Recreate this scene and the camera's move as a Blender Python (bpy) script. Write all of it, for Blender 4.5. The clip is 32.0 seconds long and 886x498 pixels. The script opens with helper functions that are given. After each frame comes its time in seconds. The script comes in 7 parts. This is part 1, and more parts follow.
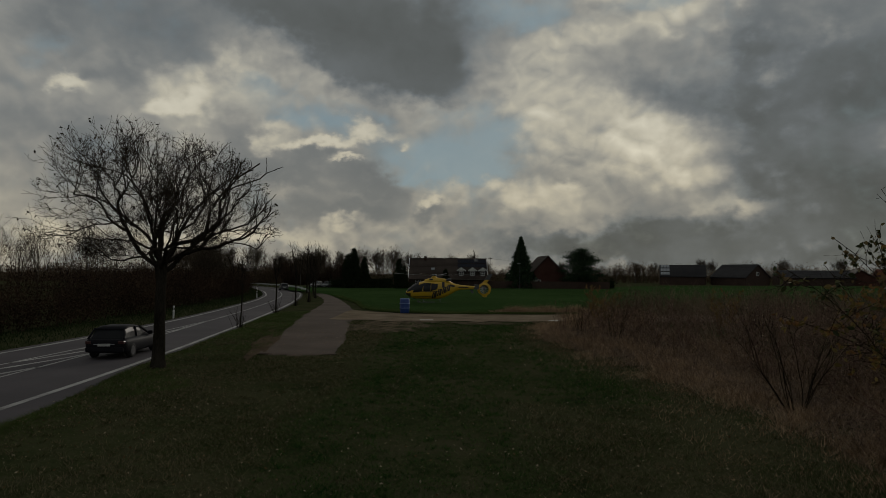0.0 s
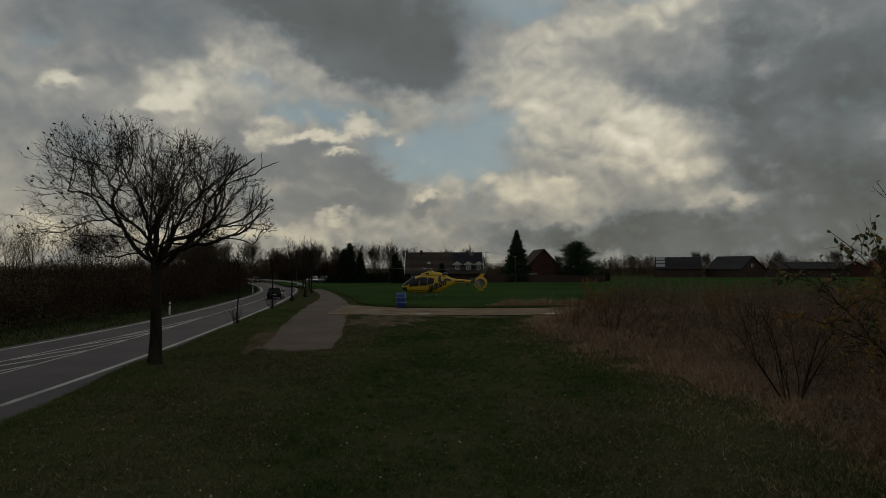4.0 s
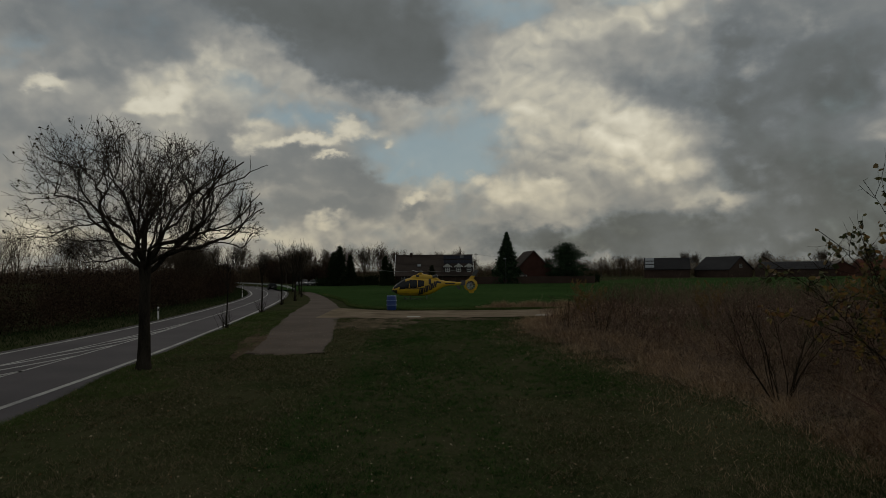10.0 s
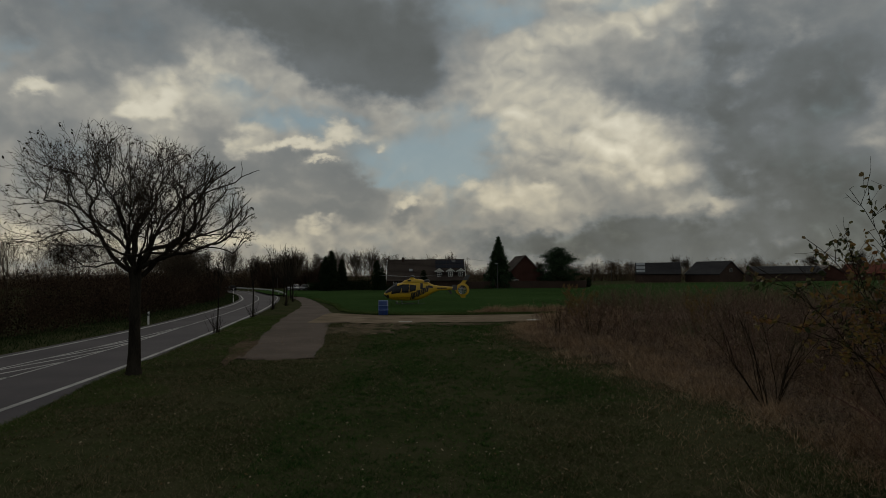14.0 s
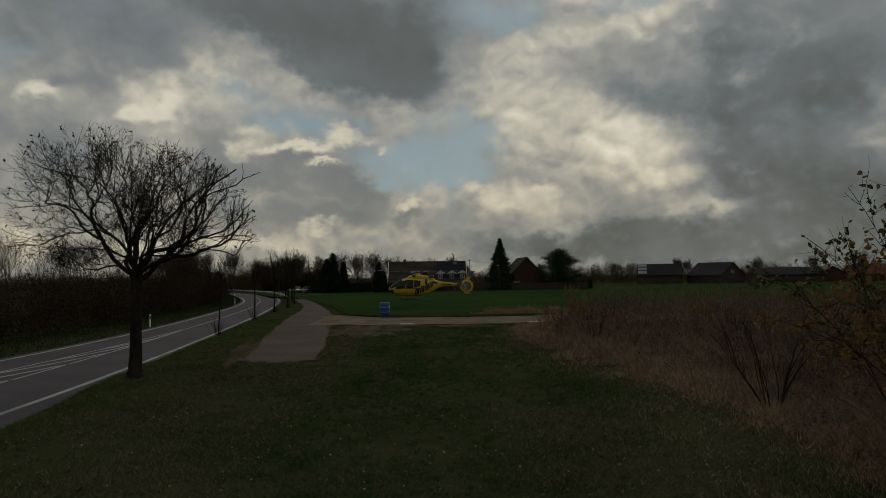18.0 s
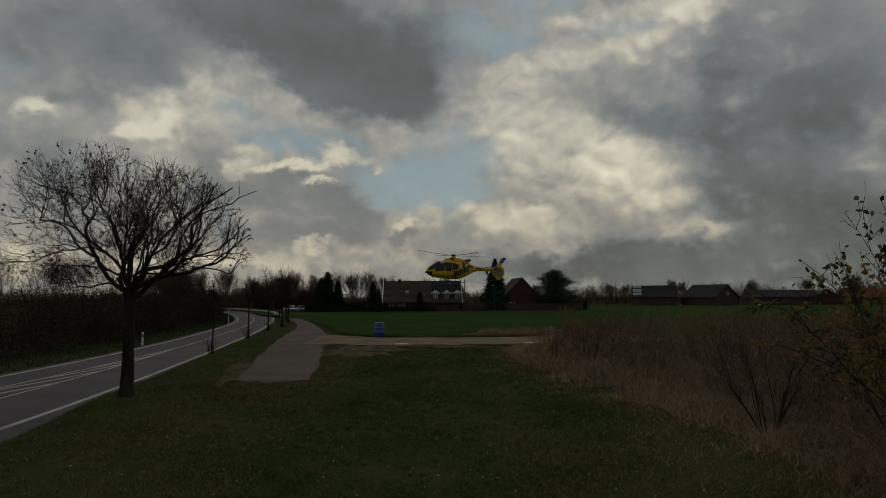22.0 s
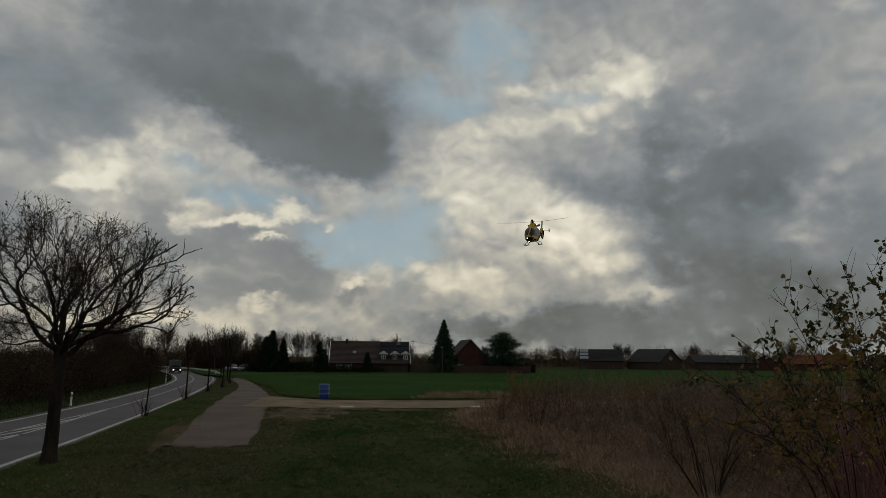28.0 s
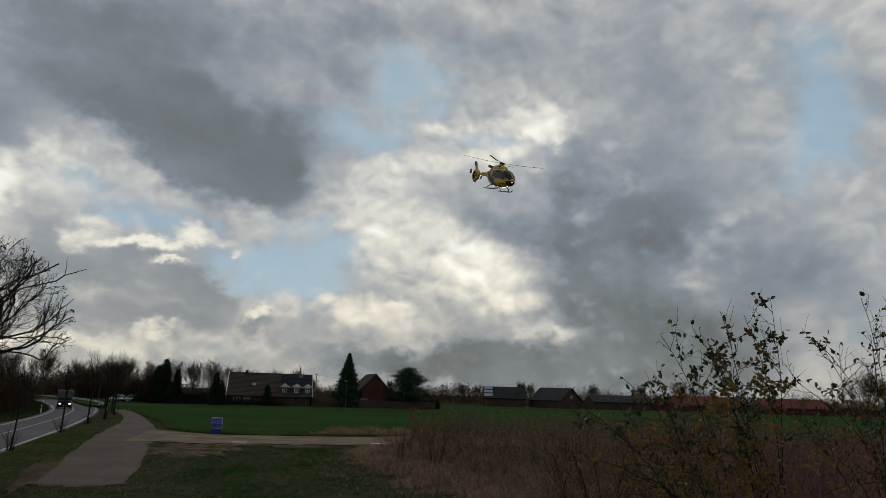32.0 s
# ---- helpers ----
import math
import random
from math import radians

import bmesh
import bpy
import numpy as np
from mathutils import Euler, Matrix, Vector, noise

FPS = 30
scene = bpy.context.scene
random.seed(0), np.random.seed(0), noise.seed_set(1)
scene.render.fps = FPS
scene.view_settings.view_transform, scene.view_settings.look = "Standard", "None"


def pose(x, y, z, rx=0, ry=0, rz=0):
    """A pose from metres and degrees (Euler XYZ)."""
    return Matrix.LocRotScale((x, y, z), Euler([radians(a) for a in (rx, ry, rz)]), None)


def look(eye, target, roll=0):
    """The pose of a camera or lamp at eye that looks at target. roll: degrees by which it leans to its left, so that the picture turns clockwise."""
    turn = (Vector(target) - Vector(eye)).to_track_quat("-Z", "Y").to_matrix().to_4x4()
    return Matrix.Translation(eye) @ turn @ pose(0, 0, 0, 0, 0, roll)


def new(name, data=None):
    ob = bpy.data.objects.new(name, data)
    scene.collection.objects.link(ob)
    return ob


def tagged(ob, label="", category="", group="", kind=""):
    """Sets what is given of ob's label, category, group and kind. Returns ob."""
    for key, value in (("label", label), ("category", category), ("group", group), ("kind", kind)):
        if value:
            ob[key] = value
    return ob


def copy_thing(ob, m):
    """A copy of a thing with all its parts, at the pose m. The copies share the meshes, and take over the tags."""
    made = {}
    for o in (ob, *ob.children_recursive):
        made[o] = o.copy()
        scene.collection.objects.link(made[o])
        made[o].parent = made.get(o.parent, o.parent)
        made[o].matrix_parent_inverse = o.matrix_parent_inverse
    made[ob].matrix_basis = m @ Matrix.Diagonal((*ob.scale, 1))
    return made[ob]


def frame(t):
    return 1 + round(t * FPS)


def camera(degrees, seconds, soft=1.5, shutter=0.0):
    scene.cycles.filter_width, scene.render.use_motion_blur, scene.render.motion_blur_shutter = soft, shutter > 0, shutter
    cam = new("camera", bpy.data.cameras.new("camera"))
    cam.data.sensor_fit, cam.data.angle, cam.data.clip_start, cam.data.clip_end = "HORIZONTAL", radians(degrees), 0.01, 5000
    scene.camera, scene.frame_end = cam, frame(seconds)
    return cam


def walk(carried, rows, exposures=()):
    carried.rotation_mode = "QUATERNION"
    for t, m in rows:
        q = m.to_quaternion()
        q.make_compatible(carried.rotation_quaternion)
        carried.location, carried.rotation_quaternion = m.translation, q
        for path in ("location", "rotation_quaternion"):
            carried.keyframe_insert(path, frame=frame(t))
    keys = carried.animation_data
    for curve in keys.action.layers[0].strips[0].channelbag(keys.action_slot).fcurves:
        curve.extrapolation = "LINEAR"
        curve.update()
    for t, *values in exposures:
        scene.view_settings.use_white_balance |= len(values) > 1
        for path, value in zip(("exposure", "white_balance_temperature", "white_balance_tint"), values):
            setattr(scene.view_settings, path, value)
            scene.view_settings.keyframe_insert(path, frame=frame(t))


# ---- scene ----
# ---------------- camera ----------------
cam = camera(67.9, 32.0, soft=0.7)
VIEW = [
    (0.0, 0.000, 0.000, 3.500, 2.13, -0.35, 0.00), (0.5, -0.011, 0.017, 3.503, 2.09, 0.09, 0.15), (1.0, -0.015, 0.010, 3.499, 1.79, -0.19, 0.12),
    (1.5, -0.008, 0.022, 3.492, 1.71, 0.20, 0.06), (2.0, 0.004, 0.026, 3.487, 1.69, 0.43, -0.31), (2.5, -0.019, 0.021, 3.496, 1.66, 0.51, -0.61),
    (3.0, -0.048, 0.004, 3.495, 1.69, 0.38, -0.51), (3.5, -0.040, 0.006, 3.490, 1.62, 0.05, -0.35), (5.5, -0.019, 0.001, 3.490, 1.79, 0.61, -0.53),
    (6.0, -0.035, -0.005, 3.484, 1.95, 0.66, -0.59), (6.5, -0.030, -0.005, 3.488, 1.99, 0.51, -0.68), (7.0, -0.039, -0.000, 3.484, 1.91, 0.47, -0.75),
    (7.5, -0.031, 0.015, 3.490, 1.84, 0.45, -0.82), (8.0, -0.034, 0.030, 3.491, 1.69, 0.44, -0.96), (8.5, -0.024, 0.050, 3.487, 1.51, 0.68, -1.09),
    (9.0, -0.026, 0.043, 3.485, 1.50, 0.69, -1.35), (9.5, -0.047, 0.019, 3.487, 1.65, 0.70, -1.32), (10.0, -0.026, 0.011, 3.493, 1.82, 0.54, -1.21),
    (10.5, -0.009, 0.003, 3.502, 2.03, 0.39, -1.42), (11.0, -0.015, -0.000, 3.508, 2.06, 0.45, -1.52), (11.5, -0.025, -0.009, 3.506, 1.93, 0.61, -1.66),
    (12.0, -0.029, -0.006, 3.508, 1.81, 0.48, -1.61), (12.5, -0.019, -0.013, 3.514, 1.87, 0.57, -1.57), (13.0, -0.013, -0.030, 3.514, 2.05, 0.54, -1.71),
    (13.5, -0.008, -0.027, 3.517, 2.19, 0.49, -1.85), (14.0, -0.018, -0.042, 3.514, 2.21, 0.53, -1.92), (14.5, -0.002, -0.042, 3.513, 2.23, 0.66, -1.84),
    (16.5, -0.014, -0.048, 3.509, 2.38, 0.67, -1.79), (17.0, -0.017, -0.038, 3.501, 2.37, 0.65, -1.77), (17.5, -0.020, -0.031, 3.498, 2.44, 0.66, -1.77),
    (18.0, -0.008, -0.025, 3.509, 2.38, 0.70, -1.79), (18.5, -0.013, -0.025, 3.517, 2.52, 0.71, -1.76), (19.0, -0.010, -0.016, 3.517, 2.73, 0.60, -1.79),
    (19.5, -0.014, -0.010, 3.522, 3.05, 0.42, -1.79), (20.0, -0.040, -0.002, 3.521, 3.30, 0.25, -1.87), (20.5, -0.034, -0.001, 3.521, 3.61, 0.18, -1.80),
    (21.0, -0.034, 0.000, 3.529, 4.05, 0.07, -1.88), (21.5, -0.038, -0.016, 3.521, 4.16, 0.20, -2.03), (22.0, -0.032, 0.004, 3.532, 4.10, 0.22, -2.24),
    (22.5, -0.037, 0.022, 3.531, 4.35, 0.15, -2.27), (23.0, -0.036, 0.014, 3.525, 4.61, 0.20, -2.28), (23.5, -0.028, 0.016, 3.544, 5.05, -0.06, -2.30),
    (24.0, 0.023, 0.026, 3.552, 6.02, -0.28, -2.65), (24.5, 0.036, 0.014, 3.556, 7.03, -0.42, -3.52), (25.0, 0.024, -0.017, 3.555, 7.48, -0.44, -4.37),
    (25.5, 0.008, -0.035, 3.572, 7.56, -0.47, -4.88), (27.5, 0.028, -0.052, 3.609, 9.01, -0.27, -6.68), (28.0, 0.021, -0.071, 3.620, 9.34, -0.57, -6.68),
    (28.5, 0.049, -0.071, 3.632, 9.63, -0.54, -6.48), (29.0, 0.047, -0.065, 3.645, 9.95, -0.40, -6.12), (29.5, 0.049, -0.052, 3.638, 10.22, -0.27, -5.85),
    (30.0, 0.064, -0.025, 3.633, 10.60, -0.32, -5.82), (30.5, 0.104, 0.014, 3.634, 10.94, -0.51, -6.49), (31.0, 0.172, 0.058, 3.668, 11.61, -0.82, -8.27),
    (31.5, 0.226, 0.088, 3.688, 11.94, -1.56, -11.55), (32.0, 0.248, 0.099, 3.685, 12.45, -1.77, -14.74)]
EXPOSURE = [(0.0, -0.05, 6500, 11), (2.0, 0.08, 6500, 11), (14.0, 0.12, 6500, 11), (21.0, 0.12, 6500, 11), (23.0, 0.05, 6500, 11), (25.0, -0.10, 6400, 11), (28.0, 0.40, 6350, 12), (30.5, 0.52, 6300, 13), (32.0, 0.70, 6000, 14)]
walk(cam, [(t, pose(x, y, z, 90 + pitch, roll, yaw)) for t, x, y, z, pitch, roll, yaw in VIEW], EXPOSURE)

# ---------------- sky and sun ----------------
world = bpy.data.worlds.new("sky")
scene.world = world
world.use_nodes = True


def sky_nodes():
    nt = world.node_tree
    nt.nodes.clear()
    N, link = nt.nodes.new, nt.links.new

    def math_(op, a, b=None, c=None, clamp=False):
        n = N("ShaderNodeMath")
        n.operation, n.use_clamp = op, clamp
        for i, v in enumerate((a, b, c)):
            if v is None:
                continue
            if isinstance(v, (int, float)):
                n.inputs[i].default_value = v
            else:
                link(v, n.inputs[i])
        return n.outputs[0]

    def vec(op, a, b=None, c=None):
        n = N("ShaderNodeVectorMath")
        n.operation = op
        for i, v in enumerate((a, b, c)):
            if v is None:
                continue
            if isinstance(v, tuple):
                n.inputs[i].default_value = v
            else:
                link(v, n.inputs[i])
        return n.outputs["Value"] if op == "DOT_PRODUCT" else n.outputs[0]

    def noise_(at, scale, detail, rough, warp=0.0):
        n = N("ShaderNodeTexNoise")
        n.inputs["Scale"].default_value, n.inputs["Detail"].default_value = scale, detail
        n.inputs["Roughness"].default_value, n.inputs["Distortion"].default_value = rough, warp
        link(at, n.inputs["Vector"])
        return n

    way = N("ShaderNodeTexCoord").outputs["Generated"]
    sep = N("ShaderNodeSeparateXYZ")
    link(way, sep.inputs[0])
    ahead = math_("MAXIMUM", sep.outputs[1], 0.12)
    u, v = math_("DIVIDE", sep.outputs[0], ahead), math_("DIVIDE", sep.outputs[2], ahead)
    comb = N("ShaderNodeCombineXYZ")
    link(u, comb.inputs[0]), link(v, comb.inputs[1])
    uv = comb.outputs[0]
    flat = vec("MULTIPLY", way, (1.0, 1.0, 1.35))
    big = noise_(flat, 8.0, 4.0, 0.55)
    fine = noise_(flat, 24.0, 4.0, 0.55)
    warp = vec("MULTIPLY_ADD", vec("SUBTRACT", big.outputs["Color"], (0.5, 0.5, 0.5)), (0.13, 0.10, 0.0), uv)
    warp = vec("MULTIPLY_ADD", vec("SUBTRACT", fine.outputs["Color"], (0.5, 0.5, 0.5)), (0.055, 0.05, 0.0), warp)

    def blobs(rows):
        acc = 0.0
        for cu, cv, ru, rv, weight, turn in rows:
            if turn:
                d = vec("SUBTRACT", warp, (cu, cv, 0.0))
                c, s = math.cos(radians(turn)), math.sin(radians(turn))
                p, q = vec("DOT_PRODUCT", d, (c / ru, s / ru, 0.0)), vec("DOT_PRODUCT", d, (-s / rv, c / rv, 0.0))
                far2 = math_("MULTIPLY_ADD", p, p, math_("MULTIPLY", q, q))
            else:
                q = vec("MULTIPLY_ADD", warp, (1 / ru, 1 / rv, 0.0), (-cu / ru, -cv / rv, 0.0))
                far2 = vec("DOT_PRODUCT", q, q)
            fall = math_("POWER", 0.5, math_("POWER", far2, 1.3))
            acc = math_("MULTIPLY_ADD", fall, weight, acc)
        return acc

    def step(x, lo, hi, a=0.0, b=1.0):
        n = N("ShaderNodeMapRange")
        n.interpolation_type = "SMOOTHSTEP"
        for k, val in enumerate((lo, hi, a, b)):
            n.inputs[1 + k].default_value = val
        link(x, n.inputs[0])
        return n.outputs[0]

    def blend(a, b, f):
        n = N("ShaderNodeMix")
        for key, val in (("Factor", f), ("A", a), ("B", b)):
            if isinstance(val, (int, float)):
                n.inputs[key].default_value = val
            else:
                link(val, n.inputs[key])
        return n.outputs[0]

    def billow(shift):
        """Rounded heaps with narrow creases, at two sizes."""
        at = vec("ADD", vec("MULTIPLY", way, (1.0, 1.0, 1.2)), shift)
        acc = 0.0
        for scale, share in ((12.0, 1.2), (29.0, 0.5)):
            n = noise_(at, scale, 1.5, 0.5, 0.2)
            acc = math_("MULTIPLY_ADD", math_("ABSOLUTE", math_("SUBTRACT", n.outputs[0], 0.5)), share, acc)
        return acc

    heap = billow((0.0, 0.0, 0.0))
    relief = math_("SUBTRACT", heap, billow((0.006, 0.0, 0.016)))
    soft = noise_(flat, 8.0, 8.0, 0.52, 0.1)
    swell = math_("SUBTRACT", soft.outputs[0], 0.5)
    ragged = math_("ADD", math_("MULTIPLY", math_("SUBTRACT", heap, 0.14), 1.0), math_("ADD", math_("MULTIPLY", math_("SUBTRACT", fine.outputs[0], 0.5), 0.7), swell))
    # a pale sheet with grey masses and lit heaps in it
    tone = math_("MULTIPLY_ADD", swell, 0.30, BASE)
    for rows, body, lo, hi, rag in ((GREY, 0.390, 0.0, 1.15, 0.6), (PALEGREY_LOW + PALEGREY_HIGH, 0.475, 0.0, 1.25, 0.7), (BRIGHT, 0.76, 0.0, 1.6, 0.75), (GLOW_LOW + GLOW_HIGH, 0.74, 0.0, 1.45, 0.7)):
        cover = step(math_("MULTIPLY_ADD", ragged, rag, blobs(rows)), lo, hi)
        tone = blend(tone, math_("MULTIPLY_ADD", swell, 0.24, body), cover)
    tone = math_("MULTIPLY_ADD", relief, step(tone, 0.42, 0.66, 0.06, 0.42), tone)
    # clear gaps, broken by wisps
    veil = step(math_("MULTIPLY_ADD", ragged, -1.0, blobs(CLEAR)), 0.0, 1.15, 0.0, 0.85)
    # small grey cumulus before the gaps, lit puffs, then the heavy dark deck
    for rows, body, lo, hi, rag in ((CUMULI, 0.465, 0.05, 1.2, 1.2), (PUFFS, 0.77, 0.10, 1.25, 1.2), (DECK, 0.39, -0.05, 1.25, 0.9)):
        cover = step(math_("MULTIPLY_ADD", ragged, rag, blobs(rows)), lo, hi)
        tone = blend(tone, math_("MULTIPLY_ADD", swell, 0.14, body), cover)
        veil = math_("MULTIPLY", veil, math_("SUBTRACT", 1.0, cover))
    # sky dimmed overhead and behind, out of view, to darken faces turned to the camera
    rear = N("ShaderNodeMapRange")
    rear.interpolation_type = "SMOOTHSTEP"
    for k, val in enumerate((0.45, -0.35, 0.0, 0.05)):
        rear.inputs[1 + k].default_value = val
    link(sep.outputs[1], rear.inputs[0])
    tone = math_("SUBTRACT", tone, rear.outputs[0])
    tone = math_("MINIMUM", math_("MAXIMUM", tone, 0.27), 0.92)
    light = math_("POWER", tone, 2.25)
    hue = N("ShaderNodeValToRGB")
    el = hue.color_ramp.elements
    el[0].position, el[0].color = 0.34, (0.920, 1.0, 0.950, 1)
    el[1].position, el[1].color = 0.70, (1.030, 0.985, 0.80, 1)
    for spot, shade in ((0.44, (0.905, 1.0, 1.025)), (0.55, (0.985, 0.995, 0.92))):
        e = el.new(spot)
        e.color = (*shade, 1)
    link(tone, hue.inputs[0])
    # warmer and pinker low down
    low = N("ShaderNodeMix")
    low.data_type, low.blend_type = "RGBA", "MULTIPLY"
    low.inputs["B"].default_value = (1.035, 0.985, 0.90, 1)
    link(step(v, 0.30, 0.02), low.inputs["Factor"]), link(hue.outputs[0], low.inputs["A"])
    cloud = vec("SCALE", low.outputs["Result"])
    link(light, cloud.node.inputs["Scale"])
    # clear gaps between the clouds
    nishita = N("ShaderNodeTexSky")
    nishita.sky_type, nishita.sun_disc = "NISHITA", False
    nishita.sun_elevation, nishita.sun_rotation = radians(16), radians(20)
    nishita.air_density, nishita.dust_density, nishita.ozone_density = 1.0, 0.6, 2.0
    clear = vec("MULTIPLY_ADD", nishita.outputs[0], (0.007, 0.007, 0.006), (0.175, 0.243, 0.275))
    mix = N("ShaderNodeMix")
    mix.data_type = "RGBA"
    link(veil, mix.inputs["Factor"]), link(cloud, mix.inputs["A"]), link(clear, mix.inputs["B"])
    bg, out = N("ShaderNodeBackground"), N("ShaderNodeOutputWorld")
    bg.inputs[1].default_value = 1.0
    link(mix.outputs["Result"], bg.inputs[0]), link(bg.outputs[0], out.inputs[0])


# cloud masses: place and half-width in the tangent plane ahead, and how much lighter or darker
BASE = 0.555
DECK = [(-0.117, 0.398, 0.147, 0.057, 0.9, -8), (-0.212, 0.367, 0.077, 0.026, 0.5, -28), (-0.066, 0.323, 0.087, 0.035, 0.8, -24), (-0.006, 0.28,
     0.043, 0.017, 0.6, -14), (-0.126, 0.306, 0.043, 0.019, 0.5, -30), (-0.298, 0.415, 0.103, 0.032, 0.5, -15), (-0.005, 0.376, 0.043, 0.044, 0.4, 0),
     (-0.268, 0.489, 0.129, 0.068, 0.6, -14), (-0.106, 0.543, 0.222, 0.071, 0.6, 0), (-0.406, 0.534, 0.16, 0.058, 0.3, 0), (-0.114, 0.378, 0.096,
     0.047, 0.6, -32), (-0.024, 0.319, 0.062, 0.024, 0.6, -10), (0.039, 0.299, 0.023, 0.017, 0.4, 0), (0.132, 0.623, 0.118, 0.042, 0.5, 0)]
GREY = [(0.353, 0.275, 0.075, 0.035, 0.8, -10), (0.514, 0.306, 0.081, 0.116, 0.8, 0), (0.632, 0.368, 0.145, 0.099, 0.9, 0), (0.619, 0.217, 0.135,
     0.08, 1.2, 0), (0.554, 0.138, 0.125, 0.035, 0.9, 0), (0.697, 0.154, 0.135, 0.08, 0.9, 0), (0.914, 0.252, 0.169, 0.094, 0.7, 0), (0.507, 0.041,
     0.25, 0.031, 1.1, 0), (0.713, 0.075, 0.162, 0.062, 1.1, 0), (0.295, 0.034, 0.176, 0.016, 0.7, 0), (0.156, 0.049, 0.139, 0.017, 0.6, 0), (0.296,
     0.06, 0.088, 0.024, 0.5, 0)]
CUMULI = [(-0.28, 0.159, 0.068, 0.03, 0.7, 0), (-0.178, 0.163, 0.09, 0.035, 1.1, -12), (-0.297, 0.215, 0.051, 0.035, 0.6, -30), (-0.097, 0.137, 0.043,
     0.016, 0.9, -20), (-0.221, 0.099, 0.064, 0.021, 0.9, 0), (-0.106, 0.096, 0.05, 0.017, 1, 0), (-0.016, 0.093, 0.024, 0.013, 0.9, 0), (-0.161,
     0.055, 0.102, 0.01, 0.4, 0)]
PUFFS = [(-0.122, 0.232, 0.045, 0.016, 1, -10), (-0.187, 0.206, 0.056, 0.01, 1.1, 8), (-0.255, 0.224, 0.02, 0.019, 0.7, -40), (-0.136, 0.079, 0.022,
     0.009, 0.45, 25), (-0.02, 0.106, 0.021, 0.008, 0.9, 0), (-0.568, 0.292, 0.034, 0.011, 1, 8), (-0.412, 0.25, 0.034, 0.014, 1.1, 0), (-0.365,
     0.263, 0.022, 0.029, 0.9, 10), (-0.062, 0.201, 0.014, 0.008, 0.7, 0), (-0.161, 0.077, 0.017, 0.009, 0.5, 0), (-0.148, 0.186, 0.012, 0.005, 0.9,
     0), (0.062, 0.14, 0.026, 0.012, 0.6, 0), (0.205, 0.131, 0.026, 0.009, 0.7, 0), (0.088, 0.131, 0.026, 0.014, 0.5, 0)]
PALEGREY_LOW = [(-0.476, 0.367, 0.144, 0.061, 0.8, 0), (-0.416, 0.297, 0.093, 0.039, 0.8, -12), (-0.586, 0.392, 0.101, 0.052, 0.4, 0), (-0.617, 0.233,
     0.1, 0.051, 0.8, 0), (-0.541, 0.199, 0.092, 0.039, 0.5, -15), (-0.507, 0.135, 0.109, 0.043, 0.3, 0), (0.36, 0.598, 0.125, 0.054, 0.7, 0), (0.657,
     0.626, 0.17, 0.08, 0.8, 0)]
PALEGREY_HIGH = [(0.688, 0.477, 0.144, 0.098, 0.8, 0), (0.526, 0.413, 0.062, 0.062, 0.5, 0), (0.905, 0.354, 0.091, 0.043, 0.7, 0), (0.79, 0.207,
     0.185, 0.07, 0.8, 0), (0.593, 0.199, 0.092, 0.048, 0.6, 0), (0.402, 0.315, 0.069, 0.039, 0.5, -10), (0.277, 0.376, 0.058, 0.03, 0.35, 0),
     (-0.457, 0.417, 0.162, 0.069, 1, 0), (0.003, 0.533, 0.103, 0.082, 0.6, 0)]
BRIGHT = [(0.334, 0.187, 0.075, 0.055, 1, 0), (0.238, 0.222, 0.114, 0.053, 0.7, 0), (0.16, 0.288, 0.079, 0.053, 0.6, 0), (0.132, 0.201, 0.052, 0.035,
     0.5, 0), (0.222, 0.368, 0.106, 0.031, 0.7, 12), (0.373, 0.386, 0.044, 0.031, 0.8, 0), (0.395, 0.156, 0.053, 0.026, 0.4, 0), (0.062, 0.118, 0.078,
     0.026, 0.7, 0), (0.157, 0.118, 0.07, 0.023, 0.7, 0), (-0.016, 0.115, 0.039, 0.016, 0.5, 0), (0.218, 0.083, 0.105, 0.019, 0.3, 0), (0.437, 0.097,
     0.066, 0.014, 0.8, 0), (-0.314, 0.297, 0.051, 0.043, 0.5, 40), (-0.263, 0.232, 0.051, 0.021, 0.5, -35)]
GLOW_LOW = [(-0.34, 0.28, 0.077, 0.043, 0.4, 25), (-0.238, 0.133, 0.051, 0.015, 0.4, 0), (-0.507, 0.058, 0.167, 0.02, 0.5, 0), (-0.28, 0.052, 0.136,
     0.015, 0.55, 0), (-0.093, 0.051, 0.103, 0.014, 0.4, 0), (-0.615, 0.063, 0.066, 0.034, 0.9, 0), (-0.356, 0.044, 0.11, 0.02, 0.5, 0), (-0.212,
     0.064, 0.051, 0.012, 0.4, 0), (0.259, 0.429, 0.073, 0.016, 0.7, -4)]
GLOW_HIGH = [(0.422, 0.472, 0.061, 0.038, 1.3, 20), (0.376, 0.443, 0.06, 0.02, 0.6, 0), (-0.402, 0.282, 0.047, 0.026, 0.7, -10), (-0.302, 0.319,
     0.049, 0.022, 0.5, -25), (0.848, 0.628, 0.033, 0.026, 0.7, 0), (0.715, 0.195, 0.042, 0.014, 0.5, 0), (-0.05, 0.067, 0.06, 0.01, 0.4, 0), (-0.272,
     0.125, 0.025, 0.021, 0.35, 0), (-0.373, 0.185, 0.034, 0.034, 0.4, 0), (-0.583, 0.161, 0.042, 0.017, 0.3, 0)]
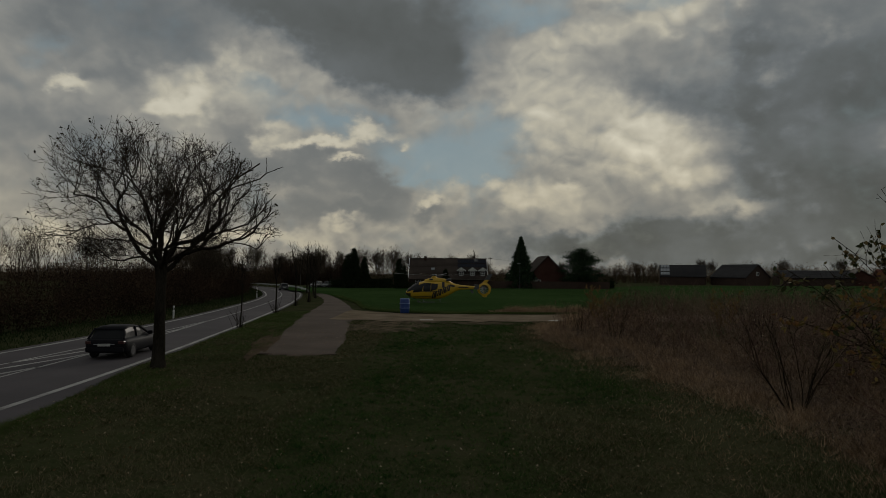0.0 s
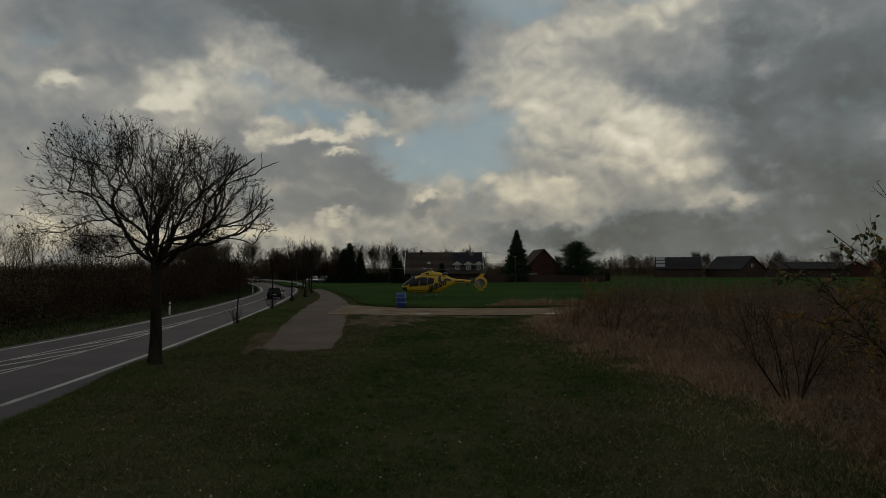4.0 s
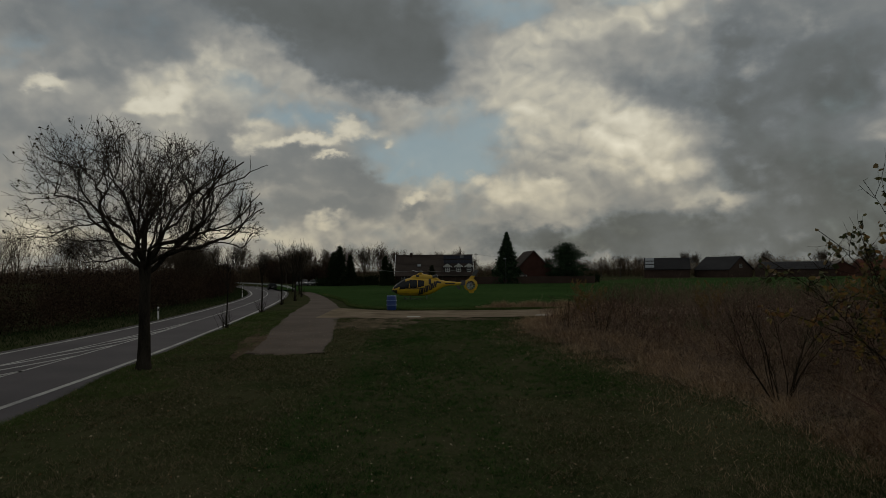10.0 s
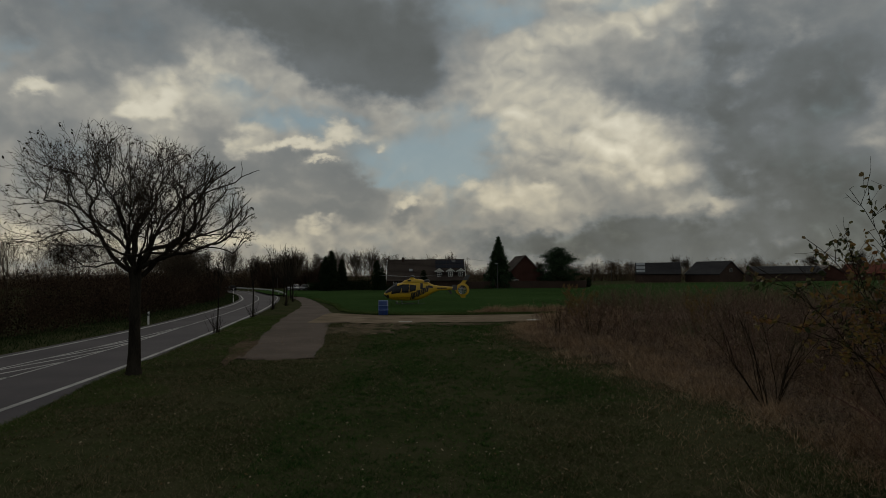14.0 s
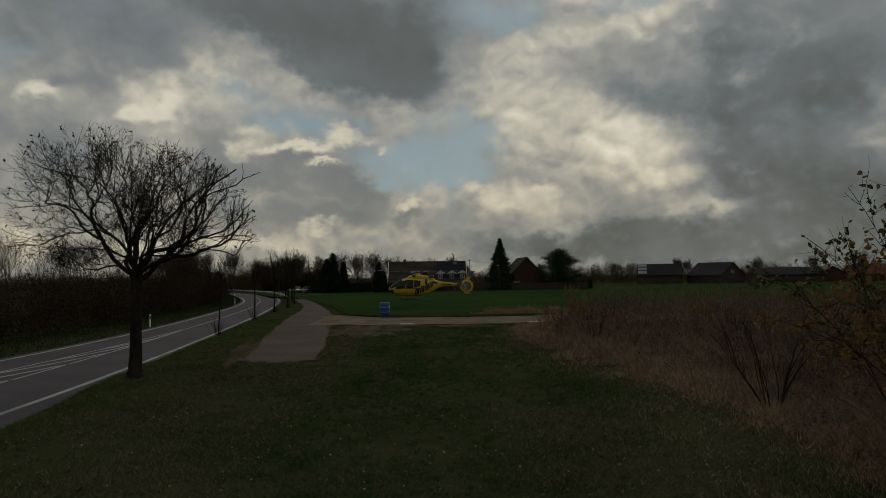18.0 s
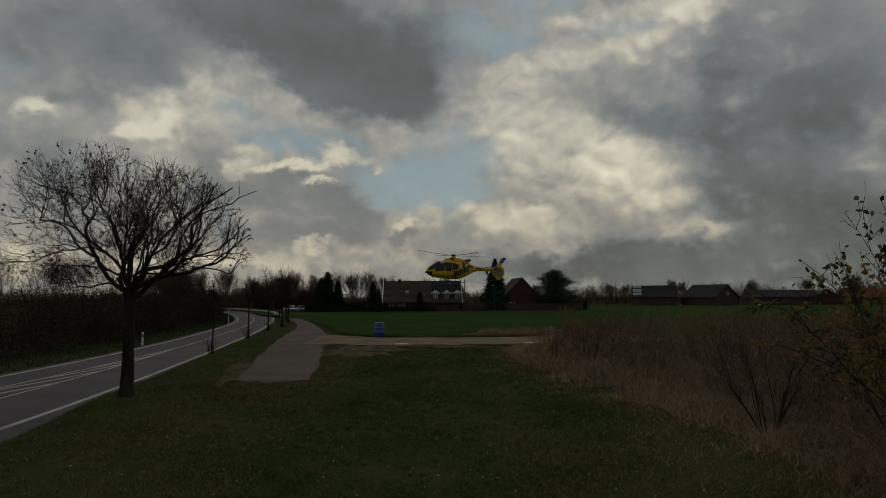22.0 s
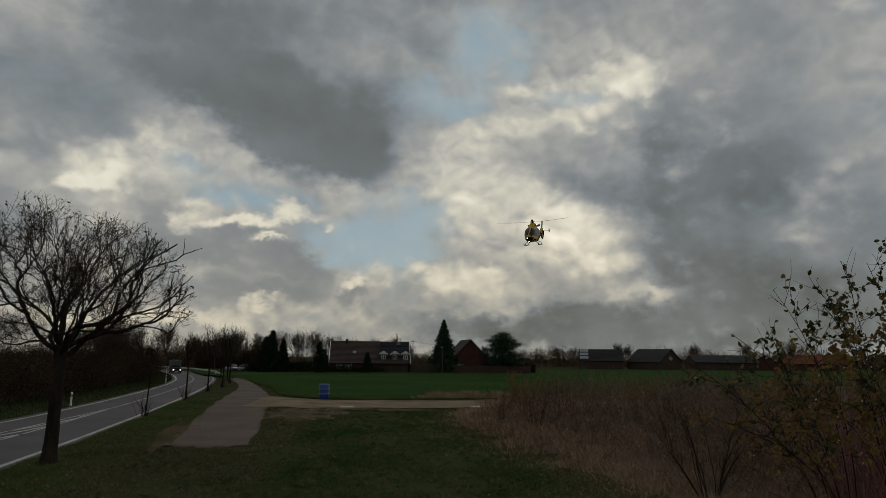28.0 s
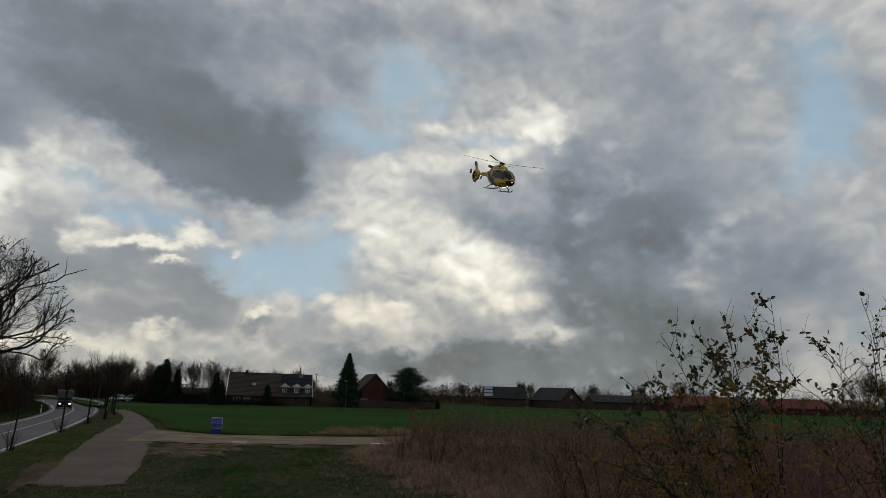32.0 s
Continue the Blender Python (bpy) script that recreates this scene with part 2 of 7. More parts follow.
CLEAR = [(-0.212, 0.25, 0.068, 0.023, 0.9, -12), (-0.05, 0.171, 0.065, 0.035, 1, -12), (0.046, 0.201, 0.065, 0.051, 0.9, 0), (0.011, 0.149, 0.065,
     0.014, 0.7, 0), (0.109, 0.399, 0.079, 0.023, 0.8, 0), (0.329, 0.414, 0.053, 0.014, 0.6, 0), (0.182, 0.508, 0.066, 0.068, 1, 0), (0.08, 0.44,
     0.024, 0.014, 0.5, 0), (1.016, 0.661, 0.074, 0.135, 0.7, 0), (0.952, 0.453, 0.052, 0.056, 0.6, 0), (1.044, 0.526, 0.072, 0.081, 0.6, 0), (-0.263,
     0.289, 0.043, 0.014, 0.4, 0), (-0.622, 0.336, 0.042, 0.021, 0.5, 0), (-0.126, 0.262, 0.043, 0.012, 0.4, -10)]
sky_nodes()
sun = new("sun", bpy.data.lights.new("sun", "SUN"))
sun.data.energy, sun.data.angle, sun.data.color = 0.5, radians(14), (1.0, 0.93, 0.82)
sun.matrix_basis = look((0, 0, 60), (-19.7, -54.1, 43.5))

# ---------------- materials ----------------
MATS = {}


def material(name, colours, rough=0.8, metal=0.0, scale=(2.0, 30.0), bump=0.0, spread=0.0, coat=0.0, spec=0.5, glow=None, along=(1, 1, 1), thin=0.0):
    """colours: two to four base colours over coarse and fine noise; spread: how much single pieces differ."""
    if name in MATS:
        return MATS[name]
    m = MATS[name] = bpy.data.materials.new(name)
    m.use_nodes = True
    nt = m.node_tree
    N, link = nt.nodes.new, nt.links.new
    b = nt.nodes["Principled BSDF"]
    b.inputs["Roughness"].default_value, b.inputs["Metallic"].default_value = rough, metal
    b.inputs["Specular IOR Level"].default_value, b.inputs["Coat Weight"].default_value = spec, coat
    tc, mp = N("ShaderNodeTexCoord"), N("ShaderNodeMapping")
    mp.inputs["Scale"].default_value = along
    link(tc.outputs["Object"], mp.inputs[0])
    tex = []
    for s, det in ((scale[0], 4.0), (scale[1], 5.0)):
        n = N("ShaderNodeTexNoise")
        n.inputs["Scale"].default_value, n.inputs["Detail"].default_value, n.inputs["Roughness"].default_value = s, det, 0.6
        link(mp.outputs[0], n.inputs["Vector"])
        tex.append(n.outputs[0])
    both = N("ShaderNodeMath")
    both.operation = "MULTIPLY_ADD"
    link(tex[0], both.inputs[0])
    both.inputs[1].default_value = 0.6
    half = N("ShaderNodeMath")
    half.operation = "MULTIPLY"
    link(tex[1], half.inputs[0])
    half.inputs[1].default_value = 0.4
    link(half.outputs[0], both.inputs[2])
    fac = both.outputs[0]
    if spread:
        geo, add = N("ShaderNodeNewGeometry"), N("ShaderNodeMath")
        add.operation = "MULTIPLY_ADD"
        off = N("ShaderNodeMath")
        off.operation = "SUBTRACT"
        link(geo.outputs["Random Per Island"], off.inputs[0])
        off.inputs[1].default_value = 0.5
        link(off.outputs[0], add.inputs[0])
        add.inputs[1].default_value = spread
        link(fac, add.inputs[2])
        fac = add.outputs[0]
    ramp = N("ShaderNodeValToRGB")
    el = ramp.color_ramp.elements
    while len(el) < len(colours):
        el.new(0.5)
    for k, c in enumerate(colours):
        el[k].position, el[k].color = 0.34 + 0.32 * k / max(1, len(colours) - 1), (*c, 1)
    link(fac, ramp.inputs[0])
    link(ramp.outputs[0], b.inputs["Base Color"])
    if bump:
        bp = N("ShaderNodeBump")
        bp.inputs["Strength"].default_value, bp.inputs["Distance"].default_value = min(1.0, bump * 10), bump
        link(tex[1], bp.inputs["Height"]), link(bp.outputs[0], b.inputs["Normal"])
    if thin:
        tr, mx = N("ShaderNodeBsdfTranslucent"), N("ShaderNodeMixShader")
        mx.inputs[0].default_value = thin
        link(ramp.outputs[0], tr.inputs[0]), link(b.outputs[0], mx.inputs[1]), link(tr.outputs[0], mx.inputs[2])
        link(mx.outputs[0], nt.nodes["Material Output"].inputs[0])
    if glow:
        b.inputs["Emission Color"].default_value, b.inputs["Emission Strength"].default_value = (*glow[0], 1), glow[1]
    return m


TURF = material("turf", [(0.014, 0.018, 0.009), (0.034, 0.042, 0.018), (0.054, 0.052, 0.029), (0.020, 0.034, 0.012)], 0.95, scale=(0.35, 9.0), bump=0.03, spec=0.0)
BLADE = material("grass_blade", [(0.026, 0.032, 0.013), (0.062, 0.072, 0.028), (0.094, 0.092, 0.044), (0.180, 0.150, 0.092)], 0.7, scale=(0.30, 2.6), spread=0.8, spec=0.0, thin=0.4)
LUSH = material("lush_blade", [(0.010, 0.034, 0.008), (0.022, 0.068, 0.014), (0.036, 0.090, 0.022), (0.080, 0.115, 0.040)], 0.7, scale=(0.25, 2.0), spread=0.7, spec=0.0, thin=0.4)
FARGRASS = material("rank_grass", [(0.014, 0.024, 0.009), (0.028, 0.044, 0.016), (0.050, 0.062, 0.028)], 0.8, scale=(0.3, 3.0), spread=0.5, spec=0.0, thin=0.3)
VERGE = material("verge_blade", [(0.034, 0.056, 0.016), (0.066, 0.102, 0.030), (0.112, 0.132, 0.052)], 0.7, scale=(0.3, 3.0), spread=0.4, spec=0.0, thin=0.4)
CROP = material("young_crop", [(0.022, 0.044, 0.014), (0.032, 0.062, 0.020), (0.044, 0.076, 0.027)], 0.9, scale=(0.06, 1.6), bump=0.05, spec=0.0)
CROPBLADE = material("crop_blade", [(0.026, 0.056, 0.016), (0.044, 0.086, 0.024), (0.060, 0.104, 0.034)], 0.7, scale=(0.1, 2.0), spread=0.4, spec=0.0, thin=0.4)
ASPHALT = material("asphalt", [(0.038, 0.034, 0.039), (0.056, 0.049, 0.056), (0.078, 0.069, 0.076)], 0.80, scale=(0.22, 26.0), bump=0.004, spec=0.25)
OLDASPHALT = material("worn_asphalt", [(0.050, 0.037, 0.029), (0.078, 0.058, 0.046), (0.104, 0.080, 0.064)], 0.9, scale=(0.3, 16.0), bump=0.01, spec=0.1)
GRAVEL = material("gravel", [(0.100, 0.078, 0.054), (0.185, 0.148, 0.108), (0.260, 0.214, 0.162)], 0.95, scale=(0.45, 9.0), bump=0.02, spec=0.0)
SOIL = material("bare_soil", [(0.049, 0.036, 0.025), (0.084, 0.064, 0.045), (0.119, 0.092, 0.064)], 0.95, scale=(0.8, 12.0), bump=0.03, spec=0.0)
WORN = material("trodden_earth", [(0.026, 0.030, 0.014), (0.052, 0.046, 0.030), (0.125, 0.098, 0.070), (0.190, 0.156, 0.116)], 0.95, scale=(1.3, 9.0), bump=0.02, spec=0.0)
PAINT = material("road_paint", [(0.110, 0.106, 0.104), (0.300, 0.298, 0.290), (0.400, 0.398, 0.385)], 0.7, scale=(0.7, 22.0))
WOODTWIG = material("dark_undergrowth", [(0.022, 0.015, 0.012), (0.046, 0.031, 0.022), (0.075, 0.050, 0.032)], 0.95, scale=(0.15, 2.0), spread=0.3, spec=0.0)
BARK = material("bark", [(0.010, 0.009, 0.007), (0.028, 0.024, 0.019), (0.048, 0.042, 0.033)], 0.95, scale=(3.0, 28.0), bump=0.02, along=(1, 1, 0.25), spec=0.0)
TWIG = material("twig", [(0.018, 0.014, 0.010), (0.036, 0.029, 0.021)], 0.9, scale=(1.0, 9.0), spread=0.3, spec=0.0)
FARTWIG = material("far_twig", [(0.046, 0.036, 0.026), (0.098, 0.078, 0.056)], 0.95, scale=(0.2, 2.0), spread=0.5, spec=0.0)
BROWNTWIG = material("undergrowth", [(0.045, 0.034, 0.025), (0.098, 0.070, 0.048), (0.165, 0.118, 0.074)], 0.95, scale=(0.15, 2.0), spread=0.3, spec=0.0)
REDSTEM = material("red_stem", [(0.080, 0.050, 0.042), (0.138, 0.086, 0.068), (0.245, 0.175, 0.130)], 0.7, scale=(0.15, 3.0), spread=0.5, spec=0.0)
DRYSTEM = material("dry_stem", [(0.075, 0.054, 0.042), (0.165, 0.116, 0.086), (0.310, 0.235, 0.175)], 0.9, scale=(0.2, 4.0), spread=0.6, spec=0.0)
DARKRED = material("dark_red_stem", [(0.085, 0.032, 0.034), (0.150, 0.060, 0.058), (0.230, 0.130, 0.110)], 0.6, scale=(0.15, 3.0), spread=0.5, spec=0.05)
STRAW = material("dry_grass", [(0.150, 0.098, 0.060), (0.310, 0.205, 0.126), (0.460, 0.340, 0.225)], 0.85, scale=(0.3, 4.0), spread=0.5, spec=0.0)
DEADLEAF = material("dead_leaf", [(0.117, 0.073, 0.036), (0.234, 0.163, 0.091), (0.312, 0.260, 0.182)], 0.8, scale=(1.0, 9.0), spread=0.6, spec=0.0)
DARKLEAF = material("withered_leaf", [(0.012, 0.010, 0.006), (0.030, 0.024, 0.012)], 0.8, scale=(1.0, 9.0), spread=0.5, spec=0.0)
OLIVELEAF = material("olive_leaf", [(0.034, 0.042, 0.018), (0.068, 0.075, 0.030), (0.115, 0.110, 0.048), (0.140, 0.100, 0.048)], 0.55, scale=(1.0, 12.0), spread=0.55, spec=0.1, thin=0.3)
GOLDLEAF = material("golden_leaf", [(0.120, 0.092, 0.032), (0.200, 0.140, 0.044), (0.165, 0.085, 0.036)], 0.6, scale=(1.0, 12.0), spread=0.55, spec=0.1, thin=0.45)
NEEDLE = material("needle", [(0.015, 0.027, 0.015), (0.028, 0.051, 0.027), (0.048, 0.076, 0.039)], 0.8, scale=(0.4, 4.0), spread=0.5, spec=0.0)
CYPRESS = material("cypress_needle", [(0.013, 0.021, 0.010), (0.026, 0.038, 0.018)], 0.85, scale=(0.4, 4.0), spread=0.5, spec=0.0)
BRICK = material("red_brick", [(0.048, 0.022, 0.017), (0.070, 0.032, 0.025), (0.088, 0.044, 0.034)], 0.9, scale=(0.4, 9.0), bump=0.01, spec=0.1)
DARKBRICK = material("brown_brick", [(0.044, 0.031, 0.025), (0.073, 0.049, 0.039)], 0.9, scale=(0.4, 9.0), bump=0.01, spec=0.1)
TILE = material("roof_tile", [(0.035, 0.028, 0.025), (0.052, 0.041, 0.035), (0.069, 0.054, 0.046)], 0.85, scale=(0.3, 5.0), spread=0.3, spec=0.1)
DARKTILE = material("black_tile", [(0.018, 0.018, 0.020), (0.032, 0.031, 0.034)], 0.6, scale=(0.3, 5.0), spread=0.3, spec=0.1)
REDTILE = material("red_tile", [(0.12, 0.040, 0.028), (0.17, 0.062, 0.044)], 0.85, scale=(0.3, 5.0), spread=0.3, spec=0.1)
SOLAR = material("solar_cell", [(0.008, 0.010, 0.018), (0.014, 0.017, 0.028)], 0.55, scale=(0.5, 6.0), spec=0.12)
# pale grey for the far solar panels, one roof pane and unlit headlights
PALESOLAR = material("pale_panel", [(0.20, 0.22, 0.24), (0.28, 0.30, 0.32)], 0.25, scale=(0.5, 6.0))
WHITE = material("white_paint", [(0.62, 0.62, 0.60), (0.76, 0.76, 0.74)], 0.6, scale=(1.0, 12.0))
PANE = material("dark_pane", [(0.020, 0.024, 0.028), (0.034, 0.038, 0.042)], 0.08, scale=(0.6, 3.0), coat=0.5)
STEEL = material("galvanised_steel", [(0.30, 0.31, 0.32), (0.42, 0.43, 0.44)], 0.45, 0.8, scale=(1.0, 14.0))
POLE = material("weathered_wood", [(0.05, 0.042, 0.034), (0.09, 0.076, 0.062)], 0.9, scale=(1.0, 14.0), along=(1, 1, 0.2))
BLUE = material("blue_plastic", [(0.010, 0.038, 0.17), (0.016, 0.055, 0.22)], 0.5, scale=(1.5, 14.0))
BLUEBAND = material("pale_blue_band", [(0.10, 0.17, 0.34), (0.16, 0.24, 0.42)], 0.5, scale=(2.0, 14.0))
YELLOW = material("yellow_paint", [(0.50, 0.305, 0.012), (0.58, 0.36, 0.016)], 0.42, scale=(0.8, 9.0), coat=0.25)
BLACK = material("black_paint", [(0.010, 0.010, 0.011), (0.018, 0.018, 0.019)], 0.45, scale=(1.0, 9.0))
COCKPIT = material("tinted_glass", [(0.006, 0.008, 0.010), (0.012, 0.014, 0.016)], 0.12, scale=(0.7, 3.0), spec=0.3)
GREYPAINT = material("grey_paint", [(0.05, 0.052, 0.056), (0.075, 0.078, 0.082)], 0.5, scale=(1.0, 9.0))
RUBBER = material("rubber", [(0.012, 0.012, 0.012), (0.022, 0.022, 0.022)], 0.9, scale=(2.0, 30.0))
CARBLACK = material("black_car_paint", [(0.008, 0.008, 0.011), (0.013, 0.013, 0.017)], 0.55, scale=(0.8, 6.0), spec=0.08)
CARGREY = material("grey_car_paint", [(0.045, 0.047, 0.052), (0.060, 0.062, 0.068)], 0.3, 0.3, scale=(0.8, 6.0), coat=0.5)
CARSILVER = material("silver_car_paint", [(0.36, 0.37, 0.38), (0.44, 0.45, 0.46)], 0.3, 0.4, scale=(0.8, 6.0), coat=0.5)
BEIGE = material("cream_panel", [(0.30, 0.28, 0.24), (0.40, 0.38, 0.33)], 0.6, scale=(0.8, 6.0))
REDLAMP = material("red_lens", [(0.035, 0.006, 0.006), (0.055, 0.008, 0.008)], 0.3, scale=(2.0, 9.0))
BEAM = material("headlight_lens", [(0.8, 0.8, 0.8), (0.9, 0.9, 0.9)], 0.1, glow=((1.0, 0.95, 0.85), 2.2))
CARGLASS = material("car_glass", [(0.006, 0.007, 0.009), (0.010, 0.012, 0.014)], 0.35, scale=(0.7, 3.0), spec=0.10)
ALLOY = material("alloy_rim", [(0.06, 0.06, 0.066), (0.10, 0.10, 0.11)], 0.5, 0.6, scale=(2.0, 9.0))
PLATE = material("plate_white", [(0.40, 0.40, 0.39), (0.48, 0.48, 0.46)], 0.6, scale=(2.0, 9.0), spec=0.2)
PALESLAB = material("pale_slab", [(0.34, 0.33, 0.31), (0.46, 0.45, 0.42)], 0.8, scale=(1.0, 12.0), spec=0.2)
WIRE = material("cable", [(0.01, 0.01, 0.01), (0.015, 0.015, 0.015)], 0.7)

# ---------------- mesh tools ----------------


def mesh_of(name, V, F, mat, smooth=False):
    """A mesh from arrays: V (n, 3), F (m, 3) or (m, 4)."""
    V, F = np.asarray(V, np.float32).reshape(-1, 3), np.asarray(F, np.int32)
    me = bpy.data.meshes.new(name)
    k = F.shape[1]
    me.vertices.add(len(V)), me.loops.add(F.size), me.polygons.add(len(F))
    me.vertices.foreach_set("co", V.ravel())
    me.loops.foreach_set("vertex_index", F.ravel())
    me.polygons.foreach_set("loop_start", np.arange(len(F), dtype=np.int32) * k)
    me.polygons.foreach_set("use_smooth", np.full(len(F), smooth))
    me.update(calc_edges=True)
    me.materials.append(mat)
    return me


def thing(name, label, category, at=None, group="", kind=""):
    ob = tagged(new(name), label, category, group, kind)
    if at is not None:
        ob.matrix_basis = at
    return ob


def part(name, data, mat, parent=None, label="", m=None, smooth=False):
    """Links a bmesh or a mesh as one object under its thing or part."""
    if isinstance(data, bmesh.types.BMesh):
        me = bpy.data.meshes.new(name)
        bmesh.ops.recalc_face_normals(data, faces=data.faces)
        data.to_mesh(me)
        data.free()
        me.materials.append(mat)
        if smooth:
            for p in me.polygons:
                p.use_smooth = True
        data = me
    ob = new(name, data)
    if parent is not None:
        ob.parent = parent
    if m is not None:
        ob.matrix_basis = m
    return tagged(ob, label)


def box(x0, x1, y0, y1, z0, z1, bm=None, bevel=0.0, m=None):
    bm = bm or bmesh.new()
    mat = (m or Matrix()) @ Matrix.Translation(((x0 + x1) / 2, (y0 + y1) / 2, (z0 + z1) / 2)) @ Matrix.Diagonal((x1 - x0, y1 - y0, z1 - z0, 1))
    geo = bmesh.ops.create_cube(bm, size=1, matrix=mat)
    if bevel:
        edges = list({e for v in geo["verts"] for e in v.link_edges})
        bmesh.ops.bevel(bm, geom=edges, offset=bevel, segments=2, affect="EDGES", profile=0.5)
    return bm


def rod(a, b, r0, r1=None, n=8, bm=None):
    bm = bm or bmesh.new()
    a, b = Vector(a), Vector(b)
    turn = (b - a).to_track_quat("Z", "Y").to_matrix().to_4x4()
    bmesh.ops.create_cone(bm, cap_ends=True, segments=n, radius1=r0, radius2=r0 if r1 is None else r1, depth=(b - a).length,
                          matrix=Matrix.Translation((a + b) / 2) @ turn)
    return bm


def lathe(profile, n=24, bm=None, m=None):
    bm = bm or bmesh.new()
    rings = []
    for r, z in profile:
        rings.append([bm.verts.new((m or Matrix()) @ Vector((r * math.cos(2 * math.pi * k / n), r * math.sin(2 * math.pi * k / n), z))) for k in range(n)])
    for a, b in zip(rings, rings[1:]):
        for k in range(n):
            bm.faces.new((a[k], a[(k + 1) % n], b[(k + 1) % n], b[k]))
    bm.faces.new(rings[0]), bm.faces.new(rings[-1])
    return bm


def loft(sections, bm=None):
    """Skin through rings of equally many points, closed at both ends."""
    bm = bm or bmesh.new()
    rings = [[bm.verts.new(p) for p in s] for s in sections]
    n = len(rings[0])
    for a, b in zip(rings, rings[1:]):
        for k in range(n):
            bm.faces.new((a[k], a[(k + 1) % n], b[(k + 1) % n], b[k]))
    bm.faces.new(rings[0]), bm.faces.new(rings[-1])
    return bm


def slab(points, thick, bm=None):
    """A flat polygon with thickness, pushed along -normal."""
    bm = bm or bmesh.new()
    P = [Vector(p) for p in points]
    n = (P[1] - P[0]).cross(P[2] - P[0]).normalized() * thick
    top, low = [bm.verts.new(p) for p in P], [bm.verts.new(p - n) for p in P]
    bm.faces.new(top), bm.faces.new(low[::-1])
    for k in range(len(P)):
        j = (k + 1) % len(P)
        bm.faces.new((top[k], low[k], low[j], top[j]))
    return bm


def unit(v):
    return v / np.maximum(np.linalg.norm(v, axis=-1, keepdims=True), 1e-9)


def grow(rng, start, way, length, seg=4, wobble=0.15, lift=0.0):
    """Paths of branches, all at once: (n, seg + 1, 3)."""
    start, way = np.asarray(start, float), unit(np.asarray(way, float))
    step = np.broadcast_to(np.asarray(length, float), (len(start),))[:, None] / seg
    pts = [start]
    for _ in range(seg):
        way = unit(way + rng.normal(0, wobble, way.shape) + np.array([0, 0, lift]))
        pts.append(pts[-1] + way * step)
    return np.stack(pts, 1)


def fork(rng, pts, k, t0=0.25, t1=1.0, angle=(30, 60)):
    """Starts and ways of k side branches on each path."""
    n, s = len(pts), pts.shape[1] - 1
    t = (t0 + (t1 - t0) * (np.arange(k) + rng.random((n, k))) / k) * s
    i = np.minimum(t.astype(int), s - 1)
    a, b = pts[np.arange(n)[:, None], i], pts[np.arange(n)[:, None], i + 1]
    start, way = (a + (b - a) * (t - i)[..., None]).reshape(-1, 3), unit(b - a).reshape(-1, 3)
    side = unit(np.cross(way, rng.normal(0, 1, way.shape)))
    ang = np.radians(rng.uniform(*angle, len(way)))[:, None]
    return start, way * np.cos(ang) + side * np.sin(ang), (t / s).reshape(-1)


def tubes(pts, r0, r1, sides=3):
    """Tapered tubes round paths."""
    n, s = pts.shape[0], pts.shape[1]
    tan = unit(np.gradient(pts, axis=1))
    ref = np.where(np.abs(tan[..., 2:3]) > 0.9, np.array([1.0, 0, 0]), np.array([0, 0, 1.0]))
    u = unit(np.cross(tan, ref))
    v = np.cross(tan, u)
    r0, r1 = np.broadcast_to(r0, (n,)), np.broadcast_to(r1, (n,))
    r = r0[:, None] + (r1 - r0)[:, None] * np.linspace(0, 1, s)
    a = 2 * np.pi * np.arange(sides) / sides
    V = pts[:, :, None] + r[..., None, None] * (np.cos(a)[:, None] * u[:, :, None] + np.sin(a)[:, None] * v[:, :, None])
    base = (np.arange(n)[:, None, None] * s + np.arange(s - 1)[None, :, None]) * sides
    k, j = np.arange(sides)[None, None], (np.arange(sides)[None, None] + 1) % sides
    F = np.stack([base + k, base + j, base + sides + j, base + sides + k], -1).reshape(-1, 4)
    return V.reshape(-1, 3), F


def joined(pairs):
    Vs, Fs, o = [], [], 0
    for V, F in pairs:
        Vs.append(V), Fs.append(F + o)
        o += len(V)
    return np.concatenate(Vs), np.concatenate(Fs)


def leaves(rng, at, size, droop=0.3, way=None, narrow=0.55):
    """Folded leaf blades of four corners each."""
    n = len(at)
    d = rng.normal(0, 1, (n, 3)) if way is None else way + rng.normal(0, 0.5, (n, 3))
    d[:, 2] -= droop
    d = unit(d)
    s = unit(np.cross(d, rng.normal(0, 1, (n, 3))))
    size = (np.broadcast_to(size, (n,)) * rng.uniform(0.6, 1.2, n))[:, None]
    mid, nrm = at + d * size * 0.5, np.cross(d, s)
    V = np.stack([at, mid + s * size * narrow * 0.5 + nrm * size * 0.12, at + d * size, mid - s * size * narrow * 0.5 + nrm * size * 0.12], 1)
    return V.reshape(-1, 3), np.arange(4 * n).reshape(-1, 4)


def round_leaves(rng, at, size, droop=0.3):
    """Oval leaf blades of six corners, folded along the midrib."""
    n = len(at)
    d = rng.normal(0, 1, (n, 3))
    d[:, 2] -= droop
    d = unit(d)
    s = unit(np.cross(d, rng.normal(0, 1, (n, 3))))
    size = (np.broadcast_to(size, (n,)) * rng.uniform(0.55, 1.15, n))[:, None]
    nrm = np.cross(d, s) * size
    V = [at, at + d * size * 0.32 + s * size * 0.30 + nrm * 0.10, at + d * size * 0.72 + s * size * 0.24 + nrm * 0.08, at + d * size,
         at + d * size * 0.72 - s * size * 0.24 + nrm * 0.08, at + d * size * 0.32 - s * size * 0.30 + nrm * 0.10]
    k = 6 * np.arange(n)[:, None]
    return np.stack(V, 1).reshape(-1, 3), np.concatenate([k + [0, 1, 2, 3], k + [0, 3, 4, 5]], 0)


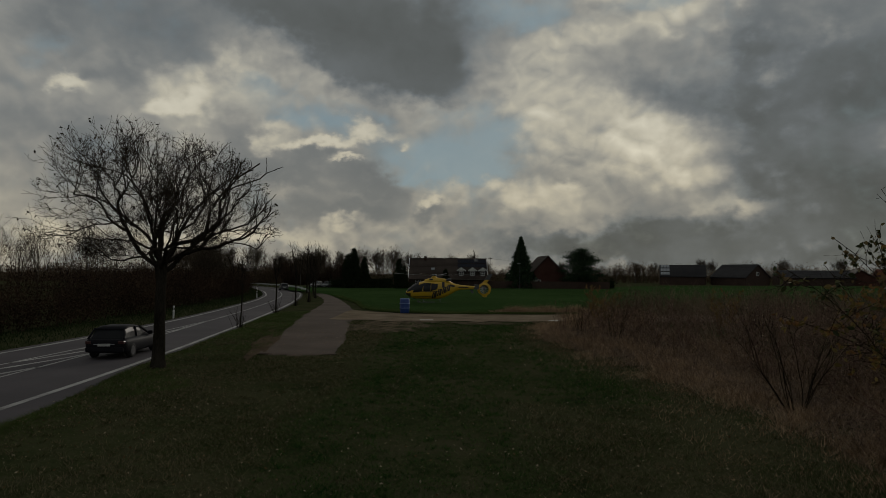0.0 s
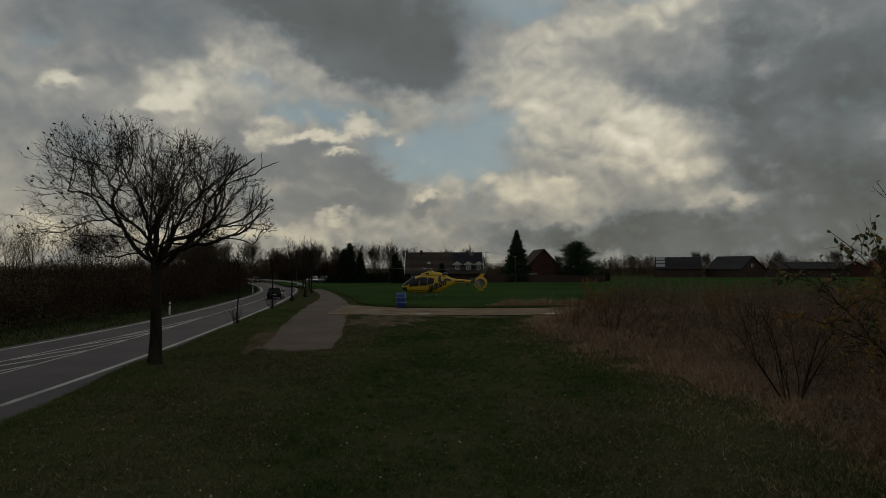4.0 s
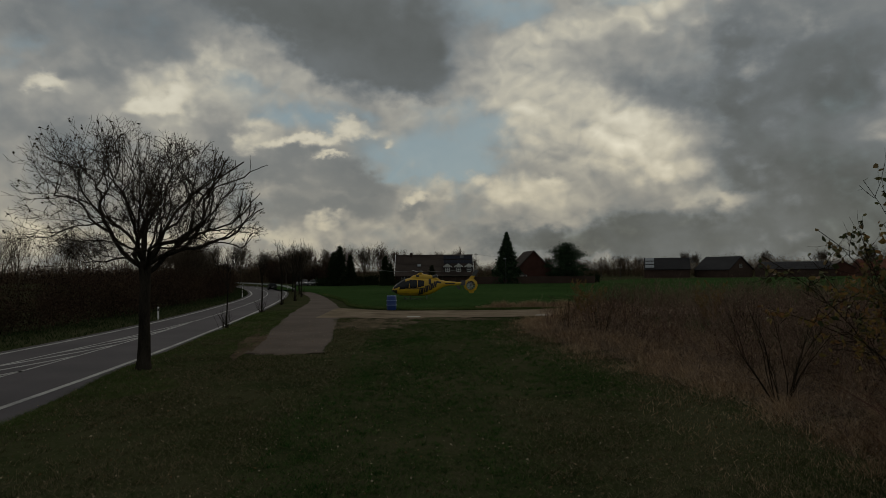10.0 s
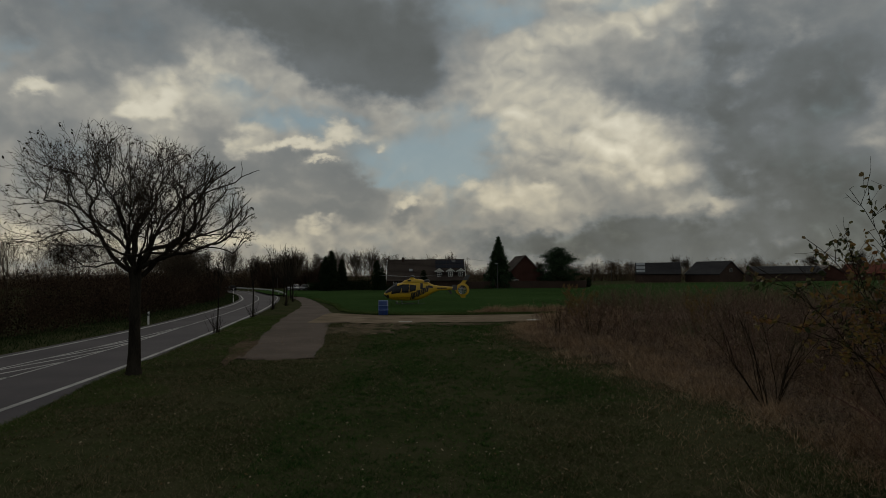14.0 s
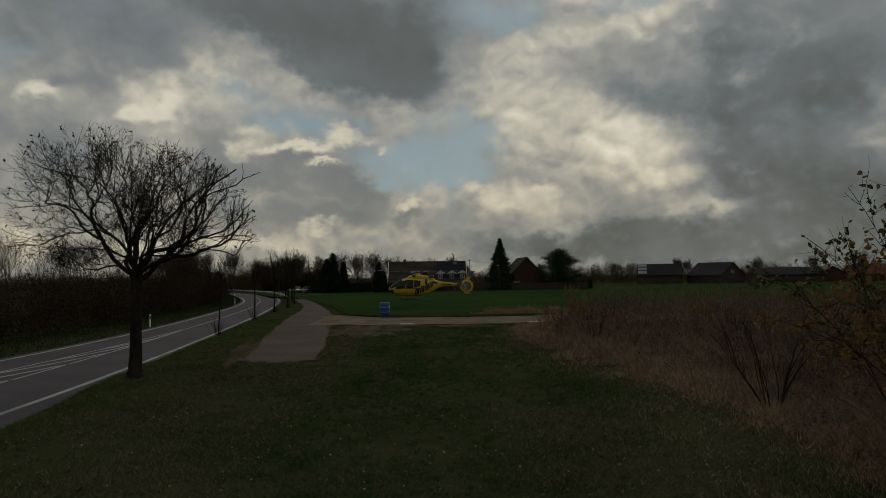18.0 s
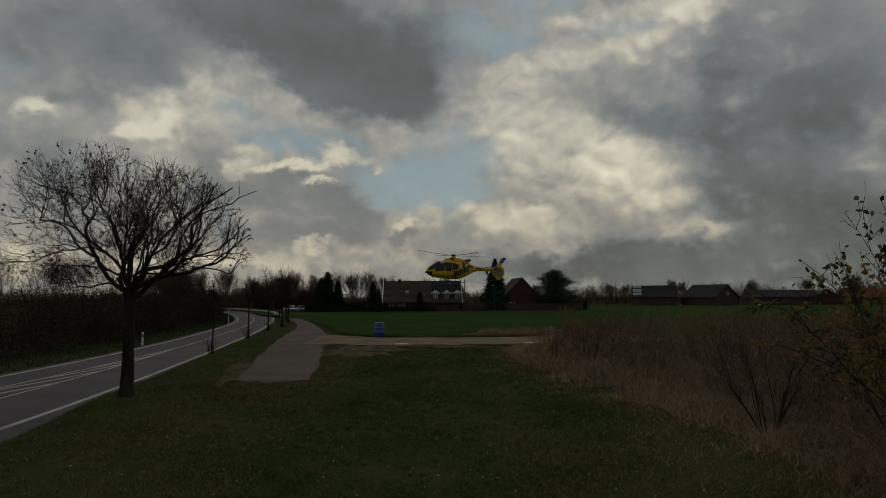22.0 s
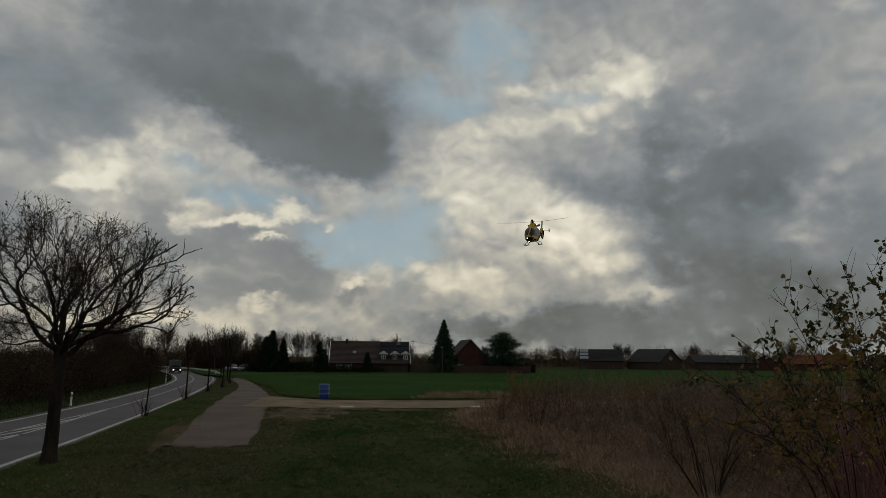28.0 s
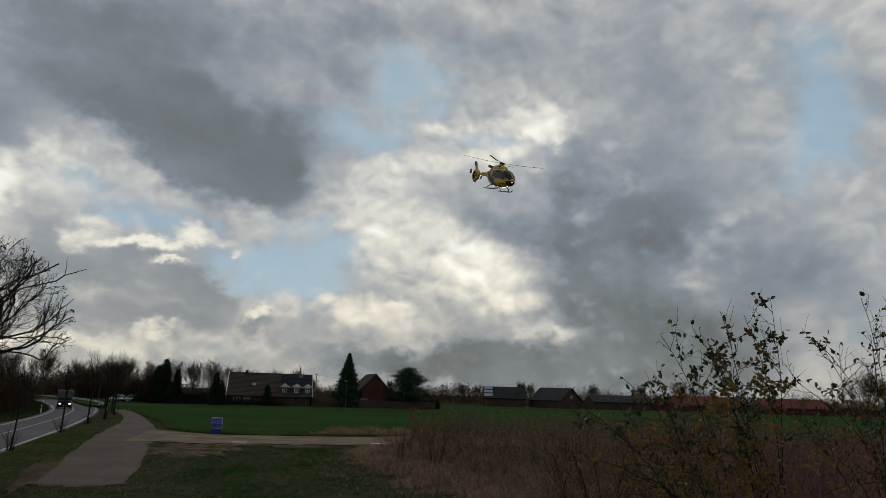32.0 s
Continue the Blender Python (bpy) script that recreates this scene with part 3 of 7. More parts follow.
def blades(rng, at, height, width, lean=0.35):
    """Grass: one thin triangle each."""
    n = len(at)
    a = rng.uniform(0, 2 * np.pi, n)
    s = np.stack([np.cos(a), np.sin(a), np.zeros(n)], 1) * (np.broadcast_to(width, (n,)) / 2)[:, None]
    h = (np.broadcast_to(height, (n,)) * rng.uniform(0.45, 1.15, n))[:, None]
    tip = at + np.concatenate([rng.normal(0, lean, (n, 2)), np.ones((n, 1))], 1) * h
    return np.stack([at - s, at + s, tip], 1).reshape(-1, 3), np.arange(3 * n).reshape(-1, 3)


# ---------------- the plan of the ground ----------------
EDGE_R = [(-60, -11.4), (0, -11.6), (18, -11.9), (29, -12.6), (38, -13.5), (46, -14.3), (65, -16.5), (79, -18.3), (99, -21.6), (118, -25.4), (140, -31.8),
          (155, -37.2), (185, -53), (215, -80), (240, -115), (270, -180), (300, -300)]
EDGE_L = [(-60, -21.4), (0, -20.8), (30, -20.1), (39, -19.95), (51, -20.6), (63.5, -21.8), (88, -24.9), (108, -28.8), (130.5, -35.4), (148, -41.8), (158, -46.6),
          (180, -60), (205, -86), (230, -122), (262, -186), (295, -306)]
LANE_L = [(27, -7.7), (29, -7.8), (33.5, -8.6), (42, -9.8), (55, -11.5), (62, -12.3), (68, -12.7), (79, -14.1), (93, -17.0), (110, -22.0)]
LANE_R = [(27, -4.5), (29.6, -4.6), (33.7, -5.0), (50, -6.9), (62, -8.3), (76, -11.2), (93, -15.0), (110, -19.6)]


def smooth_at(table, y):
    """A soft curve through a table of (y, x)."""
    Y, X = np.array(table, float).T
    y = np.asarray(y, float)
    w = np.array([-6.0, -3.0, 0.0, 3.0, 6.0])
    return sum(np.interp(y + k, Y, X) for k in w) / len(w)


def right_edge(y):
    return smooth_at(EDGE_R, y)


def left_edge(y):
    return smooth_at(EDGE_L, y)


def shoulder(y):
    """Asphalt beyond the edge line before the bank begins."""
    return np.interp(y, [17, 25], [0.75, -0.10])


def ground_z(x, y):
    """The verge is level, the road lies a little lower, with soft banks."""
    x, y = np.asarray(x, float), np.asarray(y, float)
    out = np.maximum(x - right_edge(y) - shoulder(y), left_edge(y) - 0.1 - x)
    slope = np.clip((out) / 1.6, 0, 1)
    z = -0.33 + 0.33 * slope * slope * (3 - 2 * slope)
    z = np.where(y > 280, -0.33, z)
    return z + 0.04 * np.sin(x * 0.7 + 1.3) * np.sin(y * 0.45) * np.clip(out / 3, 0, 1) * (y < 60)


def sheet(name, xs, ys, zf, mat, label, category):
    X, Y = np.meshgrid(xs, ys)
    V = np.stack([X, Y, zf(X, Y)], -1)
    n, m = len(ys), len(xs)
    i = (np.arange(n - 1)[:, None] * m + np.arange(m - 1)[None]).ravel()
    F = np.stack([i, i + 1, i + m + 1, i + m], -1)
    return tagged(new(name, mesh_of(name, V, F, mat, True)), label, category, kind="structure")


def ribbon(name, left, right, ys, zf, mat, label="", category="", across=2, parent=None, lift=0.0):
    """A strip of ground between two curves x(y)."""
    a, b = np.asarray(left, float), np.asarray(right, float)
    w = np.linspace(0, 1, across + 1)
    X = a[:, None] + (b - a)[:, None] * w
    Y = np.broadcast_to(np.asarray(ys, float)[:, None], X.shape)
    V = np.stack([X, Y, zf(X, Y) + lift], -1)
    m = across + 1
    i = (np.arange(len(ys) - 1)[:, None] * m + np.arange(across)[None]).ravel()
    F = np.stack([i, i + 1, i + m + 1, i + m], -1)
    ob = new(name, mesh_of(name, V, F, mat, True))
    if parent is not None:
        ob.parent = parent
    return tagged(ob, label, category, kind="structure" if category else "")


def steps(*pairs):
    return np.concatenate([np.arange(a, b, s) for a, b, s in pairs])


ground = sheet("ground", steps((-2600, -400, 200), (-400, -120, 14), (-120, -60, 4), (-60, 30, 0.6), (30, 120, 6), (120, 2700, 200)),
               steps((-300, -20, 20), (-20, 130, 0.8), (130, 330, 5), (330, 2800, 190)), lambda x, y: ground_z(x, y) - 0.012, TURF,
               "short mown grass, dark green with bare patches", "grass")
RY = steps((-60, 10, 5), (10, 170, 1.0), (170, 297, 3))
flat_road = lambda x, y: np.full(np.shape(x), -0.25)
road = ribbon("road", left_edge(RY) - 0.8, right_edge(RY) + 1.5, RY, flat_road, ASPHALT, "grey asphalt country road with white edge lines", "road", across=4)


def marking(name, x_left, x_right, ys, label):
    return ribbon(name, x_left, x_right, ys, flat_road, PAINT, label, across=1, parent=road, lift=0.006)


NY = RY[RY > -50]
marking("edge_line", right_edge(NY) - 0.12, right_edge(NY) + 0.12, NY, "solid white edge line")
marking("edge_line", left_edge(NY) - 0.13, left_edge(NY) + 0.13, NY, "solid white edge line")
MIDY = np.arange(44, 200, 1.0)


def middle(y):
    return right_edge(y) + (left_edge(y) - right_edge(y)) * np.interp(y, [20, 45, 60], [0.43, 0.54, 0.54])


marking("centre_line", middle(MIDY) - 0.07, middle(MIDY) + 0.07, MIDY, "thin white centre line")
# hatched island that tapers out
HY = np.arange(4, 52, 1.0)


def isle(y, side):
    mid = right_edge(y) + (left_edge(y) - right_edge(y)) * 0.55
    return mid + side * np.interp(y, [4, 51], [1.75, 0.05])


marking("hatch_border", isle(HY, 1) - 0.07, isle(HY, 1) + 0.07, HY, "white border of the hatched island")
marking("hatch_border", isle(HY, -1) - 0.07, isle(HY, -1) + 0.07, HY, "white border of the hatched island")
for y0 in np.arange(4, 40, 4.6):
    yy = np.linspace(y0, y0 + 8.0, 6)
    w = np.linspace(-1, 1, 6)
    xx = np.array([float(isle(y, 0)) for y in yy]) + w * np.interp(yy, [4, 51], [1.7, 0.05])
    marking("hatch_stripe", xx - 0.11, xx + 0.11, yy, "slanting white hatch stripe")

LY = np.arange(27.8, 110, 0.4)
level = lambda x, y: ground_z(x, y) + 0.012
wob = lambda y, s: 0.06 * np.sin(y * 0.9 + s) + 0.03 * np.sin(y * 4.1 + 2 * s)
lane = ribbon("lane", smooth_at(LANE_L, LY) + wob(LY, 0), smooth_at(LANE_R, LY) + wob(LY, 2), LY, level, OLDASPHALT, "worn grey-brown asphalt farm lane", "lane", across=24)
rng = random.Random(6)
for k, v in enumerate(lane.data.vertices[:25]):
    v.co.z -= 0.035
    v.co.y += 0.28 * math.sin(k * 0.9) + rng.uniform(-0.22, 0.12) + 0.02 * (k - 12) ** 2 * 0.5
TX = np.arange(-8.6, 40, 0.8)
V = []
for k, x in enumerate(TX):
    near = np.interp(x, [-8, -5, 0, 8, 40], [49.5, 48.6, 47.8, 48.5, 50]) + 0.25 * math.sin(x * 1.9) + 0.15 * math.sin(x * 4.3)
    far = np.interp(x, [-8.6, -6.3, -3, 0, 9, 40], [62, 59.6, 57.2, 56.2, 56.4, 58]) + 0.2 * math.sin(x * 1.3 + 1)
    V.append([(x, near + (far - near) * w, float(ground_z(x, near + (far - near) * w)) + 0.03) for w in np.linspace(0, 1, 10)])
i = (np.arange(len(TX) - 1)[:, None] * 10 + np.arange(9)[None]).ravel()
track = tagged(new("gravel_track", mesh_of("gravel_track", V, np.stack([i, i + 10, i + 11, i + 1], -1), GRAVEL, True)), "pale brown gravel track crossing the lane", "track", kind="structure")


def patch_of_ground(name, cx, cy, rx, ry, seed, mat, label, turn=0.0):
    """An irregular worn patch lying on the ground."""
    rng = np.random.default_rng(seed)
    n, k = 48, 6
    a = np.linspace(0, 2 * np.pi, n, endpoint=False)
    r = 1 + sum(rng.uniform(0.04, 0.16) * np.sin(f * a + rng.uniform(0, 6)) for f in (2, 3, 5, 8, 13))
    ca, sa = math.cos(radians(turn)), math.sin(radians(turn))
    V = []
    for j in range(k + 1):
        w = j / k
        x, y = rx * r * w * np.cos(a), ry * r * w * np.sin(a)
        X, Y = cx + x * ca - y * sa, cy + x * sa + y * ca
        V.append(np.stack([X, Y, ground_z(X, Y) + 0.016 + 0.010 * (1 - w)], 1))
    i = (np.arange(k)[:, None] * n + np.arange(n)[None])
    i2 = (np.arange(k)[:, None] * n + (np.arange(n)[None] + 1) % n)
    F = np.stack([i, i2, i2 + n, i + n], -1).reshape(-1, 4)
    return tagged(new(name, mesh_of(name, np.concatenate(V), F, mat, True)), label, "bare earth", kind="structure")


patch_of_ground("worn_earth", -3.5, 44.0, 2.7, 5.0, 1, WORN, "trodden pale brown earth beside the track")
patch_of_ground("worn_earth", -8.75, 32.5, 0.5, 5.5, 2, SOIL, "dark bare earth along the lane edge", 9)
patch_of_ground("worn_earth", 1.6, 46.6, 3.4, 1.2, 4, WORN, "trodden pale brown earth beside the track")
FX = steps((-40, 60, 2), (60, 200, 10))
V = []
for x in FX:
    near = max(np.interp(x, [-40, -30, -19, -15, -10, -8, -6, -3, 0, 9, 40, 200], [160, 130, 108, 93, 76, 65, 60.5, 58, 57, 57.2, 59, 70]), 0) + 0.3 * math.sin(x * 1.1)
    far = np.interp(x, [-40, -22, 0, 30, 60, 200], [162, 152, 153, 156, 200, 235])
    V.append([(x, near + (far - near) * w, 0.03 + 0.05 * min(1, 8 * w)) for w in np.linspace(0, 1, 24)])
i = (np.arange(len(FX) - 1)[:, None] * 24 + np.arange(23)[None]).ravel()
field = tagged(new("field", mesh_of("field", V, np.stack([i, i + 24, i + 25, i + 1], -1), CROP, True)), "bright green field of young winter crop", "field", kind="structure")

# ---------------- trees ----------------


def bare_tree(name, label, seed, height, bole, r0, reach, limbs=10, counts=(8, 6, 4), twig_r=0.006, rise=(15, 80), lean=0.0, wood=None, twig=None, leafy=0, leaf_size=0.07,
              lift=0.12, sides=(10, 6, 4, 3), group="", spread=1.0, squash=1.0, limb_len=0.62, limb_r=(0.30, 0.46), low=0.85, dome=None, angle=(22, 55)):
    """A leafless tree: bole, limbs, and a crown of ever finer twigs inside a dome."""
    rng = np.random.default_rng(seed)
    wood, twig = wood or BARK, twig or TWIG
    top = thing(name, label, "tree", group=group)
    bolep = grow(rng, [(0, 0, -0.15)], [(lean, 0, 1)], bole + 0.15, 7, 0.025, 0.12)
    V, F = tubes(bolep, r0, r0 * 0.72, sides[0])
    V = V.reshape(8, sides[0], 3)
    axis = bolep[0]
    flare = np.array([1.55, 1.12, 1.0, 0.97, 1.0, 0.98, 1.02, 1.15])[:, None, None]
    V = (axis[:, None] + (V - axis[:, None]) * flare * (1 + 0.06 * rng.normal(0, 1, (8, sides[0], 1)))).reshape(-1, 3)
    part("trunk", mesh_of("trunk", V, F, wood, True), wood, top)
    head = bolep[0, -1]
    az = np.arange(limbs) * 2.39996 + rng.uniform(0, 0.5, limbs)
    el = np.radians(rise[0] + (rise[1] - rise[0]) * ((np.arange(limbs) + 0.5) / limbs) ** low)
    way = np.stack([np.cos(az) * np.cos(el), np.sin(az) * np.cos(el) * spread, np.sin(el)], 1)
    start = head[None] - np.array([0, 0, 1.0]) * (np.linspace(0.45, 0.0, limbs) * min(1.0, bole * 0.25))[:, None]
    L0 = reach * limb_len * rng.uniform(0.85, 1.15, limbs)
    p0 = grow(rng, start, way, L0, 7, 0.10, lift * 0.5)
    p0[..., 2] = head[2] + (p0[..., 2] - head[2]) * squash
    rl = r0 * rng.uniform(*limb_r, limbs)
    s, w, t = fork(rng, p0, counts[0], 0.22, 1.0, angle)
    r1 = np.repeat(rl, counts[0]) * (1 - 0.66 * t) * 0.55
    w[:, 2] *= squash
    room = lambda q: 1.0 if dome is None else np.clip((1.06 - np.linalg.norm((q - head) / np.array(dome), axis=1)) / 0.5, 0.08, 1.0)
    p1 = grow(rng, s, w, room(s) * reach * 0.42 * (1.15 - 0.5 * t) * rng.uniform(0.7, 1.2, len(s)), 5, 0.14, lift)
    s, w, t2 = fork(rng, p1, counts[1], 0.2, 1.0, angle)
    r2 = np.maximum(np.repeat(r1, counts[1]) * (1 - 0.6 * t2) * 0.55, twig_r * 1.5)
    p2 = grow(rng, s, w, np.maximum(room(s), 0.2) * reach * 0.22 * (1.15 - 0.4 * t2) * rng.uniform(0.6, 1.3, len(s)), 4, 0.18, lift)
    s, w, t3 = fork(rng, p2, counts[2], 0.2, 1.0, (20, 60))
    p3 = grow(rng, s, w, np.maximum(room(s), 0.35) * reach * 0.105 * rng.uniform(0.5, 1.5, len(s)), 3, 0.22, lift)
    for p in (p1, p2, p3):
        p[..., 2] = np.where(p[..., 2] < head[2], head[2] + (p[..., 2] - head[2]) * 0.7, p[..., 2])
    a = tubes(p1, r1, np.maximum(r1 * 0.4, twig_r * 1.6), sides[2])
    tagged(part("limb", mesh_of("limb", *tubes(p0, rl, rl * 0.32, sides[1]), wood, True), wood, top, "dark spreading limbs"), kind="stuff")
    tagged(part("branch", mesh_of("branch", *a, wood, True), wood, top), kind="stuff")
    b = joined([tubes(p2, r2, twig_r * 1.1, sides[3]), tubes(p3, twig_r * 1.3, twig_r * 0.7, 3)])
    crown = part("crown", mesh_of("crown", *b, twig), twig, top, "fine bare twigs")
    tagged(crown, kind="stuff")
    if leafy:
        tips = p3[rng.integers(0, len(p3), leafy), -1]
        keep = tips[np.argsort(-np.abs(tips[:, 0]) - 0.5 * tips[:, 2])][: leafy]
        tagged(part("leaf_cluster", mesh_of("leaf_cluster", *leaves(rng, keep, leaf_size), DARKLEAF), DARKLEAF, top, "few withered leaves left"), kind="stuff")
    return top


def conifer(name, label, seed, height, radius, mat, tiers=26, per=22, power=1.0, group="", skirt=0.3):
    """A spire of drooping boughs, each a spray of needles."""
    rng = np.random.default_rng(seed)
    top = thing(name, label, "tree", group=group)
    part("trunk", mesh_of("trunk", *tubes(np.array([[(0, 0, -0.1), (0, 0, height * 0.5), (0, 0, height * 0.97)]], float), height * 0.018, 0.02, 7), BARK), BARK, top)
    z = np.repeat(np.linspace(skirt, height * 0.98, tiers), per)
    z = z + rng.normal(0, height * (0.012 if tiers > 19 else 0.007), len(z))
    a = rng.uniform(0, 2 * np.pi, len(z))
    rad = radius * np.clip(1 - z / height, 0.02, 1) ** power * rng.uniform(0.62, 1.12, len(z)) + 0.05
    s = np.stack([np.zeros(len(z)), np.zeros(len(z)), z], 1)
    p = grow(rng, s, np.stack([np.cos(a), np.sin(a), np.full(len(z), -0.12)], 1), rad, 4, 0.08, 0.03)
    k = 15
    t = rng.uniform(0.15, 1.0, (len(z), k)) * 4
    i = np.minimum(t.astype(int), 3)
    q = p[np.arange(len(z))[:, None], i] + (p[np.arange(len(z))[:, None], i + 1] - p[np.arange(len(z))[:, None], i]) * (t - i)[..., None]
    q = q.reshape(-1, 3) + rng.normal(0, height * 0.008, (len(z) * k, 3))
    V, F = leaves(rng, q, height * (0.062 if tiers > 19 else 0.052) * (0.3 + 0.8 * np.clip(1 - q[:, 2] / height, 0, 1)), 0.5, narrow=0.6)
    part("bough", mesh_of("bough", *tubes(p, height * 0.004, 0.01, 3), BARK), BARK, top)
    part("crown", mesh_of("crown", V, F, mat), mat, top, "dense dark needles")
    return top


def put(ob, x, y, z=0.0, turn=0.0, s=1.0):
    ob.matrix_basis = pose(x, y, z, 0, 0, turn) @ Matrix.Scale(s, 4)
    return ob


TREES = "trees along the road"


def spreading_tree(name, label, seed, bole, r0, dome, up, first, levels=7, twig_r=0.005, leafy=400, group=""):
    """An open-grown tree: every branch forks into two that go on and one or two side shoots, inside a flattened dome."""
    rng = np.random.default_rng(seed)
    top = thing(name, label, "tree", group=group)
    b = grow(rng, [(0, 0, -0.15)], [(0.02, 0, 1)], bole + 0.15, 9, 0.02, 0.1)
    n = 12
    V, F = tubes(b, r0, r0 * 0.86, n)
    flare = np.array([1.5, 1.18, 1.05, 1.0, 0.98, 1.0, 0.99, 1.02, 1.08, 1.2])[:, None, None]
    V = V.reshape(10, n, 3)
    V = (b[0][:, None] + (V - b[0][:, None]) * flare * (1 + 0.05 * rng.normal(0, 1, (10, n, 1)))).reshape(-1, 3)
    part("trunk", mesh_of("trunk", V, F, BARK, True), BARK, top)
    head = b[0, -1]
    mid = head + np.array([dome[0], 0.0, up])
    half = np.array(dome[1:])
    limbs = 11
    az = np.arange(limbs) * 2.39996 + 0.35
    el = np.radians(np.array([26, 24, 30, 34, 40, 46, 53, 60, 68, 76, 85]))
    way = np.stack([np.cos(az) * np.cos(el), np.sin(az) * np.cos(el), np.sin(el)], 1)
    start = head - np.array([0, 0, 1.0]) * np.linspace(0.45, 0.0, limbs)[:, None]
    length = first * rng.uniform(0.85, 1.2, limbs) * np.linspace(1.15, 0.9, limbs)
    rad = r0 * np.linspace(0.42, 0.36, limbs) * rng.uniform(0.8, 1.1, limbs)
    groups = {"limb": [], "branch": [], "crown": []}
    tips = []
    for level in range(levels):
        p = grow(rng, start, way, length, 7 if level < 2 else 5 if level < 4 else 4, 0.17 if level < 2 else 0.20 if level < 4 else 0.24, 0.05)
        thin = np.maximum(rad * (0.80 if level < 4 else 0.62), twig_r * 0.7)
        key = "limb" if level < 2 else "branch" if level < 4 else "crown"
        groups[key].append(tubes(p, np.maximum(rad, twig_r), thin, (8, 7, 6, 5, 4, 3, 3, 3)[level]))
        tips.append(p[:, -1])
        if level == levels - 1:
            break
        last = unit(p[:, -1] - p[:, -2])
        s1, w1, r1, l1 = [], [], [], []
        for k in range(2):
            side = unit(np.cross(last, rng.normal(0, 1, last.shape)))
            a = np.radians(rng.uniform(14, 40, len(last)) * (1 if k else 0.75))[:, None]
            s1.append(p[:, -1]), w1.append(last * np.cos(a) + side * np.sin(a)), r1.append(thin * rng.uniform(0.74, 0.94, len(last)) * (0.80 if k else 1.0)), l1.append(length * rng.uniform(0.66, 0.92, len(last)))
        more = 2 if level in (3, 4) else 1
        s, w, f = fork(rng, p, more, 0.3, 0.9, (32, 66))
        s1.append(s), w1.append(w), r1.append(np.repeat(thin, more) * 0.55), l1.append(np.repeat(length, more) * rng.uniform(0.45, 0.8, len(s)))
        start, way, rad, length = np.concatenate(s1), np.concatenate(w1), np.concatenate(r1), np.concatenate(l1)
        out = unit(start - head)
        way = unit(way + 0.18 * out)
        low = start[:, 2] < head[2] + 0.22 * np.hypot(start[:, 0] - head[0], start[:, 1] - head[1])
        way[:, 2] = np.where(low, np.abs(way[:, 2]) * 0.8 + 0.06, way[:, 2])
        inside = np.linalg.norm((start - mid) / half, axis=1)
        keep = (inside < 1.0) | (rng.random(len(start)) < 0.06)
        if level > 2:
            keep &= rng.random(len(start)) < (0.96, 0.90, 0.82)[level - 3]
        length = length * np.clip((1.15 - inside) / 0.35, 0.4, 1.0)
        start, way, rad, length = start[keep], way[keep], rad[keep], length[keep]
    for key, lab in (("limb", "dark spreading limbs"), ("branch", ""), ("crown", "fine bare twigs")):
        mat = BARK if key != "crown" else TWIG
        tagged(part(key, mesh_of(key, *joined(groups[key]), mat, key != "crown"), mat, top, lab), kind="stuff")
    ends = np.concatenate(tips[-2:])
    weight = np.clip(-(ends[:, 0]) / 3.0, 0.12, 1.0) + 0.25 * (ends[:, 2] > head[2] + 3.6)
    pick = ends[rng.choice(len(ends), leafy, False, weight / weight.sum())]
    tagged(part("foliage", mesh_of("foliage", *leaves(rng, pick, 0.125), DARKLEAF), DARKLEAF, top, "few withered leaves left"), kind="stuff")
    return top


hero = spreading_tree("roadside_tree", "bare dark roadside tree with a wide dome of twigs", 11, 3.95, 0.215, (-1.10, 5.45, 5.0, 3.85), 1.35, 1.66, levels=7, twig_r=0.0058, leafy=900, group=TREES)
put(hero, -10.45, 24.3, -0.03, 0)
for x, y, h, b, r, seed in [(-13.1, 42.7, 5.6, 2.4, 0.05, 3), (-14.7, 58.1, 5.8, 2.6, 0.075, 4), (-15.7, 70.3, 7.8, 2.4, 0.10, 5), (-16.0, 78.6, 8.4, 2.4, 0.11, 6),
                            (-17.6, 90.9, 8.0, 2.2, 0.12, 7), (-20.2, 103, 7.4, 2.0, 0.15, 8), (-23.5, 114, 7.4, 2.0, 0.15, 9)]:
    slim = y < 100
    tr = bare_tree("young_tree" if slim else "roadside_tree", "slim bare tree with an upright crown on the road verge" if y > 65 else "slim young bare tree on the road verge" if slim else "bare tree with an upright crown on the road verge", seed, h, b, r,
                   (h - b) * (0.85 if slim else 1.0), limbs=6 if slim else 12, counts=(3, 3, 2) if slim else (6, 5, 4), rise=(66, 89) if slim else (42, 88),
                   twig_r=0.008 if slim else 0.010, lift=0.3 if slim else 0.10, twig=TWIG if slim else FARTWIG, sides=(7, 4, 3, 3), group=TREES)
    put(tr, x, y, -0.02, seed * 40)
    if slim:
        rng = np.random.default_rng(seed + 50)
        st = grow(rng, np.stack([rng.normal(0, 0.12, 26), rng.normal(0, 0.12, 26), np.full(26, -0.05)], 1), rng.normal(0, 0.35, (26, 3)) + [0, 0, 1], rng.uniform(0.6, 1.5, 26), 4, 0.1)
        part("sucker_shoot", mesh_of("sucker_shoot", *tubes(st, 0.012, 0.006, 3), TWIG), TWIG, tr, "thin shoots at the foot")

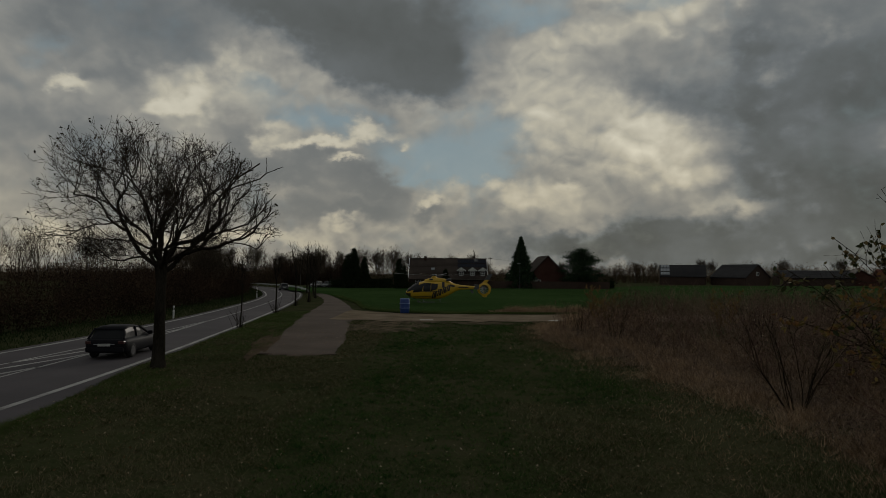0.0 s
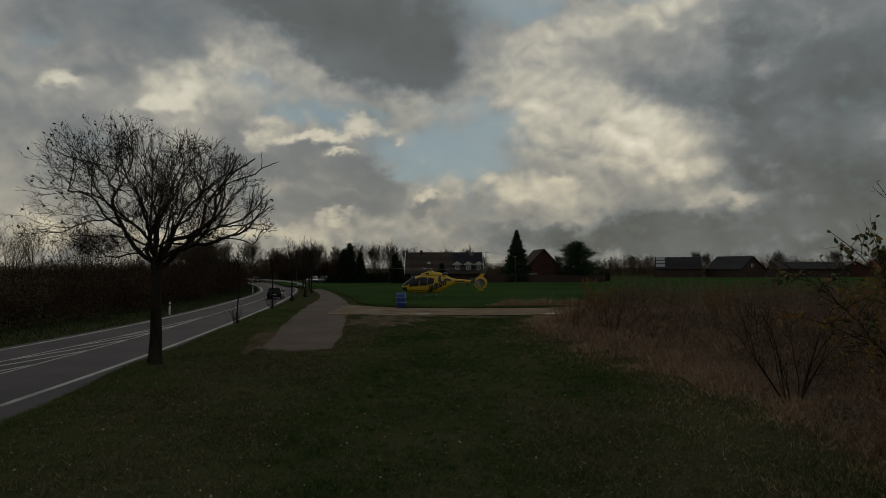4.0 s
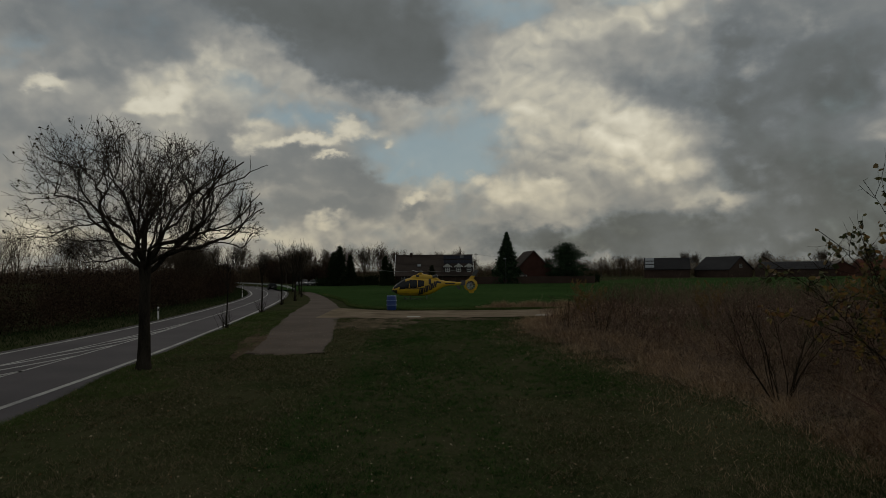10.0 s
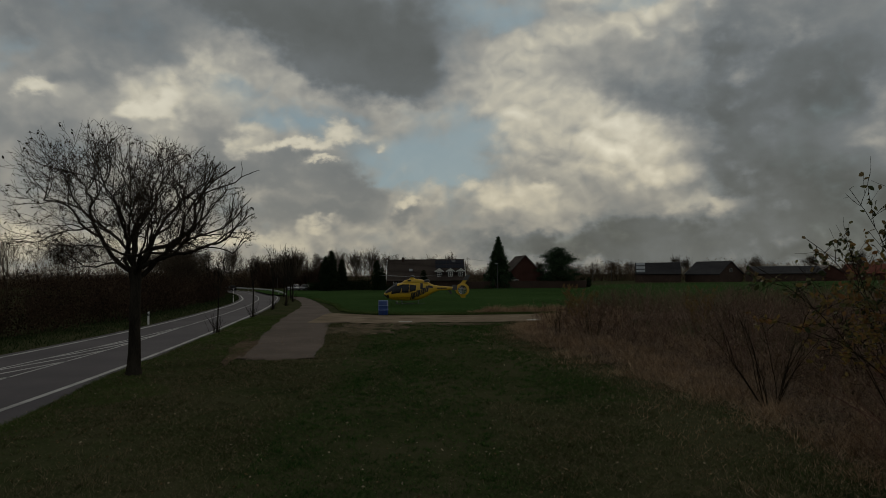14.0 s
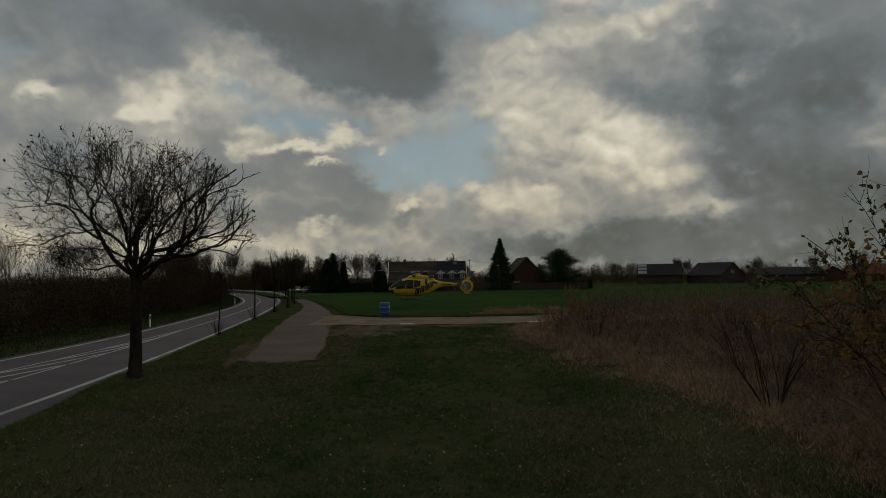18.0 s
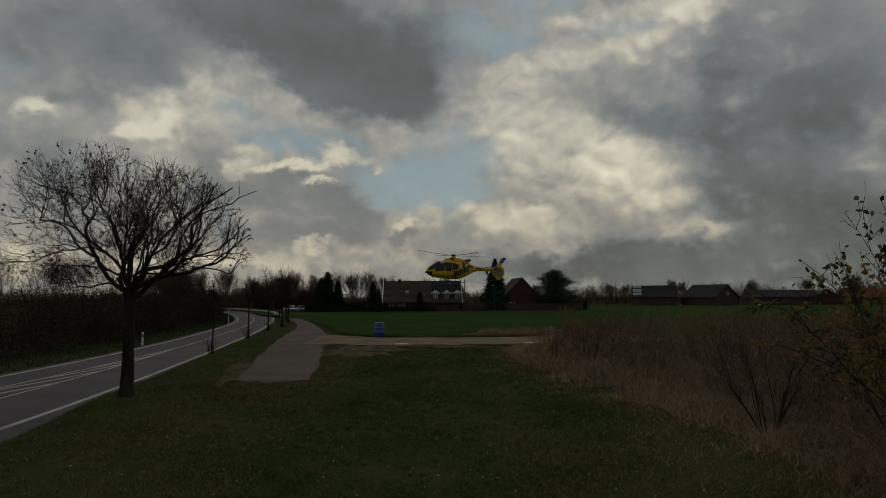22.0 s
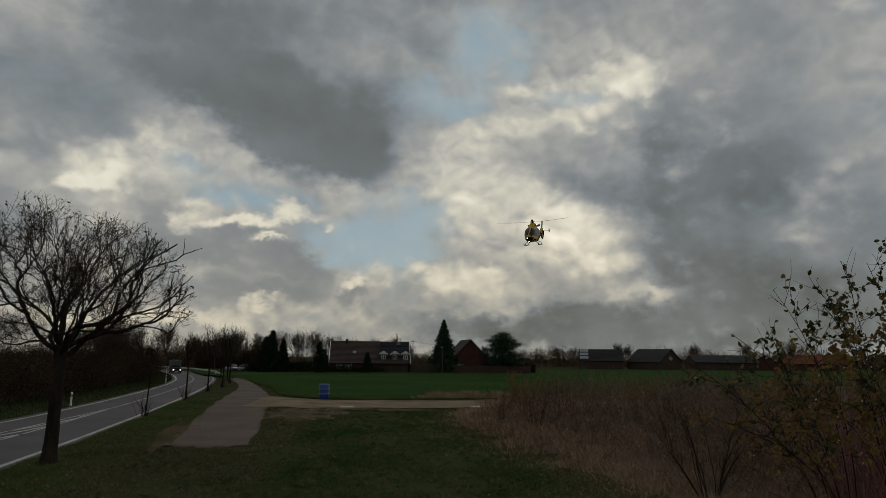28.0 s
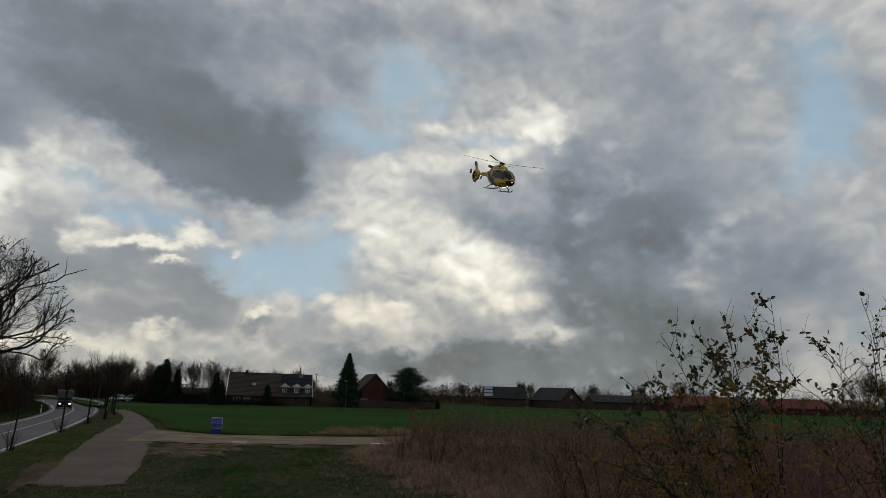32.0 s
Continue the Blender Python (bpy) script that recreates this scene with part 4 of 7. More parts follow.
# background trees: four kinds, repeated
KIND = [bare_tree("field_tree", "bare grey-brown tree in the distance", 20 + k, 11, 2.6, 0.22, 7.5, limbs=11, counts=(7, 5, 4), twig_r=0.013, rise=(35, 89), wood=FARTWIG, twig=FARTWIG,
                  sides=(6, 4, 3, 3), lift=0.18, group="distant bare trees") for k in range(4)]
rng = np.random.default_rng(5)
SPOTS = []
for x, y, s in [(-31, 200, 1.05), (-26, 205, 1.12), (-20, 203, 1.1), (-15, 206, 1.16), (-10, 210, 1.0), (-4, 212, 0.82), (3, 214, 0.88), (9, 214, 0.9), (-50, 205, 1.0), (-57, 200, 1.1),
                (-64, 196, 1.05), (-72, 190, 1.0), (-44, 210, 1.05), (-38, 206, 1.0), (14, 216, 0.7)]:
    SPOTS.append((x, y, s))
for x, y, s in [(-33, 92, 0.66), (-35, 98, 0.7), (-31, 88, 0.62), (-37, 104, 0.72), (-40, 112, 0.72), (-44, 122, 0.74), (-49, 135, 0.8), (-56, 148, 0.85), (-64, 160, 0.9)]:
    SPOTS.append((x, y, s))
for x, y, s in [(88, 300, 0.9), (96, 300, 0.8), (118, 300, 1.0), (126, 310, 0.9), (133, 300, 0.85), (150, 290, 0.95), (172, 285, 1.0), (147, 137, 1.15), (125, 184, 0.95), (156, 140, 1.0), (60, 330, 0.9)]:
    SPOTS.append((x, y, s))
for n, (x, y, s) in enumerate(SPOTS):
    m = pose(x, y, -0.1, 0, 0, rng.uniform(0, 360)) @ Matrix.Scale(s, 4)
    if n < 4:
        KIND[n].matrix_basis = m
    else:
        copy_thing(KIND[n % 4], m)

SLIM = [bare_tree("slender_tree", "slender bare pale-brown tree above the undergrowth", 90 + k, 9, 2.2, 0.11, 5.6, limbs=8, counts=(4, 4, 3), twig_r=0.0065, rise=(50, 88), wood=FARTWIG, twig=FARTWIG,
                  sides=(6, 4, 3, 3), lift=0.16, group="slender trees") for k in range(3)]
for n, (x, y, s) in enumerate([(-44.5, 64, 1.0), (-42.5, 66, 1.08), (-40, 65, 1.12), (-37.6, 67, 1.0), (-36.0, 69, 1.08), (-34.4, 68, 0.98), (-33.0, 72, 1.05), (-31.2, 74, 0.95), (-46.5, 68, 1.1), (-39, 72, 1.15)]):
    m = pose(x, y, -0.1, 0, 0, n * 47) @ Matrix.Scale(s, 4)
    if n < 3:
        SLIM[n].matrix_basis = m
    else:
        copy_thing(SLIM[n % 3], m)

# evergreens by the houses
big = conifer("spruce", "tall dark spruce beside the houses", 2, 12.4, 4.3, NEEDLE, tiers=19, per=78, power=0.82)
put(big, 18.7, 158, 0, 0)
for x, y, h, r, seed in [(-20.3, 150, 9.1, 2.3, 31), (-18.0, 151, 7.0, 1.6, 32), (-21.8, 151, 7.8, 1.9, 36), (-9.9, 149, 6.7, 1.7, 33), (-8.9, 150, 5.2, 1.3, 34)]:
    put(conifer("cypress", "dense dark conical cypress", seed, h, r, CYPRESS, tiers=26, per=24, power=0.42, group="cypresses", skirt=0.1), x, y, 0)
put(conifer("cypress", "dark rounded conifer before the house wall", 35, 4.6, 1.35, CYPRESS, tiers=20, per=22, power=0.4, skirt=0.1, group="cypresses"), 0.6, 150.5, 0)


def scots_pine():
    rng = np.random.default_rng(8)
    top = thing("pine", "broad dark pine with layered clumps of needles", "tree")
    b = grow(rng, [(0, 0, -0.1)], [(0.05, 0, 1)], 7.4, 6, 0.04)
    part("trunk", mesh_of("trunk", *tubes(b, 0.26, 0.09, 8), BARK, True), BARK, top)
    n = 30
    h = np.linspace(0.18, 0.98, n) + rng.normal(0, 0.02, n)
    a = np.arange(n) * 2.4
    tip = np.stack([np.cos(a), np.sin(a), np.zeros(n)], 1) * (4.4 * np.sqrt(np.clip(1.05 - h ** 2, 0.05, 1)) * rng.uniform(0.45, 1.05, n))[:, None]
    tip[:, 2] = h * 7.4 + 0.4
    root = np.stack([np.zeros(n), np.zeros(n), h * 6.4], 1)
    p = np.stack([root, root * 0.45 + tip * 0.55 - [0, 0, 0.15], tip], 1)
    part("limb", mesh_of("limb", *tubes(p, 0.07, 0.02, 4), BARK), BARK, top)
    ctr = np.concatenate([tip, p[:, 1]])
    k = 480
    q = np.repeat(ctr, k, 0) + rng.normal(0, 1, (len(ctr) * k, 3)) * [0.66, 0.66, 0.20]
    part("crown", mesh_of("crown", *leaves(rng, q, 0.26, 0.3, narrow=0.35), NEEDLE), NEEDLE, top, "layered clumps of dark needles")
    return top


put(scots_pine(), 32.9, 158, 0, 30, 1.2)

# ---------------- woodland edge beyond the road ----------------


def woodland():
    rng = np.random.default_rng(12)
    n = 2600
    y = rng.uniform(8, 230, n)
    back = rng.exponential(3.5, n)
    x = left_edge(y) - np.interp(y, [8, 40, 60, 90, 120, 230], [5.2, 4.0, 3.4, 3.4, 3.6, 5]) - back
    hmax = np.interp(y, [8, 37, 60, 80, 120, 230], [3.7, 3.8, 4.3, 4.6, 4.6, 5.2]) * np.clip(0.55 + back * 0.22, 0, 1)
    base = np.stack([x, y, np.full(n, -0.1)], 1)
    h = hmax * rng.uniform(0.7, 1.08, n)
    p = grow(rng, base, rng.normal(0, 0.35, (n, 3)) + [0, 0, 1], h, 4, 0.16)
    s, w, t = fork(rng, p, 9, 0.1, 1.0, (20, 65))
    q = grow(rng, s, w, rng.uniform(0.5, 1.5, len(s)), 3, 0.2, 0.08)
    V, F = joined([tubes(p, 0.020, 0.010, 3), tubes(q, 0.011, 0.006, 3)])
    ob = tagged(new("woodland_edge", mesh_of("woodland_edge", V, F, WOODTWIG)), "dark leafless undergrowth along the far road side", "bushes", kind="stuff")
    s, w, t = fork(rng, q, 4, 0.1, 1.0, (20, 80))
    V, F = leaves(rng, s + rng.normal(0, 0.3, s.shape), 0.19, 0.1, narrow=0.6)
    part("foliage", mesh_of("foliage", V, F, WOODTWIG), WOODTWIG, ob, "withered brown leaves")
    return ob


woodland()


def thicket_wall(name, label, line, height, depth, n, seed, mat, leaf=0.35):
    """A far hedge or belt of shrubs along a line of (x, y)."""
    rng = np.random.default_rng(seed)
    P = np.array(line, float)
    L = np.concatenate([[0], np.cumsum(np.linalg.norm(np.diff(P, axis=0), axis=1))])
    s = rng.uniform(0, L[-1], n)
    x, y = np.interp(s, L, P[:, 0]), np.interp(s, L, P[:, 1]) + rng.uniform(0, depth, n)
    h = height * (0.8 + 0.25 * np.sin(s * 0.21 + seed) * np.sin(s * 0.083) + rng.uniform(-0.15, 0.15, n))
    p = grow(rng, np.stack([x, y, np.full(n, -0.1)], 1), rng.normal(0, 0.25, (n, 3)) + [0, 0, 1], h, 3, 0.1)
    a, w, t = fork(rng, p, 8, 0.1, 1.0, (20, 70))
    q = grow(rng, a, w, height * 0.22 * rng.uniform(0.5, 1.4, len(a)), 2, 0.2)
    lv = leaves(rng, q[:, -1] + rng.normal(0, leaf, (len(q), 3)), leaf, 0.0, narrow=0.8)
    V, F = joined([tubes(p, leaf * 0.14, leaf * 0.06, 3), tubes(q, leaf * 0.07, leaf * 0.04, 3), lv])
    return tagged(new(name, mesh_of(name, V, F, mat)), label, "bushes", kind="stuff")


thicket_wall("far_woods", "dark distant woods along the horizon", [(-160, 235), (-70, 215), (-35, 195), (0, 200), (20, 205)], 5.5, 10, 1900, 3, BROWNTWIG, 0.4)
thicket_wall("far_woods", "hazy band of distant trees on the horizon", [(20, 330), (120, 340), (260, 300), (460, 260)], 7.0, 12, 2600, 4, BROWNTWIG, 0.45)
thicket_wall("far_woods", "hazy band of distant trees on the horizon", [(-420, 330), (-200, 300), (-80, 260)], 8.0, 12, 1200, 6, BROWNTWIG, 0.5)
thicket_wall("far_woods", "dark belt of bare trees behind the far houses", [(62, 285), (100, 262), (160, 250), (240, 225), (330, 190)], 7.8, 10, 2600, 16, BROWNTWIG, 0.4)
thicket_wall("far_woods", "dense dark copse beside the bend of the road", [(-46, 190), (-36, 184), (-27, 180)], 7.4, 9, 800, 21, WOODTWIG, 0.36)
thicket_wall("far_woods", "dense dark copse beside the bend of the road", [(-76, 224), (-62, 226), (-48, 222)], 7.6, 9, 600, 22, WOODTWIG, 0.38)
thicket_wall("garden_hedge", "dark clipped hedge before the houses", [(-26, 152.5), (-12, 153)], 2.2, 2.0, 420, 5, CYPRESS, 0.3)
thicket_wall("garden_hedge", "dark evergreen shrubs at the garden edge", [(-9, 153.5), (-2, 154), (4, 154)], 1.5, 1.2, 320, 9, CYPRESS, 0.22)
thicket_wall("garden_hedge", "dark shrubs round the brick gable house", [(29, 157), (42, 160)], 2.4, 2.5, 320, 10, CYPRESS, 0.3)

# ---------------- houses ----------------


def roof_courses(bm_name, x0, x1, y0, z0, y1, z1, mat, parent, label, step=0.42):
    """A pitched roof face of overlapping tile courses, with a thick lower edge."""
    n = max(4, int(math.hypot(y1 - y0, z1 - z0) / step))
    dy, dz = (y1 - y0) / n, (z1 - z0) / n
    ny, nz = -dz / math.hypot(dy, dz), dy / math.hypot(dy, dz)
    if nz < 0:
        ny, nz = -ny, -nz
    deck = slab([(x0, y0 - ny * 0.125, z0 - nz * 0.125), (x1, y0 - ny * 0.125, z0 - nz * 0.125), (x1, y1 - ny * 0.125, z1 - nz * 0.125), (x0, y1 - ny * 0.125, z1 - nz * 0.125)], 0.05 if y1 > y0 else -0.05)
    roof = part("roof", deck, mat, parent, label)
    for k in range(n):
        a, b = 0.07, 0.02
        V, F, o = [], [], 0
        for x in (x0, x1):
            V += [(x, y0 + dy * k + ny * a, z0 + dz * k + nz * a), (x, y0 + dy * (k + 1) + ny * b, z0 + dz * (k + 1) + nz * b),
                  (x, y0 + dy * (k + 1) - ny * 0.12, z0 + dz * (k + 1) - nz * 0.12), (x, y0 + dy * k - ny * 0.12, z0 + dz * k - nz * 0.12)]
        F += [(o, o + 1, o + 5, o + 4), (o, o + 4, o + 7, o + 3), (o + 3, o + 7, o + 6, o + 2), (o, o + 3, o + 2, o + 1), (o + 4, o + 5, o + 6, o + 7), (o + 1, o + 2, o + 6, o + 5)]
        part("tile_course", mesh_of("tile_course", V, F, mat), mat, roof)
    return roof


def window(parent, x0, x1, y, z0, z1, bars=(2, 2), frame_mat=None):
    """A framed window set in a wall that faces -y."""
    fm = frame_mat or WHITE
    t = 0.07
    bm = box(x0, x1, y - 0.06, y + 0.06, z0, z0 + t)
    box(x0, x1, y - 0.06, y + 0.06, z1 - t, z1, bm), box(x0, x0 + t, y - 0.06, y + 0.06, z0 + t, z1 - t, bm), box(x1 - t, x1, y - 0.06, y + 0.06, z0 + t, z1 - t, bm)
    for k in range(1, bars[0]):
        x = x0 + (x1 - x0) * k / bars[0]
        box(x - 0.03, x + 0.03, y - 0.05, y + 0.05, z0 + t, z1 - t, bm)
    for k in range(1, bars[1]):
        z = z0 + (z1 - z0) * k / bars[1]
        box(x0 + t, x1 - t, y - 0.045, y + 0.045, z - 0.025, z + 0.025, bm)
    w = part("window", bm, fm, parent, "white framed window")
    part("pane", box(x0 + t, x1 - t, y - 0.01, y + 0.01, z0 + t, z1 - t), PANE, w)
    return w


def gable_wall(x, thick, ya, yb, eave, ridge_y, ridge):
    return slab([(x, ya, 0), (x, yb, 0), (x, yb, eave), (x, ridge_y, ridge), (x, ya, eave)], thick)


def main_house():
    h = thing("farmhouse", "long brown brick house with tiled roof and dormers", "house")
    x0, x1, ya, yr, yb, eave, ridge = -7.7, 10.3, 154.8, 160, 165.2, 2.45, 6.95
    bm = box(x0, x1, ya, ya + 0.3, 0, eave)
    part("wall", bm, DARKBRICK, h, "brown brick front wall")
    part("wall", box(x0, x1, yb - 0.3, yb, 0, eave), DARKBRICK, h)
    part("wall", gable_wall(x0, 0.3, ya, yb, eave, yr, ridge), BRICK, h, "red brick gable wall")
    part("wall", gable_wall(x1, 0.3, ya, yb, eave, yr, ridge), BRICK, h, "red brick gable wall")
    ov, drop = 0.5, 0.45
    front = roof_courses("roof", x0 - 0.3, x1 + 0.3, ya - ov, eave - drop + 0.06, yr, ridge + 0.1, TILE, h, "weathered brown tiled roof")
    roof_courses("roof", x0 - 0.3, x1 + 0.3, yb + ov, eave - drop + 0.06, yr, ridge + 0.1, TILE, h, "weathered brown tiled roof")
    part("ridge_cap", rod((x0 - 0.3, yr, ridge + 0.14), (x1 + 0.3, yr, ridge + 0.14), 0.13, n=8), TILE, front)
    for x in (x0 - 0.36, x1 + 0.36):
        bm = slab([(x - 0.05, ya - ov, eave - drop - 0.1), (x - 0.05, yr, ridge - 0.02), (x - 0.05, yr, ridge + 0.26), (x - 0.05, ya - ov, eave - drop + 0.2)], 0.1)
        part("verge_board", bm, WHITE, h, "white verge board")
    part("chimney", box(-4.6, -4.0, 159.4, 160.0, 6.6, 7.7, bevel=0.03), DARKBRICK, h, "brick chimney")
    slope = lambda y: eave - drop + 0.06 + (ridge + 0.1 - (eave - drop + 0.06)) * (y - (ya - ov)) / (yr - (ya - ov))
    tilt = math.degrees(math.atan2(ridge - eave + drop, yr - ya + ov))
    # solar array
    for c in range(10):
        for r in range(2):
            px, s = 3.5 + c * 0.68, 0.56 + r * 0.205
            y = ya - ov + (yr - ya + ov) * s
            part("solar_panel", box(0, 0.65, 0, 1.30, 0, 0.05), SOLAR, front, m=pose(px, y, slope(y) + 0.16, tilt, 0, 0))
    # roof windows
    for px, s, mat in [(-2.4, 0.40, WHITE), (7.9, 0.82, PANE)]:
        y = ya - ov + (yr - ya + ov) * s
        rw = part("roof_window", box(-0.45, 0.45, 0, 0.9, 0, 0.10, bevel=0.02), GREYPAINT, front, "roof window", m=pose(px, y, slope(y) + 0.19, tilt, 0, 0))
        part("pane", box(-0.37, 0.37, 0.08, 0.82, 0.10, 0.13), PALESOLAR if mat is WHITE else PANE, rw)
    for k, dx in enumerate((4.35, 7.0, 9.5 - 0.05)):
        dx -= 0.05
        yf = ya + 0.55
        zf = slope(yf)
        d = part("dormer", box(dx - 0.72, dx + 0.72, yf, yf + 1.9, zf - 0.3, zf + 1.22), DARKTILE, front, "gabled dormer")
        part("dormer_gable", slab([(dx - 0.72, yf - 0.02, zf + 1.2), (dx + 0.72, yf - 0.02, zf + 1.2), (dx, yf - 0.02, zf + 1.78)], 0.1), WHITE, d, "white dormer gable")
        for sx in (-1, 1):
            bm = slab([(dx, yf - 0.3, zf + 1.95), (dx, yf + 2.4, zf + 1.95), (dx + sx * 1.05, yf + 2.0, zf + 1.22), (dx + sx * 1.05, yf - 0.3, zf + 1.22)], 0.1 * sx)
            part("dormer_roof", bm, DARKTILE, d)
            bm = slab([(dx, yf - 0.34, zf + 1.78), (dx + sx * 1.08, yf - 0.34, zf + 1.05), (dx + sx * 1.08, yf - 0.34, zf + 1.27), (dx, yf - 0.34, zf + 2.02)], 0.06 * sx)
            part("bargeboard", bm, WHITE, d, "white bargeboard")
        bm = box(dx - 0.52, dx + 0.52, yf - 0.12, yf - 0.02, zf + 0.05, zf + 0.13)
        for a, b in ((-0.52, -0.44), (-0.04, 0.04), (0.44, 0.52)):
            box(dx + a, dx + b, yf - 0.12, yf - 0.02, zf + 0.13, zf + 1.05, bm)
        for zz in (0.55, 0.97):
            box(dx - 0.52, dx + 0.52, yf - 0.11, yf - 0.03, zf + zz, zf + zz + 0.06, bm)
        w = part("window", bm, WHITE, d, "white dormer window")
    for wx in (-6.5, -4.3):
        window(h, wx, wx + 1.3, ya, 0.85, 2.1)
    # terrace roof
    bm = box(2.9, 9.0, 152.2, 152.35, 2.08, 2.2)
    for k in range(7):
        box(3.0 + k * 0.97, 3.08 + k * 0.97, 152.3, 154.7, 2.08, 2.2, bm)
    for x in (3.0, 6.0, 8.9):
        box(x - 0.05, x + 0.05, 152.2, 152.3, 0, 2.02, bm)
    part("pergola", bm, POLE, h, "weathered wooden terrace pergola")
    return h


main_house()


def gable_house(name, label, cx, yf, half, depth, eave, ridge, wallm, roofm, turn=0.0, verge=None, windows=()):
    """A house whose gable faces the viewer; its ridge runs back."""
    h = thing(name, label, "house", pose(cx, yf, 0, 0, 0, turn))
    part("wall", slab([(-half, 0, 0), (half, 0, 0), (half, 0, eave), (0, 0, ridge), (-half, 0, eave)], 0.3), wallm, h, "brick gable wall")
    part("wall", slab([(-half, depth, 0), (half, depth, 0), (half, depth, eave), (0, depth, ridge), (-half, depth, eave)], 0.3), wallm, h)
    for sx in (-1, 1):
        part("wall", box(sx * half - 0.15, sx * half + 0.15, 0.3, depth - 0.3, 0, eave), wallm, h)
        n, k = 12, (ridge - eave) / half
        o = 0.45
        e = half + o
        deck = slab([(0, -0.4, ridge - 0.05), (0, depth + 0.4, ridge - 0.05), (sx * e, depth + 0.4, ridge - 0.05 - e * k), (sx * e, -0.4, ridge - 0.05 - e * k)], 0.05 * -sx)
        r = part("roof", deck, roofm, h, "tiled roof slope")
        for i in range(n):
            xa, xb = sx * (half + o) * (1 - i / n), sx * (half + o) * (1 - (i + 1) / n)
            za, zb = ridge + 0.12 - abs(xa) * k, ridge + 0.12 - abs(xb) * k
            V, F, b = [], [], 0
            for y in (-0.4, depth + 0.4):
                V += [(xa, y, za + 0.06), (xb, y, zb + 0.01), (xb, y, zb - 0.16), (xa, y, za - 0.12)]
            F += [(b, b + 1, b + 5, b + 4), (b, b + 4, b + 7, b + 3), (b + 3, b + 7, b + 6, b + 2), (b, b + 3, b + 2, b + 1), (b + 4, b + 5, b + 6, b + 7), (b + 1, b + 2, b + 6, b + 5)]
            part("tile_course", mesh_of("tile_course", V, F, roofm), roofm, r)
        if verge:
            e = half + o
            part("verge_board", slab([(0, -0.46, ridge - 0.1), (sx * e, -0.46, ridge - 0.1 - e * k), (sx * e, -0.46, ridge + 0.2 - e * k), (0, -0.46, ridge + 0.2)], 0.06 * sx), verge, h)
    for x0, x1, z0, z1 in windows:
        window(h, x0, x1, -0.02, z0, z1)
    return h


gable_house("brick_house", "red-brown brick house with steep gable", 25.5, 160, 4.9, 11, 2.9, 7.9, BRICK, TILE, 4, windows=[(-3.2, -1.8, 0.9, 2.1)])
garden = thing("garden_wall", "low dark brick garden wall at the field edge", "wall")
for k in range(12):
    part("wall_section", box(10.6 + k * 2.4, 12.96 + k * 2.4, 155.6, 155.85, 0, 1.75), DARKBRICK, garden)
    part("wall_pier", box(10.42 + k * 2.4, 10.6 + k * 2.4, 155.52, 155.93, 0, 1.9), DARKBRICK, garden)
shed = thing("garden_shed", "small pale garden shed behind the wall", "shed")
part("wall", box(20.2, 22.6, 157.5, 160, 0, 2.3), BEIGE, shed)
part("roof", slab([(20.0, 157.2, 2.35), (22.8, 157.2, 2.35), (22.8, 160.2, 2.75), (20.0, 160.2, 2.75)], 0.14), DARKTILE, shed)


def ridge_house(name, label, x0, x1, y, depth, eave, ridge, wallm, roofm, turn=0.0, solar=None, windows=0):
    """A far house whose eaves face the viewer."""
    h = thing(name, label, "house", pose((x0 + x1) / 2, y, 0, 0, 0, turn))
    w = (x1 - x0) / 2
    part("wall", box(-w, w, 0, 0.3, 0, eave), wallm, h)
    part("wall", box(-w, w, depth - 0.3, depth, 0, eave), wallm, h)
    for sx in (-w, w):
        part("wall", gable_wall(sx, 0.3, 0, depth, eave, depth / 2, ridge), wallm, h, "brick gable")
    f = roof_courses("roof", -w - 0.3, w + 0.3, -0.5, eave - 0.3, depth / 2, ridge + 0.1, roofm, h, "tiled roof", 0.6)
    roof_courses("roof", -w - 0.3, w + 0.3, depth + 0.5, eave - 0.3, depth / 2, ridge + 0.1, roofm, h, "tiled roof", 0.6)
    if solar:
        tilt = math.degrees(math.atan2(ridge - eave + 0.4, depth / 2 + 0.5))
        for c in range(solar):
            for r in range(3):
                yy = -0.3 + (depth / 2 + 0.5) * (0.08 + 0.3 * r)
                part("solar_panel", box(0, 0.98, 0, 1.5, 0, 0.06), PALESOLAR, f, m=pose(-w + 0.1 + c * 1.02, yy, eave - 0.3 + (ridge + 0.4 - eave) * (yy + 0.5) / (depth / 2 + 0.5) + 0.2, tilt, 0, 0))
    for k in range(windows):
        x = -w + (k + 0.5) * 2 * w / windows
        window(h, x - 0.6, x + 0.6, 0, 0.9, 2.1)
    return h


ridge_house("far_farmhouse", "distant brick farmhouse with solar panels on its roof", 77, 92, 232, 10, 3.2, 7.0, DARKBRICK, DARKTILE, -18, solar=3, windows=0)
gable_house("far_gable_house", "distant brick house with black roof and white verges", 108, 226, 6.2, 14, 2.9, 7.2, DARKBRICK, DARKTILE, 28, None, [(-0.7, 0.7, 3.4, 4.6)])
ridge_house("far_barn", "long low distant barn with a dark roof", 116, 138, 222, 12, 3.0, 5.2, DARKBRICK, DARKTILE, -10)
gable_house("far_brick_shed", "distant red brick outbuilding", 141, 222, 4.0, 10, 3.0, 5.4, BRICK, TILE, -15)
ridge_house("far_red_house", "distant house with a red tiled roof", 152, 174, 225, 11, 2.8, 5.8, BRICK, REDTILE, -14, windows=0)
ridge_house("far_red_house", "distant house with a red tiled roof", 190, 214, 222, 11, 2.8, 6.0, BRICK, REDTILE, -20, windows=0)

# ---------------- poles, posts, barrel, pale slabs -------------


